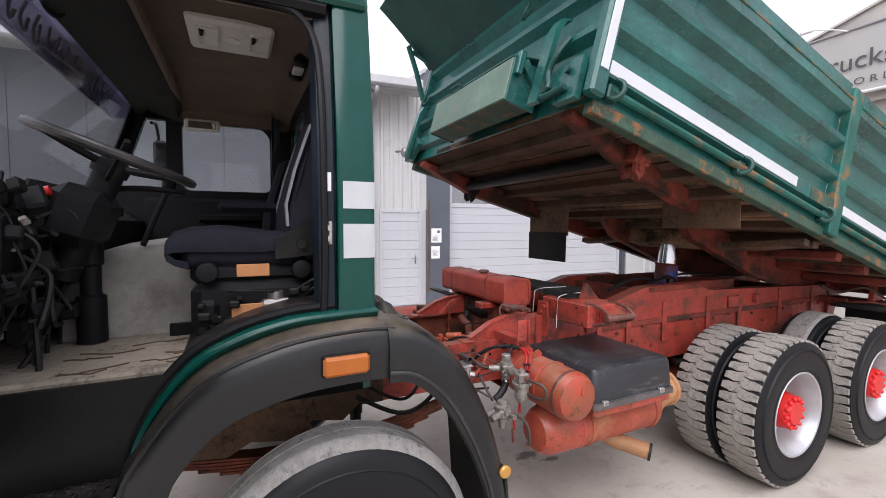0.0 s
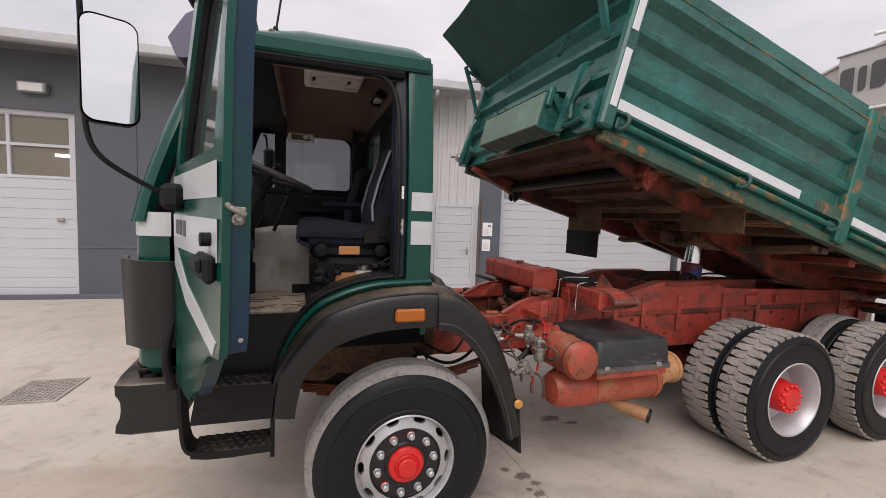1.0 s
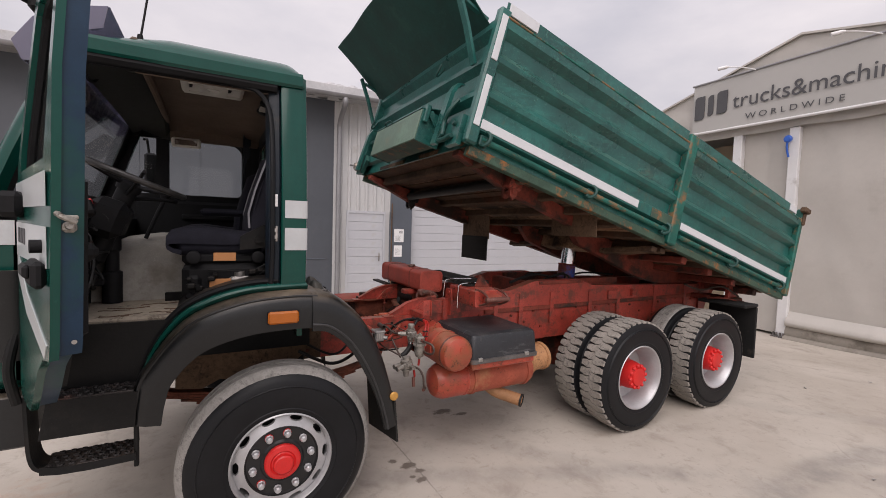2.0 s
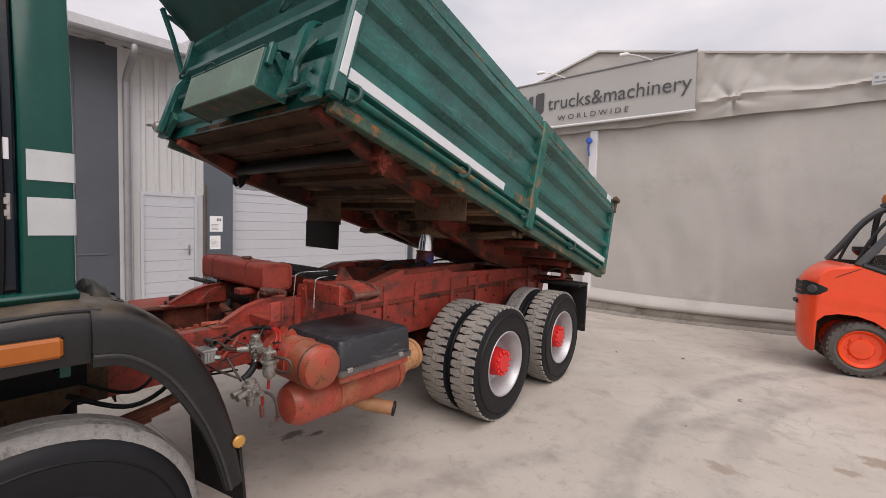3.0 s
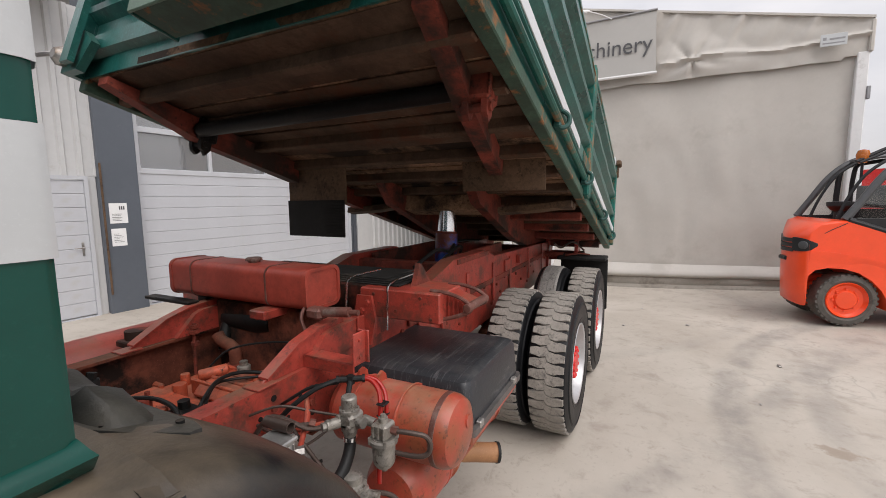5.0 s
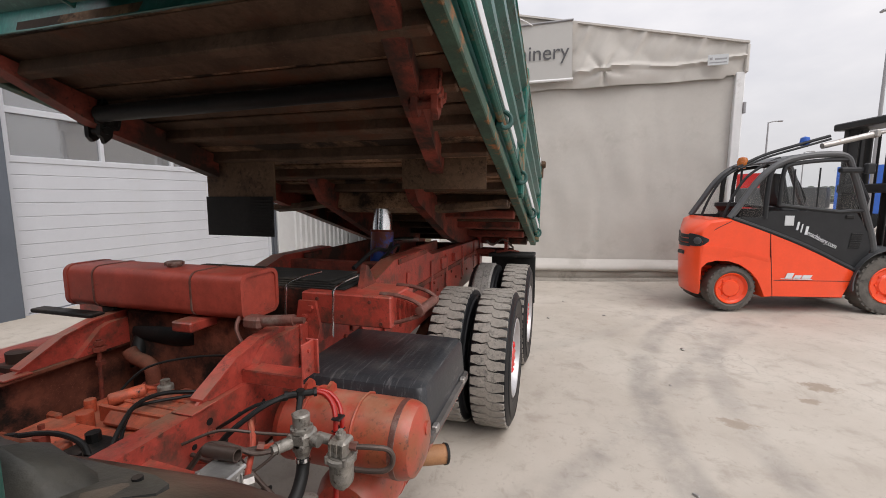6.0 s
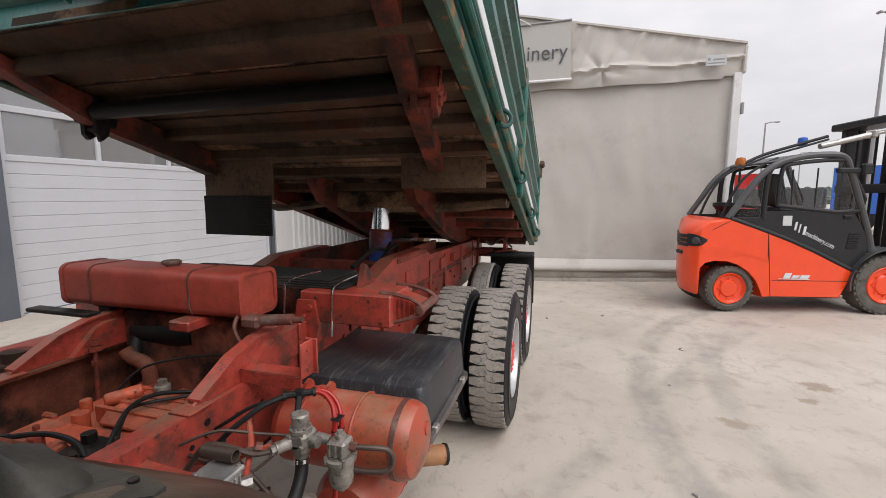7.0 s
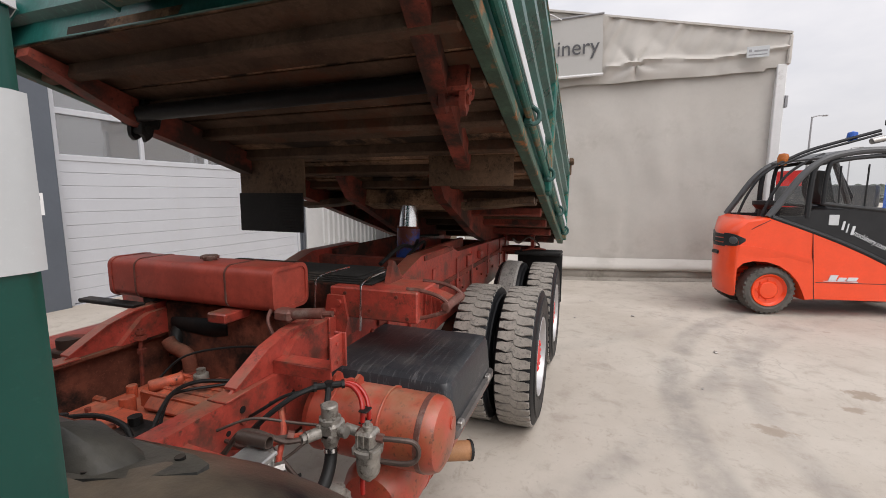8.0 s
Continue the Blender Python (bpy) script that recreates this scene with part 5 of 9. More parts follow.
for i in range(6):
    for y in (-0.1, 0.24):
        cyl(bm, (0.56 + i * 0.08, y - 0.04, 0.912), (0.56 + i * 0.08, y - 0.04, 0.93), 0.011, seg=6)
cyl(bm, (0.88, 0.06, 0.91), (0.88, 0.06, 0.96), 0.022, seg=8)
cyl(bm, (0.72, -0.24, 0.89), (0.72, -0.24, 0.935), 0.028, seg=12)
part("cover_bolt", bm, M_RED_DIRTY, gb)
bm = B()
rbox(bm, 0.84, 0.98, -0.16, -0.04, 0.91, 0.93, 0.006)
cyl(bm, (0.94, -0.08, 0.925), (0.94, -0.08, 0.96), 0.022, seg=8)
cyl(bm, (0.86, -0.13, 0.925), (0.86, -0.13, 0.945), 0.012, seg=6)
part("shift_lever_plate", bm, M_BLACK, gb)
bm = B()
tube(bm, [(0.78, 0.24, 0.93), (0.83, 0.17, 0.955), (0.89, 0.04, 0.965), (0.9, -0.08, 0.95), (0.88, -0.15, 0.92)], 0.009, 8)
tube(bm, [(0.9, -0.2, 0.93), (0.98, -0.15, 0.97), (1.08, -0.09, 0.985), (1.18, -0.09, 0.98), (1.28, -0.15, 0.95), (1.38, -0.3, 0.93)], 0.008, 8)
tube(bm, [(0.93, -0.2, 0.92), (1.02, -0.12, 0.965), (1.12, -0.06, 0.96), (1.25, -0.16, 0.95)], 0.006, 8)
tube(bm, [(1.2, 0.15, 0.95), (1.27, 0.08, 1.03), (1.36, -0.1, 1.06), (1.44, -0.3, 1.05)], 0.005, 8)
part("cable", bm, M_HOSE, gb)
part("propeller_shaft", cyl(B(), (1.5, 0.05, 0.7), (3.1, 0.0, 0.6), 0.06, seg=14), M_RED_DIRTY, truck)
# gusset and shelf on the near rail
def gusset(sgn):
    bm = B()
    x0, yy = (1.0, -0.44) if sgn < 0 else (1.0, 0.4)
    prism(bm, [(x0, 1.094), (1.45, 1.094), (1.45, 1.235), (1.29, 1.222), (1.172, 1.19), (x0 + 0.02, 1.108)], "y", yy, yy + 0.012)
    for (xa, za), (xb, zb) in (((x0 + 0.02, 1.108), (1.172, 1.19)), ((1.172, 1.19), (1.29, 1.222)), ((1.29, 1.222), (1.45, 1.235))):
        prism(bm, [(xa, za), (xb, zb), (xb, zb + 0.008), (xa, za + 0.008)], "y", yy - 0.012, yy + 0.04)
    rbox(bm, x0 - 0.04, x0 + 0.05, yy - 0.03, yy + 0.05, 1.093, 1.1, 0.002)
    part("gusset", bm, M_RED, truck)


pair(gusset)
bm = B()
rbox(bm, 1.2, 1.275, -0.69, -0.44, 1.134, 1.142, 0.003)
rbox(bm, 1.2, 1.208, -0.69, -0.44, 1.094, 1.142, 0.003)
rbox(bm, 1.2, 1.275, -0.694, -0.686, 1.132, 1.256, 0.003)
rbox(bm, 1.268, 1.276, -0.71, -0.66, 1.13, 1.256, 0.003)
for z in (1.16, 1.225):
    cyl(bm, (1.235, -0.694, z), (1.235, -0.7, z), 0.007, seg=8)
part("shelf_bracket", bm, M_RED, truck)
bm = B()
cyl(bm, (1.33, -0.42, 1.28), (1.35, -0.56, 1.29), 0.022, seg=12)
cyl(bm, (1.33, -0.36, 1.28), (1.355, -0.6, 1.29), 0.012, seg=10)
rbox(bm, 1.3, 1.36, -0.44, -0.36, 1.25, 1.3, 0.012)
tube(bm, [(1.39, -0.3, 1.3), (1.32, -0.32, 1.24), (1.33, -0.38, 1.12)], 0.008, 8)
part("control_valve", bm, M_WORN, truck, "grimy control valve")
bm = B()
prism(bm, [(-0.42, 1.08), (-0.42, 1.2), (-0.44, 1.31), (-0.52, 1.31), (-0.54, 1.2), (-0.51, 1.08)], "x", 1.55, 1.565)
for y, z in ((-0.47, 1.24), (-0.5, 1.28)):
    cyl(bm, (1.55, y, z), (1.537, y, z), 0.014, seg=6)
part("subframe_bracket", bm, M_RED, truck)
# red round tank on the far side
part("far_air_tank", lathe(B(), (0.86, 0.75, 0.96), (1, 0, 0), [(0, 0.02), (0.1, 0.02), (0.135, 0.0), (0.145, 0.02), (0.145, 0.56), (0.1, 0.6), (0, 0.6)], 28), M_TANK, truck)
bm = B()
cyl(bm, (1.12, 0.55, 1.1), (1.12, 0.55, 1.14), 0.05, seg=14)
rbox(bm, 1.05, 1.3, 0.5, 0.6, 1.07, 1.1, 0.005)
part("far_fitting", bm, M_RED_DIRTY, truck)
part("far_air_tank", lathe(B(), (0.94, 0.8, 0.985), (1, 0, 0), [(0, 0.02), (0.085, 0.015), (0.095, 0.0), (0.105, 0.0), (0.11, 0.03), (0.11, 0.56), (0.09, 0.6), (0, 0.62)], 28), M_AIR, truck, "red air tank on the far side")

# air tank, silencer, battery box on the near side
at = part("air_tank", lathe(B(), (1.325, -0.52, 0.905), (0, -1, 0), [(0, 0), (0.06, 0.008), (0.11, 0.025), (0.133, 0.06), (0.133, 0.478), (0.1275, 0.482), (0.1275, 0.488), (0.133, 0.492), (0.132, 0.515), (0.12, 0.541), (0.09, 0.557), (0.045, 0.565), (0, 0.567)], 40), M_AIR, truck, "orange-red compressed air tank")
bm = B()
for y in (-0.66, -0.86):
    tube(bm, [(1.325 + 0.136 * math.cos(radians(a)), y, 0.905 + 0.136 * math.sin(radians(a))) for a in (190, 165, 140, 115, 95, 75, 55)], 0.005, 6)
for y in (-0.64, -0.73):
    prism(bm, [(1.275, 1.015), (1.36, 1.015), (1.35, 1.06), (1.33, 1.078), (1.305, 1.07), (1.29, 1.05)], "y", y, y + 0.012)
part("tank_strap", bm, M_AIR, at)
part("end_ring", lathe(B(), (1.325, -0.995, 0.905), (0, -1, 0), [(0.131, 0.0), (0.1345, 0.003), (0.1345, 0.022), (0.131, 0.025)], 40), M_WORN, at, "worn dark ring at the end seam")
part("drain_plug", cyl(B(), (1.345, -1.08, 0.945), (1.345, -1.09, 0.945), 0.024, seg=16), M_AIR, at)
sil = part("silencer", lathe(B(), (1.225, -0.8, 0.627), (1, 0, 0), [(0, 0), (0.06, 0.008), (0.105, 0.025), (0.125, 0.055), (0.138, 0.09), (0.138, 0.9), (0.128, 0.945), (0.09, 0.965), (0, 0.97)], 36), M_MUFF, truck, "dusty orange-red silencer with a short tail pipe")
part("red_front_cap", lathe(B(), (1.222, -0.8, 0.627), (1, 0, 0), [(0, 0), (0.06, 0.008), (0.107, 0.025), (0.127, 0.055), (0.1405, 0.09), (0.1405, 0.27), (0.144, 0.274), (0.144, 0.29), (0.1405, 0.294)], 36), M_AIR, sil, "red painted front part")
for x in (1.56, 2.1):
    part("clamp_band", lathe(B(), (x, -0.8, 0.627), (1, 0, 0), [(0.138, 0), (0.146, 0.003), (0.146, 0.03), (0.138, 0.033)], 32), M_MUFF, sil)
bm = B()
tube(bm, [(1.77, -0.72, 0.54), (1.87, -0.78, 0.45), (1.95, -0.86, 0.42), (2.02, -0.96, 0.405)], 0.05, 18, 6)
part("tail_pipe", bm, M_TAIL, sil, "tan rusty tail pipe")
part("pipe_mouth", lathe(B(), (2.022, -0.963, 0.4045), (0.57, -0.81, -0.12), [(0.04, -0.06), (0.043, 0.006), (0.053, 0.006), (0.055, -0.01)], 18), M_HOSE, sil)
part("end_flange", lathe(B(), (2.16, -0.79, 0.68), (1, 0.1, 0.06), [(0, 0), (0.12, 0), (0.13, 0.01), (0.13, 0.05), (0.115, 0.06), (0.115, 0.2), (0.126, 0.205), (0.126, 0.235), (0.1, 0.245), (0, 0.245)], 28), M_TAIL, sil, "tan rusty end flange")
part("inlet_pipe", tube(B(), [(2.3, -0.76, 0.68), (2.45, -0.62, 0.68), (2.5, -0.4, 0.66), (2.5, 0.2, 0.62)], 0.07, 14, 5), M_MUFF, sil)
tray = part("battery_tray", rbox(B(), 1.46, 2.07, -1.05, -0.48, 0.76, 0.82, 0.012), M_AIR, truck)
bm = B()
plate(bm, rect(1.44, 2.09, -1.07, -0.42, 0.03, 4), [rect(1.47, 2.06, -1.04, -0.45, 0.02, 4)], "z", 0.815, 0.845)
part("rim", bm, M_TRAY, tray, "grey steel rim")
bm = B()
rows = []
for z, e in ((0.838, 0.0), (0.86, 0.002), (1.0, 0.012), (1.02, 0.022), (1.03, 0.045)):
    rows.append([(x, y, z) for x, y in rect(1.448 + e, 2.1 - e, -1.05 + e, -0.34 - e * 0.4, 0.04, 5)])
lines = [r + [r[0]] for r in rows]
strip(bm, lines)
top = [bm.verts.new((x, y, 1.035)) for x, y in rect(1.51, 2.04, -0.985, -0.37, 0.03, 5)]
prev = rows[-1]
pv = [bm.verts.new(p) for p in prev]
for i in range(len(top)):
    j = (i + 1) % len(top)
    bm.faces.new((pv[i], pv[j], top[j], top[i]))
bm.faces.new(top)
bmesh.ops.remove_doubles(bm, verts=bm.verts, dist=0.0005)
bmesh.ops.recalc_face_normals(bm, faces=bm.faces)
cover = part("battery_cover", bm, M_BOXTOP, truck, "scuffed black plastic battery box cover")
bm = B()
rbox(bm, 1.5, 1.54, -1.075, -1.05, 0.83, 0.86, 0.005)
rbox(bm, 1.95, 1.99, -1.075, -1.05, 0.83, 0.86, 0.005)
rbox(bm, 1.43, 1.452, -0.86, -0.8, 0.965, 0.985, 0.004)
rbox(bm, 1.425, 1.45, -0.84, -0.83, 0.94, 0.99, 0.003)
part("cover_clip", bm, M_STEEL, cover)
bm = B()
rbox(bm, 1.55, 1.62, -0.9, -0.46, 0.72, 0.76, 0.006)
rbox(bm, 1.9, 1.97, -0.9, -0.46, 0.72, 0.76, 0.006)
part("tray_support", bm, M_RED_DIRTY, truck)

# air valves and pipes in front of the air tank
av = part("air_valve", rbox(B(), 1.03, 1.1, -0.815, -0.745, 1.0, 1.05, 0.012), M_ALU, truck, "cast aluminium air valve with ribbed cap")
bm = B()
lathe(bm, (1.062, -0.778, 1.045), (0, 0, 1), [(0.034, 0), (0.034, 0.012), (0.026, 0.014), (0.026, 0.05), (0.022, 0.056), (0, 0.057)], 18)
part("valve_cap", bm, M_ALU, av)
bm = B()
lathe(bm, (1.062, -0.778, 0.962), (0, 0, 1), [(0, 0), (0.02, 0), (0.024, 0.012), (0.024, 0.02), (0.03, 0.024), (0.03, 0.04)], 16)
part("valve_base", bm, M_ALU, av)
bm = B()
cyl(bm, (1.03, -0.76, 1.02), (0.99, -0.74, 1.022), 0.018, seg=12)
cyl(bm, (0.995, -0.742, 1.022), (0.975, -0.735, 1.023), 0.014, seg=6)
cyl(bm, (1.06, -0.815, 1.02), (1.058, -0.84, 1.02), 0.018, seg=12)
cyl(bm, (1.09, -0.815, 1.015), (1.09, -0.86, 1.01), 0.016, seg=12)
cyl(bm, (1.085, -0.75, 1.05), (1.1, -0.73, 1.075), 0.014, seg=10)
for y, z in ((-0.8, 1.01), (-0.76, 1.01), (-0.8, 1.04), (-0.76, 1.04)):
    cyl(bm, (1.03, y, z), (1.022, y, z), 0.008, seg=6)
for i in range(6):
    a = math.pi * i / 3
    cyl(bm, (1.062 + 0.028 * math.cos(a), -0.778 + 0.028 * math.sin(a), 1.057), (1.062 + 0.028 * math.cos(a), -0.778 + 0.028 * math.sin(a), 1.064), 0.005, seg=6)
part("valve_port", bm, M_ALU, av)
bm = B()
cyl(bm, (1.09, -0.855, 1.01), (1.09, -0.88, 1.008), 0.016, seg=6)
cyl(bm, (1.085, -0.925, 1.008), (1.087, -0.95, 1.006), 0.014, seg=6)
cyl(bm, (0.96, -0.7, 1.04), (0.97, -0.715, 1.035), 0.013, seg=6)
part("brass_nut", bm, M_WORN, av, "worn brass pipe nuts")

fil = part("air_filter", lathe(B(), (1.08, -0.9, 0.875), (0, 0, 1), [(0, -0.012), (0.01, -0.012), (0.012, 0.0), (0.026, 0.004), (0.034, 0.016), (0.037, 0.03), (0.038, 0.085), (0.047, 0.088), (0.047, 0.1), (0.038, 0.103), (0.038, 0.106), (0, 0.106)], 22), M_ALU, truck, "grey aluminium air filter bowl")
bm = B()
rbox(bm, 1.05, 1.11, -0.93, -0.87, 0.98, 1.032, 0.008)
cyl(bm, (1.08, -0.9, 1.03), (1.08, -0.9, 1.045), 0.016, seg=12)
cyl(bm, (1.08, -0.9, 1.045), (1.08, -0.9, 1.056), 0.009, seg=6)
part("filter_head", bm, M_ALU, fil)
bm = B()
for x, y in ((1.045, -0.93), (1.045, -0.87), (1.115, -0.93)):
    cyl(bm, (x, y, 0.964), (x, y, 0.986), 0.006, seg=6)
for k in range(3):
    rbox(bm, 1.045, 1.05, -0.925 + k * 0.02, -0.915 + k * 0.02, 0.985, 1.028, 0.002)
part("valve_port", bm, M_ALU, fil)

# tee with its hoses above the valve
bm = B()
cyl(bm, (1.12, -0.69, 1.117), (1.165, -0.755, 1.117), 0.011, seg=10)
cyl(bm, (1.142, -0.722, 1.117), (1.11, -0.735, 1.075), 0.01, seg=10)
for p, q3 in (((1.12, -0.69, 1.117), (1.114, -0.682, 1.117)), ((1.165, -0.755, 1.117), (1.171, -0.763, 1.117)), ((1.142, -0.722, 1.13), (1.142, -0.722, 1.1))):
    cyl(bm, p, q3, 0.015, seg=6)
part("hose_tee", bm, M_HOSE, truck)
bm = B()
tube(bm, [(1.168, -0.758, 1.117), (1.175, -0.79, 1.11), (1.165, -0.825, 1.085), (1.145, -0.845, 1.05), (1.135, -0.85, 1.01), (1.125, -0.86, 0.94), (1.1, -0.865, 0.86), (1.09, -0.87, 0.8)], 0.0085, 10)
tube(bm, [(1.18, -0.765, 1.118), (1.19, -0.8, 1.108), (1.183, -0.835, 1.08), (1.165, -0.856, 1.045), (1.155, -0.862, 1.0), (1.14, -0.87, 0.93)], 0.0075, 10)
tube(bm, [(1.03, -0.85, 0.83), (1.05, -0.87, 0.78), (1.06, -0.87, 0.72)], 0.008, 10)
part("red_hose", bm, M_HOSE_RED, truck, "bright red air hose")
bm = B()
for z in (1.01, 1.05):
    rbox(bm, 1.127, 1.165, -0.87, -0.838, z, z + 0.006, 0.002)
part("hose_clip", bm, M_HOSE, truck)
bm = B()
tube(bm, [(1.062, -0.778, 0.965), (1.058, -0.78, 0.935), (1.04, -0.785, 0.905), (1.01, -0.79, 0.878), (0.985, -0.79, 0.862)], 0.02, 12)
tube(bm, [(1.115, -0.685, 1.117), (1.06, -0.64, 1.1), (1.01, -0.58, 1.05), (0.99, -0.52, 0.99), (0.98, -0.46, 0.95)], 0.009, 8)
tube(bm, [(1.13, -0.68, 1.1), (1.08, -0.6, 1.09), (1.05, -0.52, 1.04), (1.06, -0.46, 1.0)], 0.006, 8)
tube(bm, [(0.985, -0.72, 0.9), (0.96, -0.66, 0.88), (0.9, -0.58, 0.86), (0.8, -0.52, 0.86)], 0.006, 8)
part("black_hose", bm, M_HOSE, truck)
part("hose_clamp", cyl(B(), (1.062, -0.778, 0.958), (1.06, -0.779, 0.946), 0.024, seg=16), M_CHROME, av)
bm = B()
tube(bm, [(1.086, -0.945, 1.006), (1.1, -1.0, 1.004), (1.115, -1.035, 0.995), (1.122, -1.05, 0.97), (1.12, -1.045, 0.94), (1.11, -1.02, 0.925), (1.1, -0.96, 0.922), (1.095, -0.9, 0.925)], 0.0085, 10)
tube(bm, [(0.975, -0.735, 1.023), (0.95, -0.7, 1.025), (0.93, -0.66, 1.045), (0.915, -0.62, 1.06), (0.9, -0.58, 1.055), (0.885, -0.54, 1.0), (0.875, -0.5, 0.95)], 0.0085, 8)
tube(bm, [(0.965, -0.708, 1.035), (0.94, -0.66, 1.03), (0.93, -0.6, 1.0), (0.94, -0.54, 0.98), (0.95, -0.47, 0.98)], 0.007, 8)
tube(bm, [(0.99, -0.76, 0.84), (0.97, -0.72, 0.9), (0.955, -0.69, 0.95), (0.95, -0.66, 0.98), (0.97, -0.6, 1.0), (0.99, -0.5, 0.98)], 0.007, 8)
tube(bm, [(1.04, -0.86, 0.8), (1.07, -0.93, 0.79), (1.09, -0.955, 0.74), (1.1, -0.95, 0.67), (1.13, -0.91, 0.63), (1.15, -0.87, 0.62)], 0.008, 8)
tube(bm, [(0.88, -0.5, 0.93), (0.9, -0.6, 0.9), (0.94, -0.7, 0.88), (0.98, -0.77, 0.86)], 0.006, 6)
tube(bm, [(0.82, -0.47, 0.9), (0.88, -0.58, 0.93), (0.95, -0.68, 0.96), (1.02, -0.72, 0.99)], 0.005, 6)
tube(bm, [(0.92, -0.47, 1.03), (0.97, -0.56, 1.06), (1.02, -0.66, 1.04), (1.05, -0.74, 1.03)], 0.005, 6)
part("brake_pipe", bm, M_PIPE, truck)
bm = B()
tube(bm, [(1.03, -0.7, 1.0), (1.0, -0.62, 0.98), (0.98, -0.55, 0.96), (0.97, -0.47, 0.95)], 0.011, 8)
tube(bm, [(0.86, -0.74, 0.98), (0.92, -0.7, 0.99), (0.99, -0.66, 1.03), (1.05, -0.6, 1.06)], 0.009, 8)
part("painted_pipe", bm, M_AIR, truck)

# relay valve with its bolted covers below
rv = part("relay_valve", rbox(B(), 0.97, 1.05, -0.87, -0.78, 0.77, 0.83, 0.014), M_ALU, truck, "dirty aluminium relay valve")
bm = B()
lathe(bm, (1.01, -0.825, 0.825), (0, 0, 1), [(0.045, 0), (0.045, 0.012), (0.03, 0.018), (0.03, 0.04), (0.018, 0.044), (0, 0.045)], 18)
lathe(bm, (1.01, -0.825, 0.775), (0, 0, -1), [(0.04, 0), (0.04, 0.012), (0.024, 0.02), (0.02, 0.06), (0, 0.062)], 18)
for y in (-0.85, -0.8):
    cyl(bm, (0.97, y, 0.8), (0.925, y - 0.01, 0.795), 0.017, seg=12)
    cyl(bm, (0.93, y - 0.01, 0.795), (0.915, y - 0.013, 0.793), 0.02, seg=6)
cyl(bm, (1.03, -0.87, 0.8), (1.035, -0.905, 0.798), 0.016, seg=12)
cyl(bm, (1.0, -0.87, 0.815), (1.0, -0.89, 0.815), 0.012, seg=6)
for i in range(8):
    a = math.pi * i / 4
    cyl(bm, (1.01 + 0.039 * math.cos(a), -0.825 + 0.039 * math.sin(a), 0.832), (1.01 + 0.039 * math.cos(a), -0.825 + 0.039 * math.sin(a), 0.841), 0.006, seg=6)
part("valve_port", bm, M_ALU, rv)
bm = B()
cyl(bm, (1.045, -0.88, 0.72), (1.05, -0.88, 0.65), 0.012, seg=10)
cyl(bm, (1.147, -0.874, 0.62), (1.112, -0.92, 0.625), 0.013, seg=6)
part("pipe_elbow", bm, M_WORN, truck)

JB = pose(0.0, 0.0, -0.028)
sw = part("junction_box", rbox(B(), 0.79, 0.865, -0.74, -0.65, 1.005, 1.078, 0.008), M_ZINC, truck, "dull zinc junction box", JB)
part("box_lid", rbox(B(), 0.785, 0.87, -0.745, -0.645, 1.07, 1.084, 0.004), M_ZINC, sw, m=JB)
part("dark_face", rbox(B(), 0.784, 0.792, -0.72, -0.664, 1.018, 1.06, 0.004), M_BLACK, sw, m=JB)
bm = B()
for k in range(4):
    rbox(bm, 0.8 + k * 0.016, 0.807 + k * 0.016, -0.744, -0.74, 1.012, 1.066, 0.002)
cyl(bm, (0.79, -0.69, 1.045), (0.774, -0.695, 1.045), 0.016, seg=12)
cyl(bm, (0.86, -0.733, 1.03), (0.882, -0.752, 1.03), 0.016, seg=6)
for x, y in ((0.797, -0.733), (0.858, -0.733), (0.797, -0.657), (0.858, -0.657)):
    cyl(bm, (x, y, 1.08), (x, y, 1.09), 0.006, seg=8)
part("valve_port", bm, M_STEEL, sw, m=JB)
part("box_bracket", prism(B(), [(-0.46, 1.0), (-0.66, 1.02), (-0.66, 1.03), (-0.46, 1.04)], "x", 0.8, 0.83), M_RED, truck)
part("open_pipe_end", lathe(B(), (0.863, -0.722, 1.078), (0.02, -1, 0.02), [(0.018, -0.1), (0.018, 0), (0.014, 0), (0.014, -0.06), (0, -0.06)], 16), M_PIPE, truck, "open end of a red pipe stub")


CHASSIS_SET[0] = None


# -- axles, springs and wheels --
def axle(x, name):
    bm = B()
    cyl(bm, (x, -1.0, 0.51), (x, 1.0, 0.51), 0.075, seg=14)
    if x > 1:
        lathe(bm, (x, 0, 0.51), (1, 0, 0), [(0, -0.24), (0.12, -0.22), (0.2, -0.1), (0.22, 0), (0.2, 0.1), (0.1, 0.22), (0, 0.24)], 20)
    part(name, bm, M_RED_DIRTY if x > 1 else M_MUDPLATE, truck)


axle(0, "front_axle")
axle(3.19, "rear_axle")
axle(4.48, "rear_axle")


def spring(sgn, x0, x1, zc, ze, n):
    bm = B()
    for k in range(n):
        f = 1 - k * 0.11
        xm, h = (x0 + x1) / 2, (x1 - x0) / 2 * f
        line = [(xm + h * t, zc + (ze - zc) * (t * f) ** 2 - k * 0.016) for t in (-1, -0.7, -0.35, 0, 0.35, 0.7, 1)]
        slab(bm, [[(x, y, z) for x, z in line] for y in (sgn * 0.42 - 0.045, sgn * 0.42 + 0.045)], (0, 0, -0.013))
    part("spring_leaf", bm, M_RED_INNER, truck)


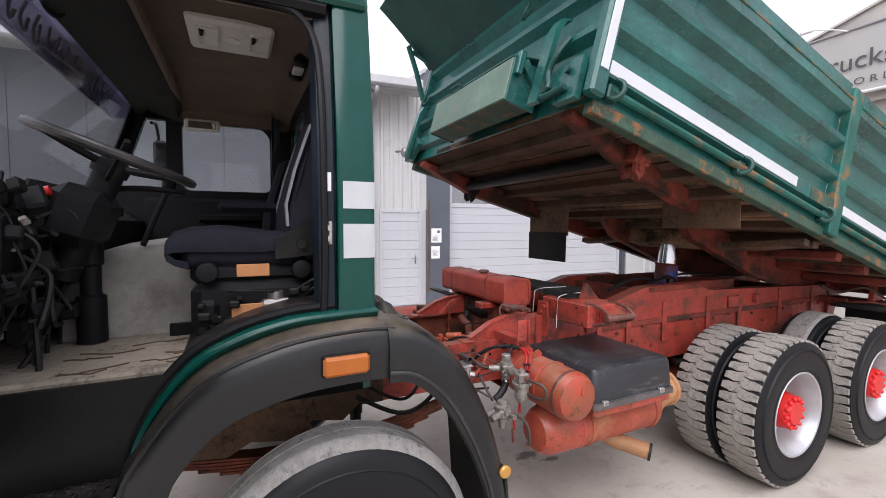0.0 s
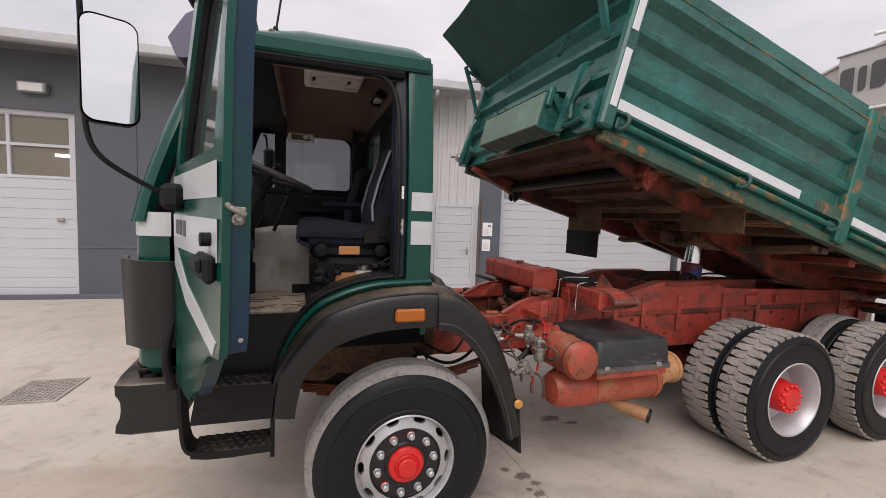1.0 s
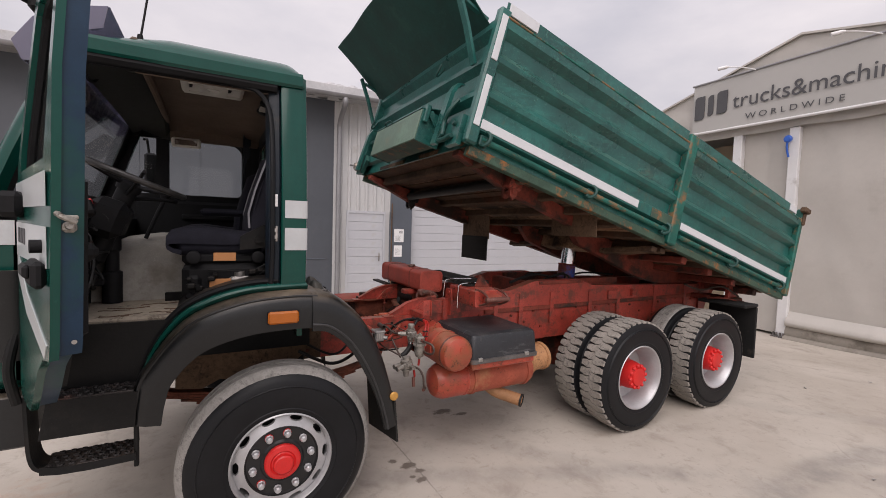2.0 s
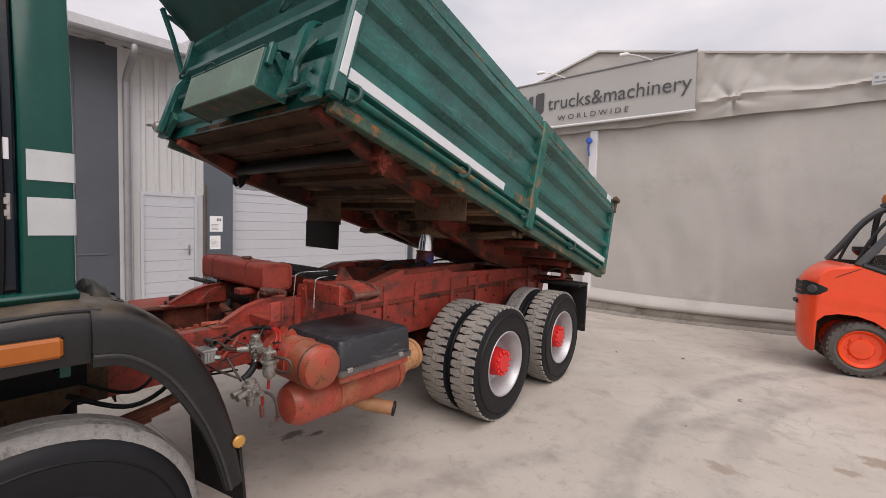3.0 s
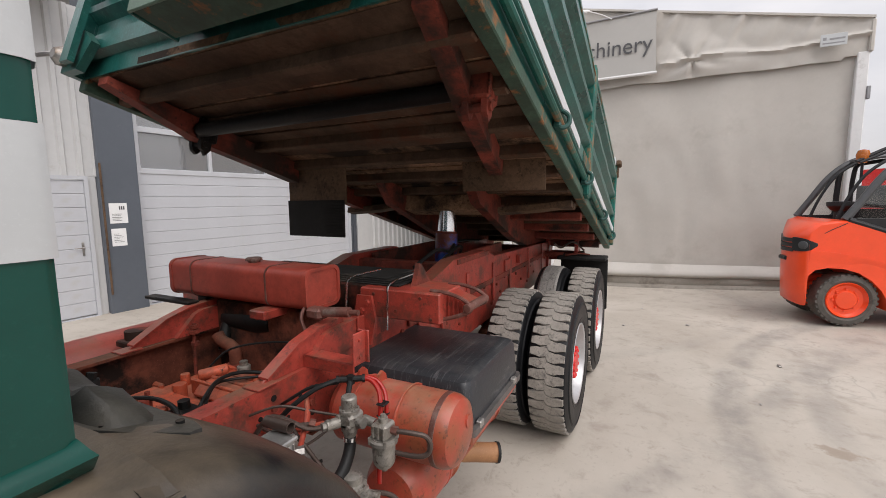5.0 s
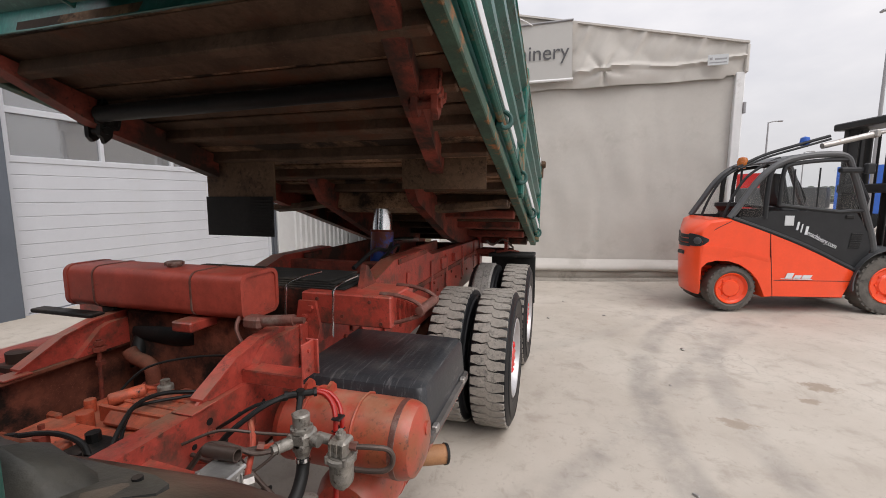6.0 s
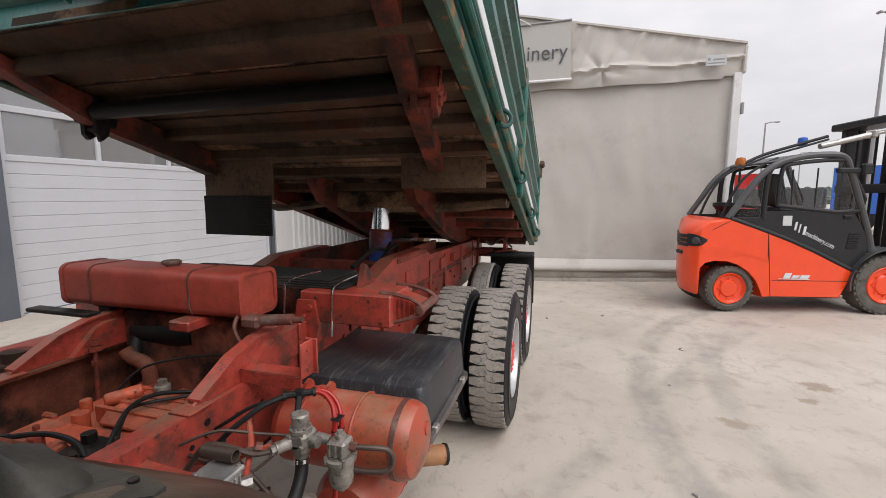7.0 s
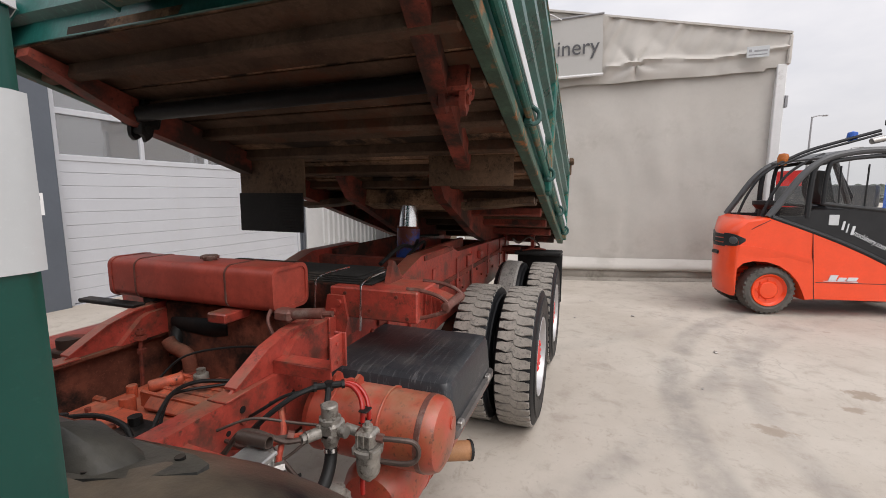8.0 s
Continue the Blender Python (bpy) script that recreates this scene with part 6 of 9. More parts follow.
for sgn in (-1, 1):
    spring(sgn, -0.8, 0.85, 0.66, 0.78, 6)
    spring(sgn, 3.1, 4.6, 0.78, 0.62, 7)
    part("spring_hanger", prism(B(), [(0.8, 0.77), (0.87, 0.77), (0.9, 0.86), (0.77, 0.86)], "y", sgn * 0.44 - 0.03, sgn * 0.44 + 0.03), M_RED_INNER, truck)
bm = B()
lathe(bm, (0.22, -0.5, 0.62), (0, 0, 1), [(0, 0), (0.03, 0), (0.03, 0.2), (0.038, 0.205), (0.038, 0.42), (0, 0.43)], 14)
part("shock_absorber", bm, M_BLACK, truck)
bm = B()
tube(bm, [(0.2, -0.6, 0.95), (0.4, -0.68, 0.86), (0.55, -0.7, 0.9), (0.72, -0.6, 1.0)], 0.012, 8)
tube(bm, [(0.25, -0.6, 1.0), (0.4, -0.64, 0.92), (0.5, -0.62, 0.92), (0.62, -0.5, 0.98)], 0.009, 8)
part("brake_hose", bm, M_HOSE, truck)
bm = B()
rbox(bm, -0.55, 0.1, -0.34, 0.34, 0.84, 1.02, 0.06)
part("engine_block", bm, M_MUDPLATE, truck)

R_T = 0.53


def tyre_profile(w, drive):
    """Half-open section of a lorry tyre: radius against the way across."""
    if drive:
        half = [(0.29, 0.02), (0.3, 0.005), (0.325, -0.002), (0.331, -0.006), (0.337, -0.003), (0.36, -0.006), (0.43, -0.008), (0.444, -0.006), (0.449, -0.011), (0.454, -0.005), (0.459, -0.01), (0.464, -0.003), (0.48, 0.0), (0.507, 0.012), (0.515, 0.03)]
    else:
        half = [(0.262, 0.02), (0.274, 0.004), (0.296, -0.003), (0.302, -0.007), (0.308, -0.003), (0.34, -0.008), (0.4, -0.009), (0.425, -0.006), (0.43, -0.01), (0.435, -0.004), (0.455, 0.002), (0.478, 0.014), (0.496, 0.032), (0.508, 0.05)]
    return half + [(r, w - y) for r, y in half[::-1]] + [half[0]]


def lug_mesh(w):
    """One pair of zigzag lugs of a drive-axle tread, at the top of the wheel, as flat-topped blocks."""
    bm = B()
    for side in (0, 1):
        shape = [(0.004, 0.0), (0.05, 0.0), (0.058, 0.04), (0.057, 0.075), (0.0695, 0.126), (0.0335, 0.144), (-0.0025, 0.126), (-0.0105, 0.075), (-0.001, 0.04)]
        pts = [(a - 0.03 + (0.034 if side else 0), (b if not side else w - b)) for a, b in shape]
        lo = [bm.verts.new((a * 0.99, b, 0.508)) for a, b in pts]
        hi = [bm.verts.new((a * 0.96 + 0.001, 0.004 + b * 0.985, R_T - a * a * 0.9 - (0.004 if abs(b - w / 2) > w * 0.42 else 0))) for a, b in pts]
        bm.faces.new(hi if not side else hi[::-1])
        for i in range(len(pts)):
            j = (i + 1) % len(pts)
            bm.faces.new((lo[i], lo[j], hi[j], hi[i]))
    for v in bm.verts:
        v.co.y = w / 2 + (v.co.y - w / 2) * 0.87
    bmesh.ops.recalc_face_normals(bm, faces=bm.faces)
    return bm


def make_tyre(drive, w=0.27):
    """Meshes of a tyre and its tread, axle along y from the outer face at y = 0."""
    bm = lathe(B(), (0, 0, 0), (0, 1, 0), tyre_profile(w, drive), 72)
    tyre = finish(bm, "tyre", M_RUBBER)
    bm = B()
    if drive:
        n = 44
        one = lug_mesh(w)
        tmp = bpy.data.meshes.new("lug")
        one.to_mesh(tmp)
        one.free()
        for i in range(n):
            k = len(bm.verts)
            bm.from_mesh(tmp)
            bm.verts.ensure_lookup_table()
            bmesh.ops.rotate(bm, verts=bm.verts[k:], cent=(0, 0, 0), matrix=Matrix.Rotation(2 * math.pi * i / n, 3, "Y"))
        bpy.data.meshes.remove(tmp)
    else:
        prof = [(0.488, 0.026), (R_T - 0.028, 0.033), (R_T - 0.015, 0.043), (R_T - 0.005, 0.056)]
        for g in (0.07, 0.135, 0.2):
            prof += [(R_T, g - 0.005), (R_T - 0.005, g - 0.003), (R_T - 0.005, g + 0.003), (R_T, g + 0.005)]
        prof += [(R_T - 0.005, w - 0.056), (R_T - 0.015, w - 0.043), (0.488, w - 0.026)]
        lathe(bm, (0, 0, 0), (0, 1, 0), prof, 96)
    return tyre, finish(bm, "tread", M_TREAD if drive else M_TREAD_WORN, 40)


TYRE_D, TREAD_D = make_tyre(True)
TYRE_F, TREAD_F = make_tyre(False)

# front rim: ten hand holes and a black disc with a red hub
bm = lathe(B(), (0, 0, 0), (0, 1, 0), [(0.256, 0.22), (0.256, 0.06), (0.264, 0.03), (0.27, 0.012), (0.278, 0.006), (0.278, 0.0), (0.272, -0.006), (0.266, 0.0), (0.262, 0.014), (0.256, 0.03)], 64)
def dish(r):
    """Depth of the sloping dish at a radius."""
    return 0.008 + (r - 0.2) * 0.44


NS = 120
grid = [[], [], [], []]
for i in range(NS):
    u = (i % 12 - 3) / 3
    h = 0.0165 * math.sqrt(max(0.0, 1 - u * u)) + 0.0004
    for k, r in enumerate((0.261, 0.2425 + h, 0.2425 - h, 0.2)):
        grid[k].append(bm.verts.new((r * math.cos(2 * math.pi * i / NS), dish(r), r * math.sin(2 * math.pi * i / NS))))
deep = [[bm.verts.new((v.co.x, v.co.y + 0.02, v.co.z)) for v in ring] for ring in grid]
for k in range(3):
    for i in range(NS):
        j = (i + 1) % NS
        if k == 1 and i % 12 < 6:
            for g in (1, 2):
                bm.faces.new((grid[g][i], grid[g][j], deep[g][j], deep[g][i]))
        else:
            bm.faces.new((grid[k][i], grid[k][j], grid[k + 1][j], grid[k + 1][i]))
bmesh.ops.delete(bm, geom=[v for v in bm.verts if not v.link_faces], context="VERTS")
RIM_F = finish(bm, "rim", M_RIM)
DISC_F = finish(lathe(B(), (0, 0, 0), (0, -1, 0), [(0.223, -0.03), (0.221, -0.008), (0.212, 0.0), (0.195, 0.002), (0.19, -0.006), (0.12, -0.006), (0.11, 0.004), (0.09, 0.004), (0.09, -0.05)], 48), "hub_disc", M_HUB_BLACK)
HUB_F = finish(lathe(B(), (0, 0, 0), (0, -1, 0), [(0.1, -0.03), (0.099, 0.014), (0.092, 0.024), (0.07, 0.03), (0.062, 0.024), (0.056, 0.028), (0.052, 0.05), (0.045, 0.056), (0, 0.058)], 32), "hub", M_HUB)
bm = lathe(B(), (0, 0, 0), (0, -1, 0), [(0.022, 0), (0.022, 0.008), (0.019, 0.01), (0.018, 0.03), (0.012, 0.038), (0, 0.04)], 8)
NUT_F = finish(bm, "wheel_nut", M_RIM, 25)
NUTSEAT_F = finish(lathe(B(), (0, 0, 0), (0, -1, 0), [(0.023, -0.004), (0.023, 0.003), (0, 0.004)], 14), "nut_seat", M_HUB)
BACK = finish(lathe(B(), (0, 0.1, 0), (0, 1, 0), [(0, 0), (0.26, 0), (0.26, 0.12), (0, 0.12)], 32), "brake_drum", M_HUB_BLACK)

# rear rim: deep outer barrel
RIM_R = finish(lathe(B(), (0, 0, 0), (0, 1, 0), [(0.3, 0.006), (0.303, 0.0), (0.298, -0.005), (0.288, 0.0), (0.278, 0.02), (0.268, 0.05), (0.25, 0.1), (0.245, 0.19), (0.15, 0.2), (0.13, 0.2), (0.13, 0.22), (0.262, 0.22), (0.285, 0.24), (0.3, 0.26)], 64), "rim", M_RIM)
HUB_R = finish(lathe(B(), (0, 0, 0), (0, -1, 0), [(0.15, -0.2), (0.135, -0.19), (0.132, -0.1), (0.125, -0.07), (0.12, -0.04), (0.085, -0.03), (0.08, -0.015), (0.03, -0.012), (0, -0.012)], 40), "hub", M_HUB)
NUT_R = finish(lathe(B(), (0, 0, 0), (0, -1, 0), [(0.017, 0), (0.017, 0.014), (0.01, 0.022), (0, 0.023)], 8), "hub_bolt", M_HUB, 25)


def mount(name, me, parent, m=Matrix.Identity(4), label=""):
    ob = share(name, me, parent, m)
    if label:
        tagged(ob, label)
    return ob


def front_wheel(sgn):
    m = pose(0.008, sgn * 1.25, 0.515) @ (Matrix.Identity(4) if sgn < 0 else pose(0, 0, 0, 0, 0, 180))
    w = mount("front_wheel", RIM_F, truck, m @ pose(0, 0, 0, 0, 9, 0), "silver front wheel with red hub")
    mount("tyre", TYRE_F, w)
    mount("tread", TREAD_F, w, label="dusty grey worn tread")
    mount("hub_disc", DISC_F, w, pose(0, 0.015, 0))
    mount("hub", HUB_F, w, pose(0, 0.01, 0), "bright red hub cap")
    mount("brake_drum", BACK, w)
    for i in range(10):
        a = 2 * math.pi * (i + 0.5) / 10
        if i in (2, 3, 6):
            mount("nut_seat", NUTSEAT_F, w, pose(0.158 * math.cos(a), 0.016, 0.158 * math.sin(a)))
        mount("wheel_nut", NUT_F, w, pose(0.158 * math.cos(a), 0.016, 0.158 * math.sin(a)))


def rear_wheel(x, sgn):
    flip = Matrix.Identity(4) if sgn < 0 else pose(0, 0, 0, 0, 0, 180)
    spin = pose(0, 0, 0, 0, 17 * x, 0)
    w = mount("rear_wheel", RIM_R, truck, pose(x, sgn * 1.195, 0.515) @ flip @ spin, "silver dual rear wheel with red hub")
    mount("tyre", TYRE_D, w)
    mount("tread", TREAD_D, w, label="dusty grey lugged tread")
    mount("tyre", TYRE_D, w, pose(0, 0.325, 0))
    mount("tread", TREAD_F if x > 4 else TREAD_D, w, pose(0, 0.325, 0, 0, 4, 0), label="dusty grey tread")
    mount("hub", HUB_R, w, label="bright red hub")
    mount("brake_drum", BACK, w, pose(0, 0.22, 0))
    for i in range(12):
        a = 2 * math.pi * i / 12
        mount("hub_bolt", NUT_R, w, pose(0.105 * math.cos(a), 0.035, 0.105 * math.sin(a)))


pair(front_wheel)
for x in (3.19, 4.48):
    for sgn in (-1, 1):
        rear_wheel(x, sgn)
for sgn in (-1, 1):
    bm = B()
    y0, y1 = sorted((sgn * 1.2, sgn * 0.66))
    rbox(bm, 5.2, 5.23, y0, y1, 0.45, 1.05, 0.008)
    rbox(bm, 4.95, 5.24, y0, y1, 1.05, 1.09, 0.01)
    part("rear_mudguard", bm, M_MUD, truck)
bm = B()
rbox(bm, 5.1, 5.16, -0.7, 0.7, 1.06, 1.12, 0.008)
tube(bm, [(5.0, -0.75, 1.1), (5.05, -0.9, 1.12), (5.15, -1.0, 1.1)], 0.01, 6)
part("mudguard_stay", bm, M_RED_DIRTY, truck)


# -- tipping bed, raised: built flat (s along, y across, h up) and tilted --
MBED = pose(1.252, 0.025, 2.457, 0, 15.5, 0)


def bedpart(name, bm, material, parent, label="", sharp=32):
    return part(name, bm, material, parent, label, MBED, sharp)


bm = B()
rbox(bm, 0.0, 4.85, -1.16, 1.2, 0.0, 0.05, 0.006)
bed = bedpart("tipping_bed", bm, M_UNDER, truck, "raised green ribbed steel tipping bed with rusty underside")

RIBS = [(0.0, 0.0), (0.1, 0.0), (0.115, 0.045), (0.205, 0.045), (0.235, -0.012), (0.33, -0.012), (0.37, 0.042), (0.405, 0.047), (0.465, -0.012), (0.59, -0.012), (0.635, 0.042), (0.67, 0.047), (0.735, -0.012), (0.84, -0.012), (0.89, 0.05), (0.955, 0.05), (0.975, 0.02), (0.975, 0.0)]


def ribbed(s0, s1, y, sgn):
    """A side panel rolled with long ribs that stand out."""
    bm = B()
    rnd = random.Random(int(s0 * 10) + 5)
    n = 26
    rows = []
    for i in range(n + 1):
        s = s0 + (s1 - s0) * i / n
        rows.append([(s, y + sgn * (d + 0.004 * noise.noise((s * 3, h * 6, sgn))), h) for h, d in RIBS])
    return slab(bm, rows, (0, -sgn * 0.012, 0))


for sgn, y in ((-1, -1.165), (1, 1.205)):
    for s0, s1 in ((0.0, 2.32), (2.46, 4.8)):
        bedpart("side_panel", ribbed(s0, s1, y, sgn), M_BED, bed, sharp=28)
    bm = B()
    yo = y + sgn * 0.05
    a, b = sorted((y - sgn * 0.02, yo + sgn * 0.004))
    rbox(bm, 2.33, 2.46, a, b, -0.05, 1.07, 0.012)
    rbox(bm, 4.8, 4.87, a, b, -0.02, 1.1, 0.012)
    bedpart("side_post", bm, M_BED_WORN, bed)
    bm = B()
    rbox(bm, -0.07, 0.03, a, b, 0.0, 1.02, 0.015)
    bedpart("corner_post", bm, M_BED, bed)
    # thin sheet boards that raise the sides
    bm = B()
    for s0, s1 in ((-0.02, 2.3), (2.46, 4.66)):
        rows = [[(s0 + (s1 - s0) * i / 12, y + sgn * (0.035 + 0.004 * noise.noise((i * 0.7, s0, 2))), h) for i in range(13)] for h in (0.965, 1.075)]
        slab(bm, rows, (0, -sgn * 0.006, 0))
    bedpart("raising_board", bm, M_BED, bed)
    bm = B()
    rbox(bm, 0.0, 2.32, *sorted((y + sgn * 0.03, y + sgn * 0.056)), 0.955, 0.972, 0.004)
    rbox(bm, 2.47, 4.78, *sorted((y + sgn * 0.03, y + sgn * 0.056)), 0.95, 0.975, 0.004)
    bedpart("top_rail_edge", bm, M_BED_WORN, bed)
    # green bar along the lower edge with its clamps
    bm = B()
    yb = y + sgn * 0.03
    tube(bm, [(0.06, yb, 0.06), (2.3, yb, 0.06)], 0.022, 10, smooth=False)
    tube(bm, [(2.5, yb, 0.06), (4.7, yb, 0.06)], 0.022, 10, smooth=False)
    bedpart("lower_bar", bm, M_BED_WORN, bed)
    for s in (0.08, 1.2, 2.25, 3.5, 4.62):
        bm = B()
        tube(bm, [(s, yb, 0.13), (s + 0.02, yb + sgn * 0.045, 0.1), (s + 0.02, yb + sgn * 0.05, 0.05), (s, yb + sgn * 0.02, 0.02), (s - 0.02, yb - sgn * 0.02, 0.04)], 0.014, 8)
        rbox(bm, s - 0.035, s + 0.035, *sorted((yb - sgn * 0.03, yb + sgn * 0.015)), 0.015, 0.095, 0.008)
        bedpart("side_clamp", bm, M_BED_DARK, bed)
    bm = B()
    rbox(bm, 0.0, 4.85, *sorted((y - sgn * 0.06, y + sgn * 0.012)), -0.07, 0.0, 0.006)
    bedpart("edge_rail", bm, M_BED_RUST, bed, "rusty lower edge rail")
bm = B()
rbox(bm, 2.0, 2.32, -1.216, -1.21, 0.11, 0.2, 0.002)
bedpart("bare_patch", bm, M_BED_RUST, bed, "bare rusty patch where the strip has come off")

# white reflective strips
for s0, s1 in ((0.0, 1.8), (2.47, 4.74)):
    bedpart("reflective_strip", rbox(B(), s0, s1, -1.217, -1.2095, 0.128, 0.196, 0.002), M_WHITE, bed, "white reflective strip")
for h0, h1 in ((0.13, 0.5), (0.62, 0.96)):
    bedpart("reflective_strip", rbox(B(), -0.05, 0.0, -1.227, -1.218, h0, h1, 0.002), M_WHITE, bed, "white reflective strip")
for s0, s1 in ((0.0, 0.28), (4.5, 4.66)):
    bedpart("reflective_strip", rbox(B(), s0, s1, -1.214, -1.2, 0.99, 1.07, 0.002), M_WHITE, bed, "white reflective strip")
bm = B()
rbox(bm, 4.76, 4.9, -1.27, -1.2, 1.05, 1.12, 0.015)
rbox(bm, 4.82, 4.88, -1.24, -1.18, 0.9, 1.08, 0.012)
bedpart("tailgate_catch", bm, M_MUDPLATE, bed)

# headboard with its ribs
bm = B()
rows = []
for i in range(25):
    y = -1.15 + 2.34 * i / 24
    rows.append([(-d - 0.004 * noise.noise((y * 3, h * 5, 8)), y, h) for h, d in RIBS])
slab(bm, rows, (0.012, 0, 0))
bedpart("headboard", bm, M_BED, bed, sharp=28)
bedpart("tailgate", slab(B(), [[(4.83 + d, y, h) for h, d in RIBS] for y in (-1.15, 1.19)], (-0.012, 0, 0)), M_BED, bed)
bm = B()
for y in (-0.86, 1.05):
    line = [(-0.06, 0.52), (-0.1, 0.5), (-0.13, 0.42), (-0.14, 0.2), (-0.15, 0.0)]
    slab(bm, [[(s, yy, h) for s, h in line] for yy in (y - 0.04, y + 0.04)], (0.03, 0, 0))
bedpart("headboard_bracket", bm, M_BED, bed)
bm = B()
prism(bm, [(-1.14, -0.02), (-0.98, -0.02), (-0.88, 0.12), (-0.98, 0.2), (-1.14, 0.2)], "x", -0.1, -0.06)
prism(bm, [(1.19, -0.02), (1.03, -0.02), (0.93, 0.12), (1.03, 0.2), (1.19, 0.2)], "x", -0.1, -0.06)
bedpart("corner_gusset", bm, M_BED, bed)
bm = B()
tube(bm, [(-0.1, -1.0, 0.34), (-0.14, -0.98, 0.24), (-0.13, -0.93, 0.16), (-0.14, -0.97, 0.06), (-0.12, -0.88, 0.04)], 0.016, 8)
tube(bm, [(-0.12, -0.85, 0.05), (-0.13, -0.95, 0.02), (-0.12, -1.08, 0.04)], 0.018, 8)
cyl(bm, (-0.1, -1.06, 0.14), (-0.125, -1.06, 0.14), 0.02, seg=10)
bedpart("latch_handle", bm, M_BED_DARK, bed)
bm = B()
tube(bm, [(-0.1, 1.1, 0.06), (-0.14, 1.25, 0.08), (-0.14, 1.4, 0.1)], 0.014, 8)
lathe(bm, (-0.1, 1.16, 0.06), (-1, 0, 0), [(0, 0), (0.05, 0), (0.055, 0.03), (0.03, 0.06), (0, 0.06)], 12)
bedpart("latch_handle", bm, M_STEEL, bed)
for y, h in ((-0.45, 0.72), (1.08, 0.55)):
    bedpart("rope_hook", tube(B(), [(-0.05, y, h + 0.08), (-0.08, y, h), (-0.11, y - 0.02, h - 0.03), (-0.12, y - 0.05, h), (-0.11, y - 0.06, h + 0.06)], 0.008, 7), M_BED_DARK, bed)
# tool tray in front of the headboard
bm = B()
rbox(bm, -0.25, -0.07, -0.73, 0.24, 0.015, 0.03, 0.004)
tray2 = bedpart("tool_tray", bm, M_BED_RUST, bed, "green tool tray with rusty underside")
bm = B()
rbox(bm, -0.262, -0.248, -0.75, 0.26, 0.01, 0.26, 0.005)
bedpart("tray_front", bm, mat("tray_faded_green", (0.11, 0.18, 0.13), 0.5, var=0.3, scale=3, dirt=(0.14, 0.15, 0.10), dirt_amt=0.4, bump=0.1), tray2)
bm = B()
rbox(bm, -0.25, -0.05, -0.75, -0.735, 0.01, 0.27, 0.004)
rbox(bm, -0.25, -0.05, 0.245, 0.26, 0.01, 0.27, 0.004)
bedpart("tray_side", bm, M_BED, tray2)
bm = B()
slab(bm, [[(-0.265, -0.75, 0.262), (-0.265, 0.26, 0.262)], [(-0.05, -0.75, 0.33), (-0.05, 0.26, 0.33)]], (0, 0, 0.006))
bedpart("tray_lid", bm, M_BED, tray2)
bedpart("lid_handle", tube(B(), [(-0.262, 0.0, 0.262), (-0.285, -0.01, 0.275), (-0.285, -0.13, 0.28), (-0.262, -0.14, 0.262)], 0.006, 6), M_BED_DARK, tray2)
bm = B()
prism(bm, [(-0.22, 0.24), (-0.18, 0.27), (-0.03, 0.12), (-0.06, 0.09)], "y", -0.78, -0.758)
rbox(bm, -0.24, -0.2, -0.79, -0.75, 0.16, 0.3, 0.006)
bedpart("tray_brace", bm, M_BED, tray2)

# cab guard plate leaning forward over the cab
bm = B()
rows = []
for i in range(15):
    y = -1.06 + 2.3 * i / 14
    rows.append([(-0.04 - 0.66 * t + 0.01 * noise.noise((y * 2, t * 3, 3)), y, 0.93 + 0.36 * t + 0.02 * math.sin(t * 3) + 0.012 * noise.noise((y * 2.5, t * 4, 5))) for t in (0, 0.15, 0.3, 0.45, 0.6, 0.75, 0.9, 1.0)])
slab(bm, rows, (0, 0, 0.008))
bedpart("cab_guard", bm, M_BED_DARK, bed, "dark green dented cab guard plate", sharp=50)
bm = B()
for y in (-1.02, 1.2):
    slab(bm, [[(-0.08, y + e, 0.62), (-0.22, y + e, 0.86), (-0.36, y + e, 1.06)] for e in (-0.03, 0.03)], (0.02, 0, 0.012))
    slab(bm, [[(-0.06, y + e, 0.98), (-0.3, y + e, 1.02)] for e in (-0.02, 0.02)], (0, 0, 0.02))
bedpart("guard_stay", bm, M_BED, bed)

# underside: long beams, cross members, hooks, plates
for y in (-0.96, 0.97):
    bm = B()
    if y < 0:
        prism(bm, [(0.0, -0.015), (0.0, -0.05), (0.6, -0.125), (1.5, -0.14), (1.5, -0.015)], "y", -0.045, 0.045)
        for v in bm.verts:
            v.co.y += -0.985 + 0.165 * v.co.x
    else:
        prism(bm, [(0.0, -0.02), (0.0, -0.06), (0.6, -0.17), (4.6, -0.17), (4.85, -0.08), (4.85, -0.02)], "y", y - 0.045, y + 0.045)
    bedpart("long_beam", bm, M_RED_DIRTY, bed)
    bm = B()
    rbox(bm, 0.5, 0.63, y - 0.075, y + 0.09, -0.18, -0.04, 0.01)
    prism(bm, [(0.52, -0.17), (0.6, -0.17), (0.6, -0.23), (0.585, -0.255), (0.57, -0.275), (0.555, -0.25), (0.535, -0.24)], "y", y - 0.062, y - 0.034)
    prism(bm, [(0.52, -0.17), (0.6, -0.17), (0.595, -0.235), (0.57, -0.26), (0.54, -0.24)], "y", y + 0.03, y + 0.06)
    cyl(bm, (0.56, y - 0.075, -0.205), (0.56, y + 0.075, -0.205), 0.02, seg=12)
    for k in range(3):
        rbox(bm, 0.495 + k * 0.045, 0.52 + k * 0.045, y - 0.08, y - 0.073, -0.17, -0.08, 0.003)
    bmesh.ops.translate(bm, verts=bm.verts, vec=(0.012, 0, 0.066 if y < 0 else 0.03))
    bedpart("bearing_clevis", bm, M_RED_DIRTY if y < 0 else M_BLACK, bed)
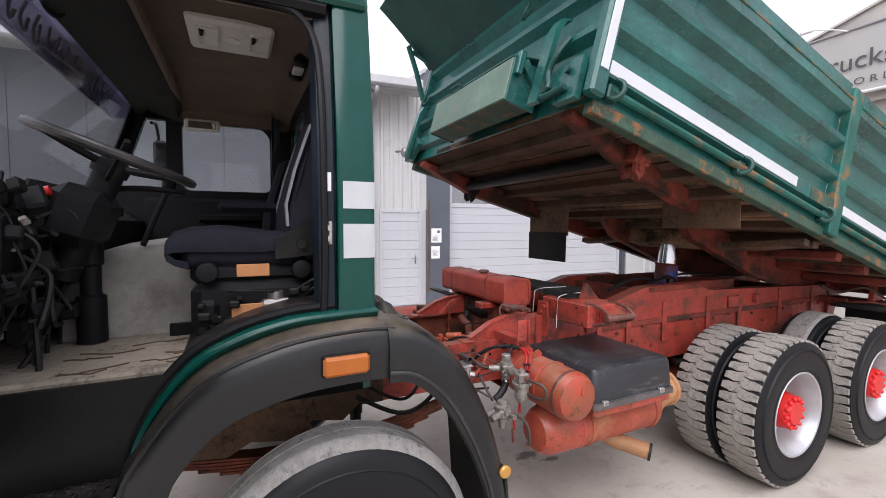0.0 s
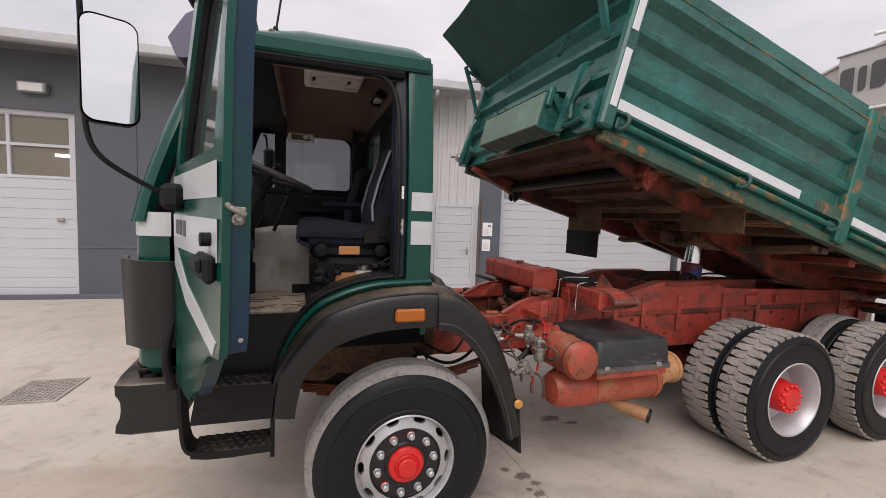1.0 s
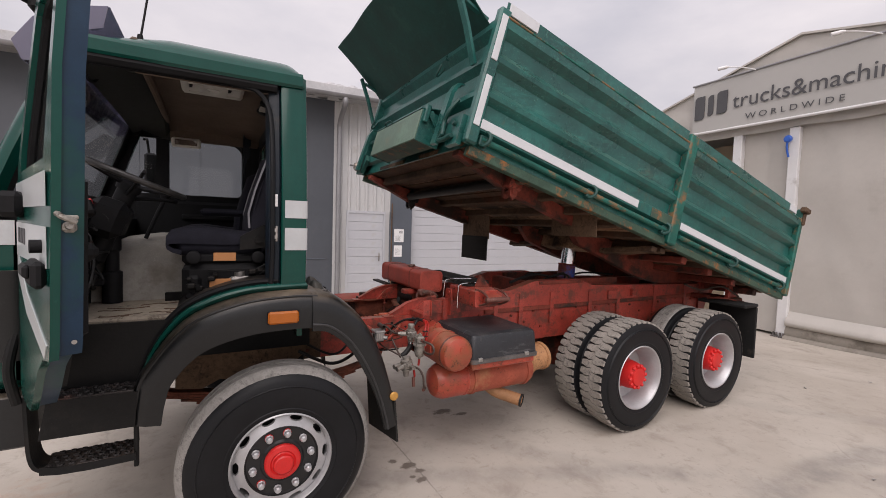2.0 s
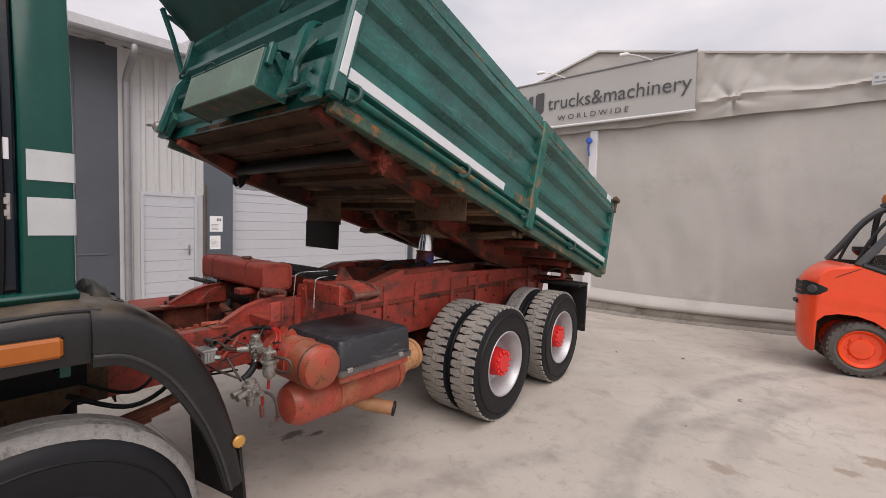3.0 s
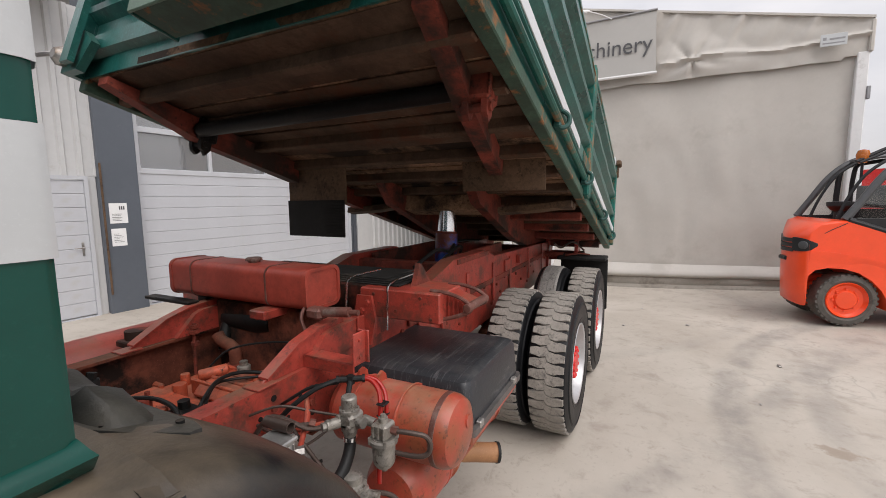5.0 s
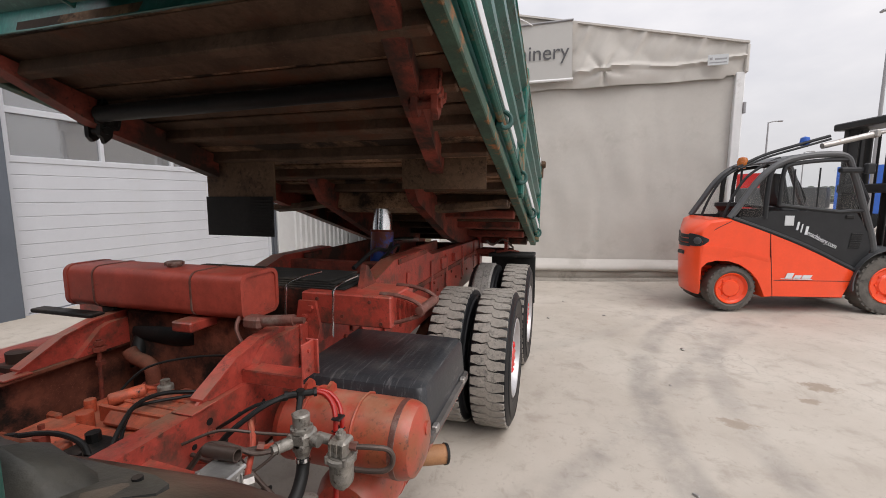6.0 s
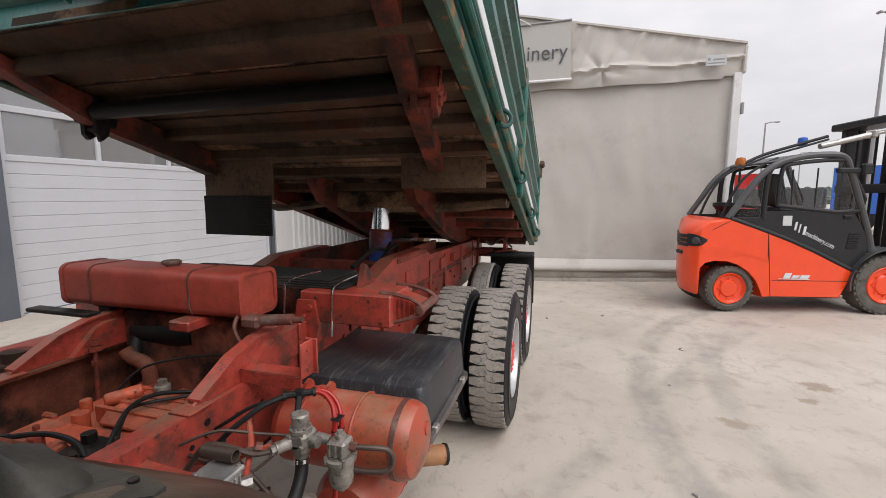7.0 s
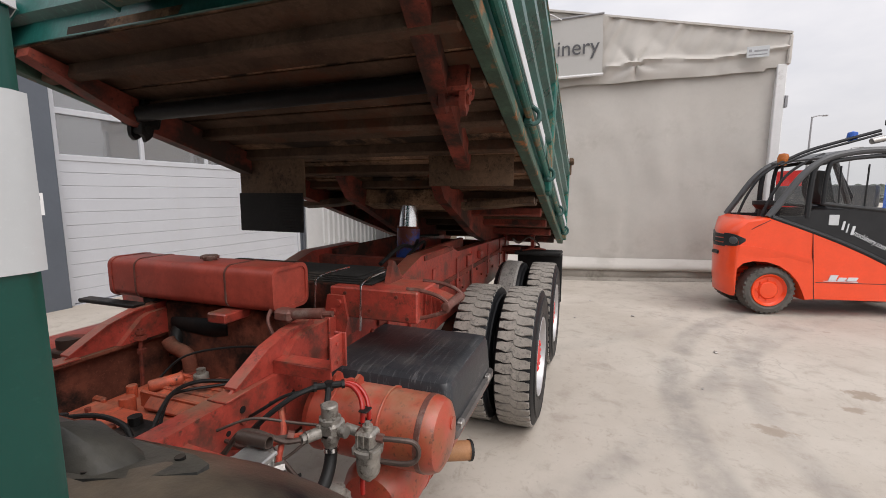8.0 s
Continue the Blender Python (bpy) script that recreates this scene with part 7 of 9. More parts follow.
bedpart("front_cross_tube", cyl(B(), (0.56, -0.92, -0.05), (0.52, 0.9, -0.1), 0.044, seg=18), M_BLACK, bed, "worn dark cross tube")
for i in range(12):
    s = 0.16 + i * 0.39
    bedpart("cross_member", rbox(B(), s, s + 0.06, -1.1, 1.14, -0.075, 0.0, 0.008), M_BEAM, bed)
for i in range(12):
    s = 0.02 + i * 0.405
    bedpart("floor_board", rbox(B(), s, s + 0.385, -1.1, 1.14, -0.006 - 0.004 * (i % 3), -0.001, 0.002), M_BEAM if s < 1.1 else M_UNDER, bed)
for y in (-0.4, 0.42):
    bm = B()
    prism(bm, [(1.75, -0.02), (2.0, -0.2), (3.0, -0.3), (4.6, -0.26), (4.7, -0.02)], "y", y - 0.04, y + 0.04)
    bedpart("hoist_beam", bm, M_RED_DIRTY, bed)
bm = B()
rbox(bm, 2.2, 2.4, -0.4, 0.42, -0.2, -0.06, 0.01)
bedpart("ram_cross_box", bm, M_UNDER, bed)
# splash plates that hang plumb from the floor; the far one ends in a ribbed rubber flap
for y0, y1, drop, along in ((-1.04, -0.46, 0.2, 1.49), (0.46, 1.06, 0.31, 1.37)):
    top = MBED @ Vector((along, 0, -0.04))
    bm = slab(B(), [[(top.x + 0.008 * math.sin(y * 9), y, top.z - k * drop) for y in (y0, (2 * y0 + y1) / 3, (y0 + 2 * y1) / 3, y1)] for k in (0, 0.5, 1)], (0.008, 0, 0))
    pl = part("mud_plate", bm, M_MUDPLATE, bed, "rusty brown splash plate under the bed")
    if y0 > 0:
        z = top.z - drop + 0.03
        bm = slab(B(), [[(top.x - 0.012 + 0.012 * math.sin(y * 7 + k), y, z - k * 0.29) for y in (y0 + 0.02, y0 + 0.2, y0 + 0.42, y1 + 0.02)] for k in (0, 0.5, 1)], (0.012, 0, 0))
        fl2 = part("rubber_flap", bm, M_FLAP, pl, "ribbed black rubber flap")
        bm = B()
        for i in range(12):
            rbox(bm, top.x - 0.024, top.x - 0.01, y0 + 0.03, y0 + 0.2, z - 0.03 - i * 0.022, z - 0.02 - i * 0.022, 0.003)
        part("flap_rib", bm, M_FLAP, pl)
for y0, y1 in ((-1.1, -0.5), (0.5, 1.1)):
    bm = B()
    slab(bm, [[(2.28, y0, -0.1), (2.3, (y0 + y1) / 2, -0.13), (2.26, y1, -0.16)], [(2.36, y0, -0.1), (2.4, (y0 + y1) / 2, -0.13), (2.36, y1, -0.16)]], (0, 0, -0.05))
    rbox(bm, 2.42, 2.5, y0, y1, -0.13, -0.08, 0.008)
    bedpart("outrigger", bm, M_MUDPLATE, bed)
bm = B()
for s in (2.8, 3.3, 3.8, 4.3):
    rbox(bm, s, s + 0.08, -1.1, -0.44, -0.14, -0.07, 0.008)
bedpart("rear_outrigger", bm, M_RED_DIRTY, bed)
for y in (-0.85, -0.5, 0.55, 0.9):
    bm = B()
    prism(bm, [(4.2, -0.05), (4.45, -0.05), (4.4, -0.42), (4.34, -0.46), (4.27, -0.42)], "y", y - 0.02, y + 0.02)
    bedpart("hinge_bracket", bm, M_RED, bed)
bm = B()
cyl(bm, (5.42, -0.95, 1.03), (5.42, 0.95, 1.03), 0.04, seg=14)
rbox(bm, 5.3, 5.5, -0.9, -0.45, 1.0, 1.1, 0.01)
rbox(bm, 5.3, 5.5, 0.5, 0.92, 1.0, 1.1, 0.01)
part("rear_hinge_shaft", bm, M_RED_DIRTY, truck)
bm = B()
tube(bm, [(4.6, -0.7, 1.28), (4.9, -0.72, 1.2), (5.2, -0.8, 1.24), (5.4, -0.9, 1.12)], 0.012, 7)
part("cable", bm, M_PIPE, truck)


# -- cab --
HW = 1.15


def side_y(z):
    """The cab's half width at a height: the glasshouse leans in."""
    return HW - 0.085 * max(0.0, (z - 2.05) / 0.7) ** 1.3


def front_x(z):
    return -1.29 if z < 1.8 else -1.29 + 0.33 * ((z - 1.8) / 0.95) ** 1.15


# roof: a crowned shell with rounded shoulders
bm = B()
rows = []
for i in range(29):
    t = 0.5 - 0.5 * math.cos(math.pi * i / 28)
    x = -0.985 + 1.12 * t
    ex = min(0.5 + 1.25 * t, 1.0 - 0.03 * t) * math.sqrt(max(0.0, 1 - max(0.0, (t - 0.9) / 0.1) ** 2 * 0.75))
    row = []
    for j in range(33):
        v = -math.cos(math.pi * j / 32)
        row.append((x, v * 1.09, 2.685 + 0.205 * ex * (1 - abs(v) ** 7) ** 0.5 - 0.02 * v * v * ex))
    rows.append(row)
slab(bm, rows, (0, 0, -0.012))
cab = part("cab_roof", bm, M_CAB, truck, "green rounded cab roof", sharp=60)
bm = B()
for sgn in (-1, 1):
    rows = []
    for i in range(15):
        x = -0.98 + 1.1 * i / 14
        rows.append([(x, sgn * y, z) for y, z in ((1.085, 2.74), (1.1, 2.72), (1.1, 2.668), (1.09, 2.655), (1.07, 2.655))])
    slab(bm, rows, (0, -sgn * 0.02, 0))
part("rain_gutter", bm, M_CAB, truck)
for sgn in (-1, 1):
    rows = [[(-0.97 + 0.95 * i / 8, sgn * y, z) for y, z in ((1.085, 2.657), (1.088, 2.64), (1.075, 2.618), (1.045, 2.612))] for i in range(9)]
    part("door_header", slab(B(), rows, (0, -sgn * 0.015, 0)), M_TRIM, truck)

# rear pillar on the driver's side with its stripes
for sgn in (-1, 1):
    bm = B()
    zs = [1.47 + 1.25 * i / 12 for i in range(13)]
    rows = [[(x, sgn * (side_y(z) - (0.05 if x < -0.0 else 0.006 if x < 0.006 else 0) - (0.006 if x > 0.134 else 0) - (0.024 if x > 0.144 else 0)), z) for x in (-0.004, 0.002, 0.012, 0.06, 0.11, 0.129, 0.14, 0.147)] for z in zs]
    slab(bm, rows, (0, -sgn * 0.03, 0))
    pil = part("rear_pillar", bm, M_CAB, truck)
    if sgn < 0:
        for z0, z1 in ((1.712, 1.84), (1.897, 1.998)):
            rows = [[(x, -side_y(z) - 0.003 + d, z) for x, d in ((0.02, 0), (0.11, 0), (0.131, 0), (0.143, 0.006), (0.151, 0.03), (0.152, 0.05))] for z in (z0, (z0 + z1) / 2, z1)]
            part("stripe", slab(B(), rows, (0, 0.002, 0)), M_SILVER, pil, "silver grey stripe")
    rows = [[(x, sgn * (side_y(z) - d), z) for x, d in ((-0.004, 0.012), (-0.008, 0.03), (-0.035, 0.034), (-0.06, 0.045), (-0.075, 0.09))] for z in zs]
    part("door_jamb", slab(B(), rows, (0.004, -sgn * 0.02, 0)), M_JAMB, pil, "dark door jamb")
    path = [(-0.05, 1.5), (-0.043, 1.7), (-0.043, 1.9), (-0.044, 2.2), (-0.05, 2.42), (-0.068, 2.53), (-0.11, 2.595), (-0.19, 2.622), (-0.5, 2.627), (-0.97, 2.622)]
    part("door_seal", tube(B(), [(x, sgn * (side_y(z) - 0.028), z) for x, z in path], 0.0135, 8), M_RUBBER, pil, "black rubber door seal")
bm = B()
rbox(bm, -0.03, -0.012, -1.125, -1.09, 1.76, 1.85, 0.005)
cyl(bm, (-0.028, -1.13, 1.785), (-0.028, -1.1, 1.785), 0.011, seg=10)
cyl(bm, (-0.028, -1.13, 1.825), (-0.028, -1.1, 1.825), 0.011, seg=10)
part("striker", bm, M_STEEL, truck)
part("pillar_label", rbox(B(), -0.03, -0.016, -1.122, -1.118, 1.96, 2.03, 0.001), M_PAPER, truck, "small white sticker on the door jamb")

# rear wall with two windows
bm = B()
plate(bm, [(-1.13, 1.2), (1.13, 1.2), (1.13, 2.1), (1.06, 2.72), (-1.06, 2.72), (-1.13, 2.1)], [rect(0.25, 0.95, 2.12, 2.6, 0.05), rect(-0.85, -0.15, 2.12, 2.6, 0.05)], "x", 0.095, 0.125)
back = part("rear_wall", bm, M_CAB, truck)
for y0, y1 in ((0.25, 0.95), (-0.85, -0.15)):
    part("rear_window", rbox(B(), 0.105, 0.111, y0, y1, 2.12, 2.6, 0.002), M_GLASS, back)
part("rear_lining", plate(B(), [(-1.1, 1.3), (1.1, 1.3), (1.1, 2.1), (1.04, 2.7), (-1.04, 2.7), (-1.1, 2.1)], [rect(0.25, 0.95, 2.12, 2.6, 0.05), rect(-0.85, -0.15, 2.12, 2.6, 0.05)], "x", 0.075, 0.092), M_TRIM, back)

# far side with door window and quarter light
bm = B()
far = [(-1.27, 1.1), (0.095, 1.1), (0.095, 2.68), (-0.98, 2.68), (-1.2, 2.0), (-1.27, 1.8)]
plate(bm, far, [rect(-0.7, -0.08, 2.1, 2.62, 0.05), [(-1.1, 2.1), (-0.8, 2.1), (-0.8, 2.62), (-0.93, 2.62)]], "y", 1.08, 1.13)
fs = part("far_side", bm, M_CAB, truck)
bm = B()
plate(bm, far, [rect(-0.7, -0.08, 2.1, 2.62, 0.05), [(-1.1, 2.1), (-0.8, 2.1), (-0.8, 2.62), (-0.93, 2.62)]], "y", 1.05, 1.077)
rbox(bm, -0.95, -0.05, 0.99, 1.05, 1.5, 2.04, 0.03)
rbox(bm, -0.6, -0.15, 0.93, 0.99, 1.86, 1.92, 0.015)
part("far_door_lining", bm, M_TRIM, fs)
part("far_window", rbox(B(), -0.7, -0.08, 1.1, 1.105, 2.1, 2.62, 0.001), M_GLASS, fs)
bm = B()
prism(bm, [(-1.1, 2.1), (-0.8, 2.1), (-0.8, 2.62), (-0.93, 2.62)], "y", 1.1, 1.105)
part("quarter_light", bm, M_GLASS, fs)
bm = B()
rbox(bm, -0.92, -0.82, 1.28, 1.44, 2.2, 2.5, 0.02)
tube(bm, [(-0.9, 1.13, 2.6), (-0.9, 1.35, 2.62), (-0.88, 1.37, 2.4)], 0.012, 8)
tube(bm, [(-0.9, 1.13, 1.9), (-0.9, 1.33, 1.95), (-0.88, 1.37, 2.1)], 0.012, 8)
part("far_mirror", bm, M_TRIM, fs)

# front: panel, corners, windscreen
bm = B()
rows = []
for z in (1.12, 1.3, 1.5, 1.7, 1.82):
    rows.append([(-1.05, -HW, z), (-1.15, -HW, z), (-1.25, -HW + 0.03, z), (-1.285, -HW + 0.1, z), (-1.3, -0.6, z), (-1.31, 0, z), (-1.3, 0.6, z), (-1.285, HW - 0.1, z), (-1.25, HW - 0.03, z), (-1.15, HW, z), (-1.05, HW, z)])
slab(bm, rows, (0.025, 0, 0))
fp = part("front_panel", bm, M_CAB, truck, sharp=50)
rows = []
for z in (1.735, 1.845):
    rows.append([(-1.12, -HW - 0.003, z), (-1.18, -HW - 0.002, z), (-1.255, -HW + 0.028, z), (-1.289, -HW + 0.1, z), (-1.304, -0.6, z), (-1.314, 0, z), (-1.304, 0.6, z), (-1.289, HW - 0.1, z)])
part("stripe", slab(B(), rows, (0.002, 0, 0)), M_SILVER, fp, "silver grey stripe")
for sgn in (-1, 1):
    bm = B()
    rows = []
    for i in range(9):
        z = 1.8 + 0.94 * i / 8
        x = front_x(z)
        y = side_y(z)
        rows.append([(x - 0.005, sgn * (y - 0.12), z), (x + 0.0, sgn * (y - 0.04), z), (x + 0.03, sgn * (y - 0.005), z), (x + 0.06, sgn * y, z), (x + 0.075, sgn * (y - 0.03), z)])
    slab(bm, rows, (0.01, -sgn * 0.03, 0))
    part("front_pillar", bm, M_CAB, truck, sharp=50)
    bm = B()
    slab(bm, [[(p[0] + 0.012, p[1] * 0.965, p[2]) for p in r] for r in rows], (0.01, -sgn * 0.012, 0))
    part("pillar_lining", bm, M_TRIM, truck, sharp=50)
bm = B()
slab(bm, [[(front_x(z) - 0.012 + (0.02 * (y / 1.03) ** 2), y * (side_y(z) - 0.1) / 1.05, z) for y in (-1.05, -0.7, -0.35, 0, 0.35, 0.7, 1.05)] for z in (1.84, 2.05, 2.25, 2.45, 2.66)], (0.006, 0, 0))
part("windscreen", bm, M_GLASS, truck)
VIS = [(-0.8, 2.91), (-0.95, 2.875), (-1.08, 2.79), (-1.155, 2.67), (-1.12, 2.585)]
bm = B()
slab(bm, [[(x, y, z) for y in (-1.02, -0.7, -0.35, 0, 0.35, 0.7, 1.02)] for x, z in VIS], (0.008, 0, -0.003))
vis = part("sun_visor", bm, M_VISOR, truck, "violet translucent outer sun visor with dark writing", sharp=60)
for y in (-1.026, 1.02):
    part("visor_end", prism(B(), VIS + [(-0.99, 2.6), (-0.9, 2.77), (-0.82, 2.8)], "y", y, y + 0.006), M_VISOR, vis)
bm = B()
rnd = random.Random(8)
for i in range(15):
    y = -0.88 + i * 0.122
    x, z = -1.115, 2.68
    tube(bm, [(x + 0.03, y, z + 0.06), (x + 0.005, y + 0.02 + rnd.uniform(-0.02, 0.02), z), (x, y + 0.05, z - 0.04), (x + 0.01, y + 0.07, z + 0.02 * (i % 3))], 0.007, 6)
part("print_mark", bm, M_PRINT, vis)
part("antenna", tube(B(), [(-0.69, -0.86, 2.83), (-0.66, -0.85, 3.05), (-0.64, -0.84, 3.22)], 0.006, 6), M_TRIM, truck)
part("antenna_base", cyl(B(), (-0.69, -0.86, 2.815), (-0.69, -0.86, 2.86), 0.02, 0.012, 10), M_TRIM, truck)

# headliner and its fittings
bm = B()
rows = [[(x, y * 1.03, z - 0.13 * min(1, abs(y)) ** 5 * (1 if z > 2.75 else 0.3) - (max(0.0, z - 0.13 - 2.635) if abs(y) > 1 else 0) - 0.03) for y in (-1.005, -1, -0.92, -0.85, -0.6, -0.3, 0, 0.3, 0.6, 0.85, 0.92, 1, 1.005)] for x, z in ((-0.975, 2.695), (-0.9, 2.735), (-0.72, 2.79), (-0.69, 2.845), (-0.6, 2.862), (-0.3, 2.868), (0.0, 2.845), (0.06, 2.81), (0.09, 2.74), (0.098, 2.63))]
part("front_header", slab(B(), rows[:4], (0, 0, 0.01)), M_HEADER, truck, "dark grey-green front header", sharp=50)
slab(bm, rows[3:], (0, 0, 0.01))
hl = part("headliner", bm, M_HEAD, truck, "brown fabric headliner", sharp=50)
part("headliner_ridge", rbox(B(), -0.72, -0.68, -1.0, 1.0, 2.735, 2.8, 0.012), M_HEAD, hl)
con = part("roof_console", rbox(B(), -0.54, -0.14, -0.375, 0.0, 2.8, 2.85, 0.016), M_CONSOLE, truck, "pale grey roof console")
for x in (-0.5, -0.26):
    pod = part("console_pod", plate(B(), rect(x, x + 0.1, -0.31, -0.09, 0.012), [rect(x + 0.008, x + 0.092, -0.3, -0.1, 0.008)], "z", 2.792, 2.803), M_CONSOLE, con)
    part("console_slot", prism(B(), [(x + 0.014, -0.28), (x + 0.036, -0.27), (x + 0.03, -0.21), (x + 0.014, -0.2)], "z", 2.794, 2.8015), M_TRIM, con)
part("console_badge", lathe(B(), (-0.34, -0.19, 2.801), (0, 0, -1), [(0.045, 0), (0.045, 0.006), (0.036, 0.006), (0.034, 0.002), (0, 0.002)], 24), M_CONSOLE, con)
bm = B()
rbox(bm, -0.01, 0.07, -0.16, 0.2, 2.775, 2.82, 0.016)
for y in (-0.11, 0.15):
    lathe(bm, (0.02, y, 2.785), (-0.35, 0, -1), [(0.042, 0), (0.042, 0.018), (0.034, 0.026), (0, 0.028)], 18)
lp = part("roof_switch", bm, M_TRIM, truck)
part("switch_plate", rbox(B(), -0.015, 0.045, -0.04, 0.075, 2.757, 2.777, 0.005), M_CONSOLE, lp)
bm = B()
rbox(bm, -0.68, -0.44, 1.0, 1.045, 2.545, 2.635, 0.015)
rm = part("inner_visor", bm, M_CONSOLE, truck, "small pale visor at the far window")
part("visor_mirror", rbox(B(), -0.65, -0.47, 0.994, 1.0, 2.565, 2.615, 0.008), M_MIRROR, rm)
# grab bar and wiper motor cover seen behind the windscreen
part("visor_bracket", tube(B(), [(-0.94, -0.62, 2.72), (-0.97, -0.6, 2.665), (-0.96, -0.5, 2.66), (-0.93, -0.48, 2.715)], 0.01, 7), M_TRIM, hl)

# floor, sill and tunnel
bm = B()
rbox(bm, -1.22, -0.36, -1.1, 1.08, 1.31, 1.365, 0.01)
rbox(bm, -0.36, 0.12, -0.96, 1.08, 1.31, 1.4, 0.01)
fl = part("cab_floor", bm, M_FLOORMAT, truck, "worn dusty floor mat with torn patches")
bm = B()
rnd = random.Random(3)
for i in range(9):
    x, y = rnd.uniform(-1.0, -0.5), rnd.uniform(-1.06, -0.72)
    line2 = [(x, y, 1.366)]
    for k in range(5):
        line2.append((line2[-1][0] + rnd.uniform(0.01, 0.05), line2[-1][1] + rnd.uniform(-0.02, 0.02), 1.366))
    tube(bm, line2, 0.0035, 5)
part("mat_tear", bm, M_BEAM, fl)
bm = B()
rows = []
for y0, z0, in ((-0.56, 1.37), (-0.5, 1.68), (-0.4, 1.74), (0.3, 1.76), (0.42, 1.7), (0.46, 1.37)):
    rows.append([(-0.98, y0, z0 - (0.1 if z0 > 1.5 else 0)), (-0.9, y0, z0 - (0.03 if z0 > 1.5 else 0)), (-0.7, y0, z0), (-0.5, y0 - 0.0, z0), (-0.42, y0, z0 - (0.06 if z0 > 1.5 else 0))])
slab(bm, rows, (0, 0, -0.01))
part("engine_tunnel", bm, M_TUNNEL, truck, "dusty grey engine tunnel cover", sharp=50)
bm = B()
prism(bm, [(-1.08, 0.98), (-0.68, 0.98), (-0.66, 1.1), (-0.6, 1.2), (-0.5, 1.345), (-1.08, 1.345)], "y", -1.12, -1.08)
part("sill_panel", bm, M_BLACK, truck, "black lower sill panel")
ARCH = [(-0.66, 1.02), (-0.63, 1.14), (-0.56, 1.27), (-0.46, 1.38), (-0.32, 1.45), (-0.16, 1.49), (0.0, 1.5), (0.15, 1.505)]
bm = B()
line = smooth_path([(x, 0, z) for x, z in ARCH], 4)
rows = [[(p.x, -1.15, p.z - 0.02), (p.x - 0.0, -1.165, p.z + 0.0), (p.x - 0.006, -1.162, p.z + 0.009), (p.x - 0.009, -1.148, p.z + 0.017), (p.x - 0.009, -1.115, p.z + 0.019)] for p in line]
slab(bm, rows, (0, 0.012, -0.006))
part("wheel_arch_edge", bm, M_CAB, truck, "green flanged wheel arch edge", sharp=50)
part("arch_seal", tube(B(), [(p.x - 0.015, -1.105, p.z + 0.03) for p in line[::3]], 0.018, 8), M_TRIM, truck)
bm = B()
rows = [[(p.x, -1.1, p.z + 0.045), (p.x, -0.6, p.z + 0.05), (p.x, -0.45, p.z - 0.1)] for p in line]
slab(bm, rows, (0, 0, -0.012))
part("wheel_housing", bm, M_BLACK, truck, sharp=50)

# dashboard and steering
bm = B()
prism(bm, [(-1.24, 1.55), (-1.05, 1.55), (-0.96, 1.7), (-0.95, 1.86), (-1.05, 1.93), (-1.26, 1.9)], "y", -1.05, 1.05)
dash = part("dashboard", bm, M_TRIM, truck)
bm = B()
rbox(bm, -1.0, -0.93, -0.85, -0.3, 1.8, 1.99, 0.03)
rbox(bm, -1.05, -0.98, -0.95, 0.6, 1.88, 1.96, 0.02)
for y in (-0.75, -0.58, -0.42):
    cyl(bm, (-0.935, y, 1.9), (-0.925, y, 1.905), 0.055, seg=18)
part("instrument_panel", bm, M_TRIM, dash)
part("warning_button", cyl(B(), (-0.93, -0.8, 1.95), (-0.915, -0.8, 1.955), 0.016, seg=12), M_HUB, dash, "red push button")
sc, sn = Vector((-0.745, -0.7, 2.1)), Vector((0.37, -0.03, 0.93)).normalized()
q = sn.to_track_quat("Z", "Y").to_matrix()
bm = B()
tube(bm, [sc + q @ Vector((0.265 * math.cos(a), 0.265 * math.sin(a), 0)) for a in (2 * math.pi * i / 40 for i in range(41))], 0.017, 10, smooth=False)
sw2 = part("steering_wheel", bm, M_WHEELRIM, truck, "worn grey-black steering wheel")
bm = B()
for a in (0.3, 2.4, 4.4):
    tube(bm, [sc - sn * 0.05, sc - sn * 0.03 + q @ Vector((0.12 * math.cos(a), 0.12 * math.sin(a), 0)), sc + q @ Vector((0.265 * math.cos(a), 0.265 * math.sin(a), 0))], 0.014, 8)
lathe(bm, sc - sn * 0.08, sn, [(0, 0), (0.06, 0), (0.065, 0.04), (0.04, 0.06), (0, 0.062)], 18)
part("spoke", bm, M_TRIM, sw2)
bm = B()
cyl(bm, sc - sn * 0.08, sc - sn * 0.5, 0.05, seg=14)
tube(bm, [sc - sn * 0.12, sc - sn * 0.08 + Vector((0.05, -0.14, 0.02)), sc + Vector((0.08, -0.24, 0.02))], 0.01, 8)
tube(bm, [sc - sn * 0.14, sc - sn * 0.1 + Vector((0.1, 0.14, -0.02)), sc + Vector((0.2, 0.22, -0.12))], 0.012, 8)
lathe(bm, (-0.86, -0.62, 1.37), (0, 0, 1), [(0, 0), (0.05, 0), (0.05, 0.18), (0.035, 0.19), (0.035, 0.3), (0.045, 0.31), (0.045, 0.42), (0, 0.43)], 16)
rbox(bm, -0.09, 0.1, -0.12, 0.12, -0.1, 0.12, 0.045, pose(-0.87, -0.7, 1.86, 0, 20, 0))
part("steering_column", bm, M_TRIM, sw2)
bm = B()
for y in (-0.86, -0.48, -0.36):
    bm = B()
    rbox(bm, -1.02, -0.96, y - 0.045, y + 0.045, 1.44, 1.53, 0.012)
    tube(bm, [(-1.0, y, 1.5), (-1.06, y, 1.62), (-1.08, y, 1.75)], 0.012, 6)
    part("pedal", bm, M_BLACK, truck)
bm = B()
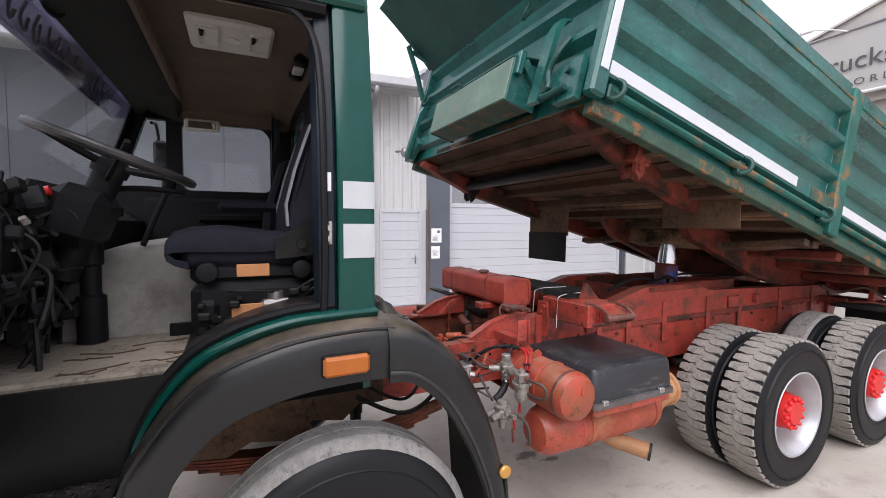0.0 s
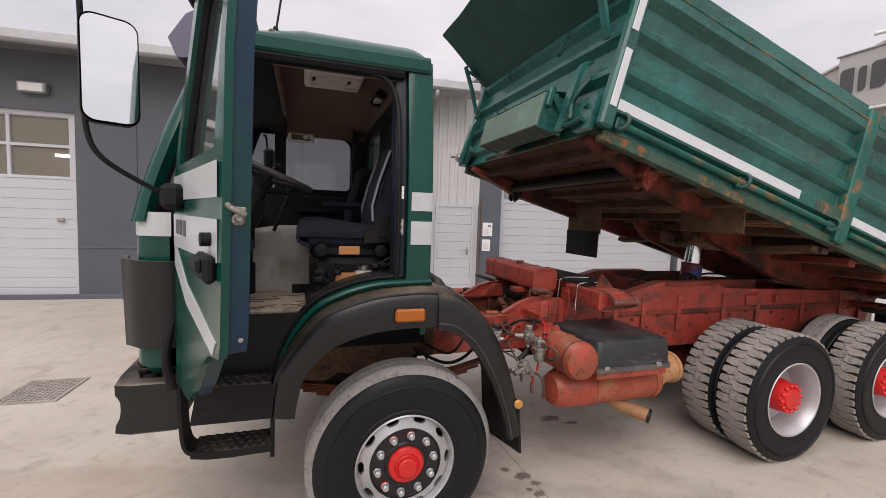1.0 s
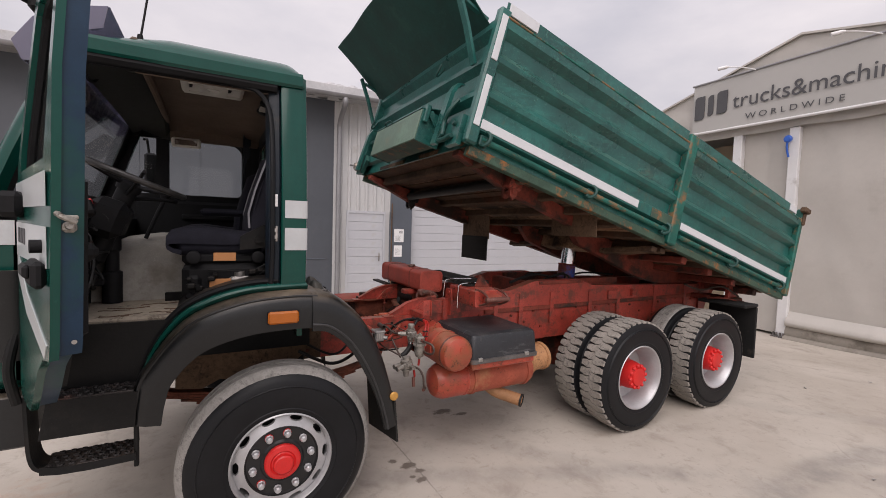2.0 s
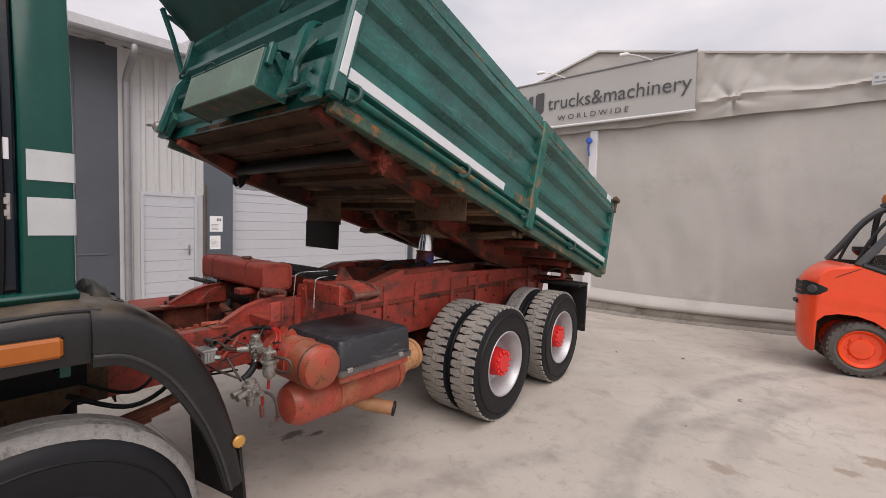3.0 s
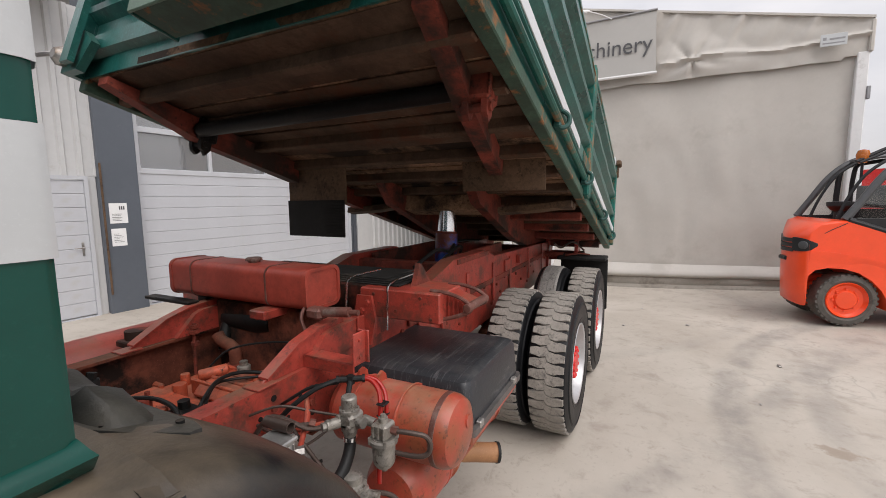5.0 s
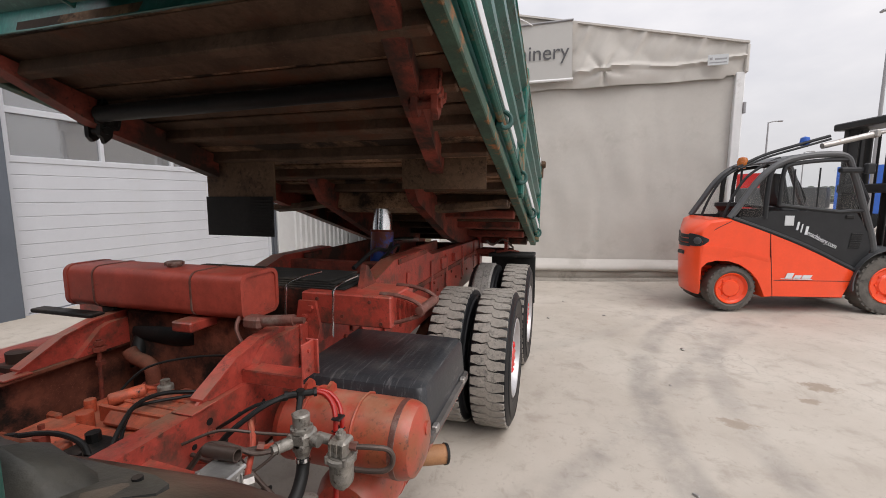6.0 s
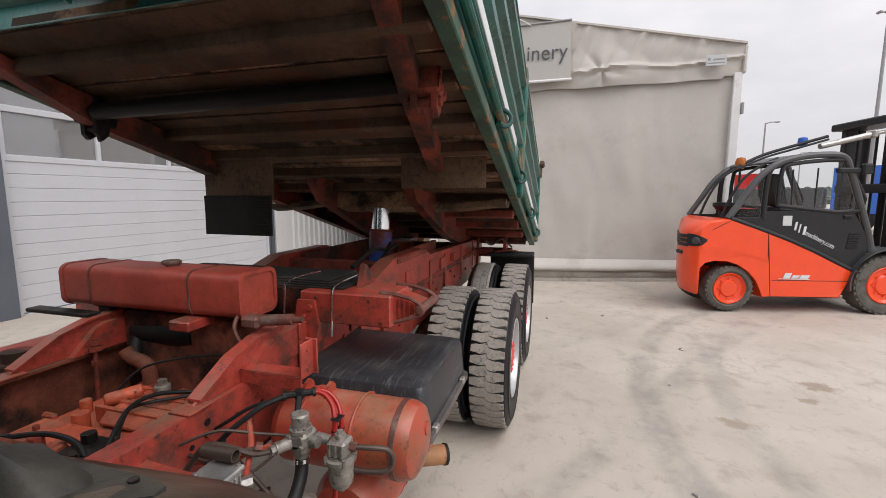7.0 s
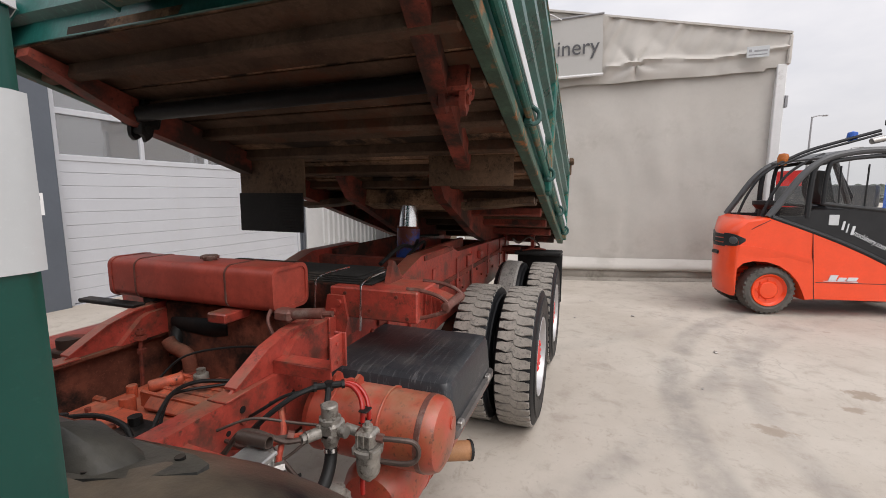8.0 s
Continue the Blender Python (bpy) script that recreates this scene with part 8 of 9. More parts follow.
tube(bm, [(-0.72, -0.42, 1.74), (-0.66, -0.4, 1.9), (-0.62, -0.38, 2.0)], 0.012, 8)
lathe(bm, (-0.62, -0.38, 2.0), (0.2, 0, 1), [(0, 0), (0.025, 0), (0.03, 0.03), (0.02, 0.06), (0, 0.065)], 12)
part("gear_lever", bm, M_TRIM, truck)
bm = B()
tube(bm, [(-0.84, -0.72, 1.9), (-0.83, -0.74, 1.86)], 0.006, 6)
rbox(bm, -0.845, -0.835, -0.75, -0.72, 1.8, 1.86, 0.004)
part("ignition_key", bm, M_CHROME, truck)
rnd = random.Random(11)
bm = B()
for i in range(10):
    y = rnd.uniform(-1.0, -0.7)
    tube(bm, [(-1.05, y, 1.85 + rnd.uniform(-0.1, 0.1)), (-0.98 + rnd.uniform(-0.05, 0.05), y + rnd.uniform(-0.05, 0.05), 1.7), (-1.0, y + rnd.uniform(-0.08, 0.08), 1.5)], 0.007, 6)
part("wiring_strand", bm, M_HOSE, truck)

rnd = random.Random(21)
bm = B()
for i in range(34):
    x, y, z = rnd.uniform(-1.02, -0.92), rnd.uniform(-1.06, -0.5), rnd.uniform(1.62, 1.96)
    tube(bm, [(x, y, z), (x + rnd.uniform(-0.02, 0.1), y + rnd.uniform(-0.1, 0.1), z + rnd.uniform(-0.12, 0.06)), (x + rnd.uniform(-0.04, 0.06), y + rnd.uniform(-0.16, 0.16), z + rnd.uniform(-0.3, 0.02)), (x, y + rnd.uniform(-0.2, 0.2), z - rnd.uniform(0.1, 0.35))], rnd.choice((0.004, 0.006, 0.009)), 6)
part("wiring_strand", bm, M_HOSE, truck)
# random filler parts; the few small aluminium ones stand in for glints
for k, material in enumerate((M_TRIM, M_BLACK, M_ALU)):
    bm = B()
    for i in range((22, 14, 7)[k]):
        x, y, z, s = rnd.uniform(-1.0, -0.9), rnd.uniform(-1.08, -0.45), rnd.uniform(1.5, 1.98), rnd.uniform(0.008, 0.035) * (1, 1, 0.5)[k]
        m = pose(x, y, z, rnd.uniform(-40, 40), rnd.uniform(-40, 40), rnd.uniform(-60, 60))
        rbox(bm, -s, s, -s * rnd.uniform(0.5, 1.6), s, -s, s * rnd.uniform(0.5, 1.8), s * 0.3, m)
    part("dash_component", bm, material, truck)


# seats
def seat(y0, y1, name, label):
    bm = B()
    rows = []
    for j in range(15):
        v = -math.cos(math.pi * j / 14)
        y = (y0 + y1) / 2 + (y1 - y0) / 2 * v
        e = (1 - abs(v) ** 6) ** 0.5
        sag = 0.022 * abs(v) ** 3
        rows.append([(x, y, 1.71 + (z - 1.71) * (0.45 + 0.55 * e) - sag * math.sin(9 * (x + 0.55)) * 0.5) for x, z in ((-0.5, 1.69), (-0.545, 1.705), (-0.57, 1.74), (-0.575, 1.78), (-0.555, 1.81), (-0.5, 1.828), (-0.4, 1.835), (-0.28, 1.82), (-0.18, 1.808), (-0.1, 1.82), (-0.06, 1.8), (-0.05, 1.72), (-0.08, 1.69))])
    slab(bm, rows, (0, 0, -0.025))
    rbox(bm, -0.53, -0.08, y0 + 0.012, y1 - 0.012, 1.66, 1.77, 0.035)
    st = part(name, bm, M_SEAT, truck, label, sharp=60)
    bm = B()
    rows = []
    for j in range(9):
        v = j / 8
        y = y0 + (y1 - y0) * v
        e = 1 - abs(2 * v - 1) ** 4
        rows.append([(x - 0.035 * e, y + (0.03 * (1 - 2 * v) if z > 2.1 else 0), z) for x, z in ((-0.14, 1.76), (-0.13, 1.9), (-0.09, 2.05), (-0.05, 2.18), (-0.025, 2.27), (0.01, 2.29), (0.04, 2.26), (0.02, 2.1), (-0.01, 1.9), (-0.03, 1.74))])
    strip(bm, rows)
    bm.faces.new([v for v in bm.verts if abs(v.co.y - y0) < 0.05 and False] or [bm.verts.new(p) for p in rows[0]])
    bm.faces.new([bm.verts.new(p) for p in rows[-1]])
    bmesh.ops.remove_doubles(bm, verts=bm.verts, dist=0.0005)
    bmesh.ops.recalc_face_normals(bm, faces=bm.faces)
    part("backrest", bm, M_SEAT, st, sharp=60)
    return st


ds = seat(-0.9, -0.42, "driver_seat", "dark fabric driver's seat with grey piping")
bm = B()
for y in (-0.875, -0.445):
    slab(bm, [[(x - 0.012, y + e, z) for x, z in ((-0.14, 1.83), (-0.145, 1.92), (-0.11, 2.06), (-0.07, 2.18), (-0.045, 2.25))] for e in (-0.018, 0.018)], (0.01, 0, 0))
    tube(bm, [(-0.54, y, 1.775), (-0.4, y, 1.785), (-0.2, y, 1.77), (-0.15, y, 1.78)], 0.006, 6)
part("seat_piping", bm, M_SEATSTRIPE, ds, "pale grey piping stripe")
bm = B()
rbox(bm, -0.5, -0.02, -0.88, -0.44, 1.6, 1.69, 0.03)
part("seat_frame", bm, M_TRIM, ds)
bm = B()
for x in (-0.44, -0.1):
    cyl(bm, (x, -0.88, 1.655), (x, -0.925, 1.655), 0.038, seg=20, round_end=0.008)
part("adjuster_knob", bm, M_TRIM, ds)
part("data_label", rbox(B(), -0.34, -0.22, -0.886, -0.88, 1.63, 1.68, 0.002), M_LABEL, ds, "orange printed label")
bm = B()
prism(bm, [(-0.2, 1.7), (0.02, 1.72), (0.05, 1.86), (-0.02, 1.88), (-0.2, 1.78)], "y", -0.93, -0.9)
cyl(bm, (-0.1, -0.93, 1.76), (-0.1, -0.95, 1.76), 0.02, seg=10)
cyl(bm, (0.0, -0.93, 1.83), (0.0, -0.95, 1.83), 0.016, seg=10)
part("recliner_plate", bm, M_BLACK, ds)
part("recliner_lever", tube(B(), [(0.03, -0.95, 1.78), (0.07, -0.96, 1.86), (0.06, -0.96, 1.95), (0.03, -0.96, 1.99)], 0.01, 8), M_CONSOLE, ds)
bm = B()
for z0, z1, e in ((1.4, 1.44, 0.0), (1.56, 1.6, 0.02)):
    rbox(bm, -0.48 + e, -0.04, -0.86, -0.46, z0, z1, 0.01)
for y in (-0.86, -0.48):
    tube(bm, [(-0.46, y, 1.42), (-0.08, y, 1.58)], 0.016, 8, smooth=False)
    tube(bm, [(-0.08, y, 1.42), (-0.46, y, 1.58)], 0.016, 8, smooth=False)
rbox(bm, -0.48, -0.4, -0.92, -0.84, 1.4, 1.55, 0.02)
for i in range(4):
    cyl(bm, (-0.46 + 0.04 * (i % 2), -0.92, 1.44 + 0.05 * (i // 2)), (-0.46 + 0.04 * (i % 2), -0.94, 1.44 + 0.05 * (i // 2)), 0.014, seg=10)
part("seat_suspension", bm, M_TRIM, ds)
bm = B()
rbox(bm, -0.26, -0.14, -0.94, -0.86, 1.46, 1.54, 0.015)
cyl(bm, (-0.2, -0.9, 1.54), (-0.2, -0.9, 1.57), 0.03, seg=14)
cyl(bm, (-0.26, -0.9, 1.5), (-0.34, -0.9, 1.5), 0.02, seg=10)
tube(bm, [(-0.14, -0.9, 1.5), (-0.02, -0.92, 1.53), (0.04, -0.9, 1.54)], 0.012, 8)
tube(bm, [(-0.36, -0.92, 1.4), (-0.3, -0.95, 1.45), (-0.2, -0.96, 1.44)], 0.008, 8)
part("seat_air_valve", bm, M_STEEL, ds)
part("valve_bracket", rbox(B(), -0.36, -0.24, -0.935, -0.925, 1.47, 1.53, 0.003), M_LABEL, ds)
rnd = random.Random(4)
part("seat_base_box", rbox(B(), -0.5, -0.02, -0.9, -0.46, 1.4, 1.62, 0.04), M_TRIM, ds)
bm = B()
for i in range(16):
    x, z, s = rnd.uniform(-0.48, -0.06), rnd.uniform(1.42, 1.6), rnd.uniform(0.008, 0.024)
    rbox(bm, x - s, x + s, -0.93 - rnd.uniform(0, 0.03), -0.89, z - s * 0.7, z + s * 0.7, s * 0.3)
part("dash_component", bm, M_BLACK, ds)
bm = B()
for i in range(9):
    x, z = rnd.uniform(-0.46, -0.08), rnd.uniform(1.43, 1.58)
    tube(bm, [(x, -0.92, z), (x + rnd.uniform(0.03, 0.1), -0.95, z + rnd.uniform(-0.05, 0.05)), (x + rnd.uniform(0.1, 0.2), -0.92, z + rnd.uniform(-0.06, 0.06))], 0.006, 6)
part("wiring_strand", bm, M_HOSE, ds)
part("armrest", rbox(B(), -0.42, -0.08, -0.4, -0.34, 1.9, 1.95, 0.02), M_SEAT, ds)
seat(0.38, 0.86, "passenger_seat", "dark fabric passenger seat")
bm = B()
rbox(bm, -0.5, -0.05, 0.4, 0.84, 1.4, 1.7, 0.03)
part("passenger_seat_base", bm, M_TRIM, truck)


# -- open driver's door, hinged at the front pillar --
MD = pose(-1.08, -1.25, 0, 0, 0, -70)


def doorpart(name, bm, material, parent, label="", sharp=32):
    for v in bm.verts:
        v.co.y += 0.045 * max(0.0, (v.co.z - 2.0) / 0.7) ** 1.3
    return part(name, bm, material, parent, label, MD, sharp)


DOOR = [(0.0, 1.1), (0.25, 1.105), (0.4, 1.13), (0.53, 1.225), (0.66, 1.34), (0.82, 1.42), (0.98, 1.45), (1.0, 1.5), (1.0, 2.3), (0.985, 2.58), (0.95, 2.66), (0.88, 2.7), (0.42, 2.72), (0.33, 2.69), (0.07, 2.1), (0.0, 1.95)]
WIN = [(0.18, 2.04), (0.92, 2.04), (0.93, 2.3), (0.915, 2.56), (0.87, 2.62), (0.46, 2.63), (0.41, 2.6), (0.19, 2.13)]
DOOR = [(u * 0.95, z) for u, z in DOOR]
WIN = [(u * 0.95, z) for u, z in WIN]
bm = B()
plate(bm, DOOR, [WIN], "y", 0.0, 0.022)
door = doorpart("driver_door", bm, M_CAB, truck, "green driver's door standing wide open with silver stripes")
bm = B()
inner = [(0.012 + u * 0.978, 1.115 + (z - 1.1) * 0.985) for u, z in DOOR]
plate(bm, inner, [WIN], "y", 0.022, 0.075)
doorpart("door_inner_frame", bm, M_EDGE, door, "dark blue-green inner frame with worn paint")
bm = B()
prism(bm, [(0.1, 1.16), (0.38, 1.2), (0.58, 1.42), (0.83, 1.5), (0.85, 1.98), (0.1, 1.98)], "y", 0.09, 0.105)
rbox(bm, 0.3, 0.7, 0.105, 0.16, 1.72, 1.78, 0.02)
doorpart("door_lining", bm, M_TRIM, door)
bm = B()
prism(bm, WIN, "y", 0.04, 0.046)
doorpart("door_window", bm, M_GLASS_DUSTY, door, "dusty door window")
loop = [(u, 0.03, z) for u, z in WIN] + [(WIN[0][0], 0.03, WIN[0][1])]
doorpart("window_seal", tube(B(), loop, 0.014, 6, smooth=False), M_TRIM, door)
for poly in ([(0.0, 1.9), (0.92, 1.9), (0.92, 2.0), (0.02, 2.0)], [(0.0, 1.7), (0.92, 1.72), (0.92, 1.84), (0.0, 1.84)], [(0.02, 1.62), (0.35, 1.5), (0.85, 1.44), (0.9, 1.49), (0.36, 1.58), (0.02, 1.72)]):
    bm = B()
    prism(bm, poly, "y", -0.003, 0.0)
    doorpart("stripe", bm, M_SILVER, door, "silver grey stripe")
bm = B()
for u in (0.1, 0.2, 0.3):
    rbox(bm, u, u + 0.06, -0.006, -0.003, 1.76, 1.82, 0.001)
doorpart("badge_bar", bm, M_PRINT, door)
bm = B()
rbox(bm, 0.76, 0.92, -0.035, 0.0, 1.66, 1.74, 0.012)
rbox(bm, 0.78, 0.9, -0.05, -0.03, 1.69, 1.73, 0.008)
cyl(bm, (0.84, -0.03, 1.78), (0.84, 0.0, 1.78), 0.02, seg=12)
doorpart("door_handle", bm, M_TRIM, door)
bm = B()
rbox(bm, 0.935, 0.955, 0.03, 0.065, 1.825, 1.855, 0.008)
cyl(bm, (0.95, 0.045, 1.84), (0.968, 0.045, 1.845), 0.009, seg=10)
rbox(bm, 0.935, 0.945, 0.025, 0.07, 1.862, 1.876, 0.004)
tube(bm, [(0.95, 0.02, 1.88), (0.975, 0.03, 1.87), (0.97, 0.06, 1.855)], 0.008, 6)
doorpart("door_lock", bm, M_ALU, door, "worn steel door lock")
bm = B()
for z in (1.5, 1.56, 1.72, 2.02):
    cyl(bm, (0.935, 0.055, z), (0.9405, 0.055, z), 0.007, seg=8)
doorpart("buffer_screw", bm, M_STEEL, door)
bm = B()
for z in (1.3, 2.0):
    rbox(bm, -0.06, 0.08, 0.02, 0.08, z, z + 0.09, 0.012)
doorpart("hinge", bm, M_BLACK, door)

# mirror on its bent arms
MM = pose(-1.175, -1.62, 2.33, -3, 0, 27)
bm = B()
rows = []
for y, k in ((0.02, 1.0), (0.0, 1.03), (0.03, 1.03), (0.06, 0.9), (0.075, 0.6)):
    rows.append([bm.verts.new((a * k, y, b * k)) for a, b in rect(-0.08, 0.08, -0.178, 0.178, 0.04, 5)])
for p, q2 in zip(rows, rows[1:]):
    for i in range(len(p)):
        j = (i + 1) % len(p)
        bm.faces.new((p[i], p[j], q2[j], q2[i]))
bm.faces.new(rows[-1])
bmesh.ops.recalc_face_normals(bm, faces=bm.faces)
mir = part("outside_mirror", bm, M_TRIM, truck, "large black framed outside mirror", MM)
part("mirror_glass", prism(B(), rect(-0.078, 0.078, -0.176, 0.176, 0.037, 5), "y", -0.004, 0.018), M_MIRROR, mir, "silvered mirror glass", MM)
bm = B()
tube(bm, [(-0.93, -1.39, 2.69), (-1.02, -1.47, 2.71), (-1.15, -1.57, 2.72), (-1.22, -1.62, 2.69), (-1.252, -1.633, 2.63), (-1.253, -1.63, 2.5), (-1.25, -1.625, 2.28), (-1.245, -1.625, 2.12), (-1.205, -1.615, 2.03), (-1.1, -1.55, 1.95), (-1.01, -1.49, 1.9)], 0.009, 10)
part("mirror_arm", bm, M_TRIM, truck)
part("arm_mount", rbox(B(), -0.98, -0.93, -1.46, -1.36, 2.67, 2.75, 0.015), M_TRIM, truck)
part("arm_mount", rbox(B(), -1.06, -0.98, -1.55, -1.4, 1.86, 1.96, 0.02), M_TRIM, truck)

# air deflector, bumper, steps
bm = B()
rows = []
for z in (1.23, 1.33, 1.48, 1.63):
    e = (z - 1.23) * 0.06
    rows.append([(-1.08, -1.23 - e, z), (-1.14, -1.24 - e, z), (-1.23, -1.21 - e, z), (-1.31 - e * 0.6, -1.13, z), (-1.35 - e * 0.6, -0.98, z)])
slab(bm, rows, (0.02, 0.02, 0))
part("air_deflector", bm, M_PLASTIC, truck, "black plastic corner deflector", sharp=60)
bm = B()
rows = []
for z in (1.24, 1.34, 1.5, 1.66):
    rows.append([(-1.1, 1.27, z), (-1.16, 1.28, z), (-1.25, 1.25, z), (-1.33, 1.17, z), (-1.37, 1.02, z)])
slab(bm, rows, (0.02, -0.02, 0))
part("air_deflector", bm, M_PLASTIC, truck, sharp=60)
def bumper_ring(bm, z, e):
    """A level ring of the bumper, set in by e; below the rim only its front is hollowed."""
    k = 1.0 if z < 0.82 or z > 1.02 or e > 0.045 else 0.0
    half = [(-1.1 - e * k, 1.15 - e * k), (-1.3 + e * 0.4, 1.15 - e * k), (-1.36 + e, 1.13 - e * k), (-1.38 + e, 1.0 - e * 0.5), (-1.4 + e, 0.5)]
    return [bm.verts.new((x, -y, z)) for x, y in half] + [bm.verts.new((x, y, z)) for x, y in half[::-1]]


bm = B()
rings = [bumper_ring(bm, z, e) for z, e in ((0.8, 0.06), (0.8, 0.01), (0.81, 0.0), (0.845, 0.002), (0.865, 0.012), (0.885, 0.02), (0.92, 0.023), (0.955, 0.021), (0.975, 0.012), (0.99, 0.002), (1.038, 0.0), (1.045, 0.007), (1.045, 0.075), (1.038, 0.08), (0.93, 0.085))]
for p, q2 in zip(rings, rings[1:]):
    for i in range(len(p)):
        j = (i + 1) % len(p)
        bm.faces.new((p[i], p[j], q2[j], q2[i]))
bm.faces.new(rings[0])
bm.faces.new(rings[-1])
bmesh.ops.recalc_face_normals(bm, faces=bm.faces)
bmp = part("bumper", bm, M_PLASTIC, truck, "dark grey boxy bumper with an open top", sharp=30)
part("tow_spring", tube(B(), [(-1.26 + 0.04 * math.cos(i), -0.98 + 0.04 * math.sin(i), 1.0 + i * 0.006) for i in range(22)], 0.014, 7, 2), M_BLACK, truck)
part("lower_cab_front", rbox(B(), -1.26, -1.1, -1.1, 1.1, 1.06, 1.2, 0.04), M_CAB, truck)


def tread_plate(bm, x0, x1, y0, y1, z):
    rbox(bm, x0, x1, y0, y1, z - 0.014, z, 0.003)
    for i in range(int((x1 - x0) / 0.042)):
        for j in range(int((y1 - y0) / 0.042)):
            lathe(bm, (x0 + 0.025 + i * 0.042 + 0.02 * (j % 2), y0 + 0.022 + j * 0.042, z), (0, 0, 1), [(0.015, 0), (0.013, 0.007), (0.008, 0.007), (0.007, -0.002)], 8)
    return bm


bm = B()
prism(bm, [(-1.03, 0.862), (-0.675, 0.858), (-0.665, 1.03), (-1.0, 1.035)], "y", -1.25, -1.235)
rbox(bm, -1.03, -0.68, -1.235, -0.95, 0.86, 0.88, 0.01)
us = part("upper_step", bm, M_BLACK, truck)
part("step_tread", tread_plate(B(), -1.04, -0.68, -1.245, -1.02, 1.04), M_STEP, us, "perforated steel tread")
# the lower step hangs on a bent strap
bm = B()
prof = smooth_path([(-1.085, 0, 1.06), (-1.08, 0, 0.9), (-1.072, 0, 0.78), (-1.05, 0, 0.722), (-1.0, 0, 0.697)], 4)
slab(bm, [[(p.x, y, p.z) for y in (-1.235, -1.18, -1.1)] for p in prof], (0.014, 0, 0.008))
slab(bm, [[(x, y, z) for x, z in ((-1.03, 0.697), (-0.96, 0.684), (-0.85, 0.68), (-0.675, 0.685))] for y in (-1.24, -1.232)], (0, 0.004, 0.034))
prism(bm, [(-1.235, 0.69), (-1.05, 0.7), (-1.05, 0.74), (-1.07, 0.765), (-1.235, 0.72)], "x", -0.69, -0.682)
ls = part("lower_step", bm, M_BLACK, truck, "black entry step on a bent steel strap")
part("step_tread", tread_plate(B(), -1.03, -0.69, -1.232, -1.06, 0.717), M_STEP, ls, "perforated steel tread")
bm = B()
tube(bm, [(-1.1, -1.22, 1.36), (-1.12, -1.25, 1.2), (-1.1, -1.235, 1.04)], 0.02, 10)
part("step_bracket", bm, M_BLACK, truck)
part("step_stay", rbox(B(), -0.685, -0.665, -1.22, -1.19, 0.64, 0.88, 0.004), M_BLACK, truck)


bm = prism(B(), [(-0.55, 1.2), (0.25, 1.2), (0.25, 0.94), (0.13, 0.84), (-0.02, 0.87), (-0.12, 0.79), (-0.3, 0.82), (-0.4, 0.77), (-0.55, 0.79)], "y", -0.6, -0.5)
part("splash_panel", bm, M_MUDPLATE, truck, "mud-brown splash panel inside the wheel arch")
# added black sheet, darkens the upper wheel arch where it lies in shadow
part("arch_shade_sheet", rbox(B(), -0.6, 0.27, -0.64, -0.625, 1.0, 1.42, 0.005), M_BLACK, truck)

# fenders over the front wheels
def fender(outer, inner, y_out, y_in, name, label, sgn=-1):
    o = smooth_path([(x, 0, z) for x, z in outer], 5)
    i = smooth_path([(x, 0, z) for x, z in inner], 5)
    rows = []
    for a, b in zip(o, i):
        mid = a.lerp(b, 0.5)
        q = a.lerp(b, 0.12)
        s2, s3 = a.lerp(b, 0.28), a.lerp(b, 0.04)
        rows.append([(b.x, sgn * (y_out - 0.02), b.z), (b.x, sgn * y_out, b.z), (mid.x, sgn * (y_out + 0.006), mid.z), (s2.x, sgn * (y_out - 0.002), s2.z), (q.x, sgn * (y_out - 0.018), q.z), (s3.x, sgn * (y_out - 0.055), s3.z), (a.x, sgn * (y_out - 0.11), a.z), (a.x, sgn * (y_out - 0.18), a.z + 0.006), (a.x, sgn * y_in, a.z - 0.016)])
    bm = slab(B(), rows, (0, -sgn * 0.012, -0.004))
    return part(name, bm, M_PLASTIC, truck, label, sharp=45)


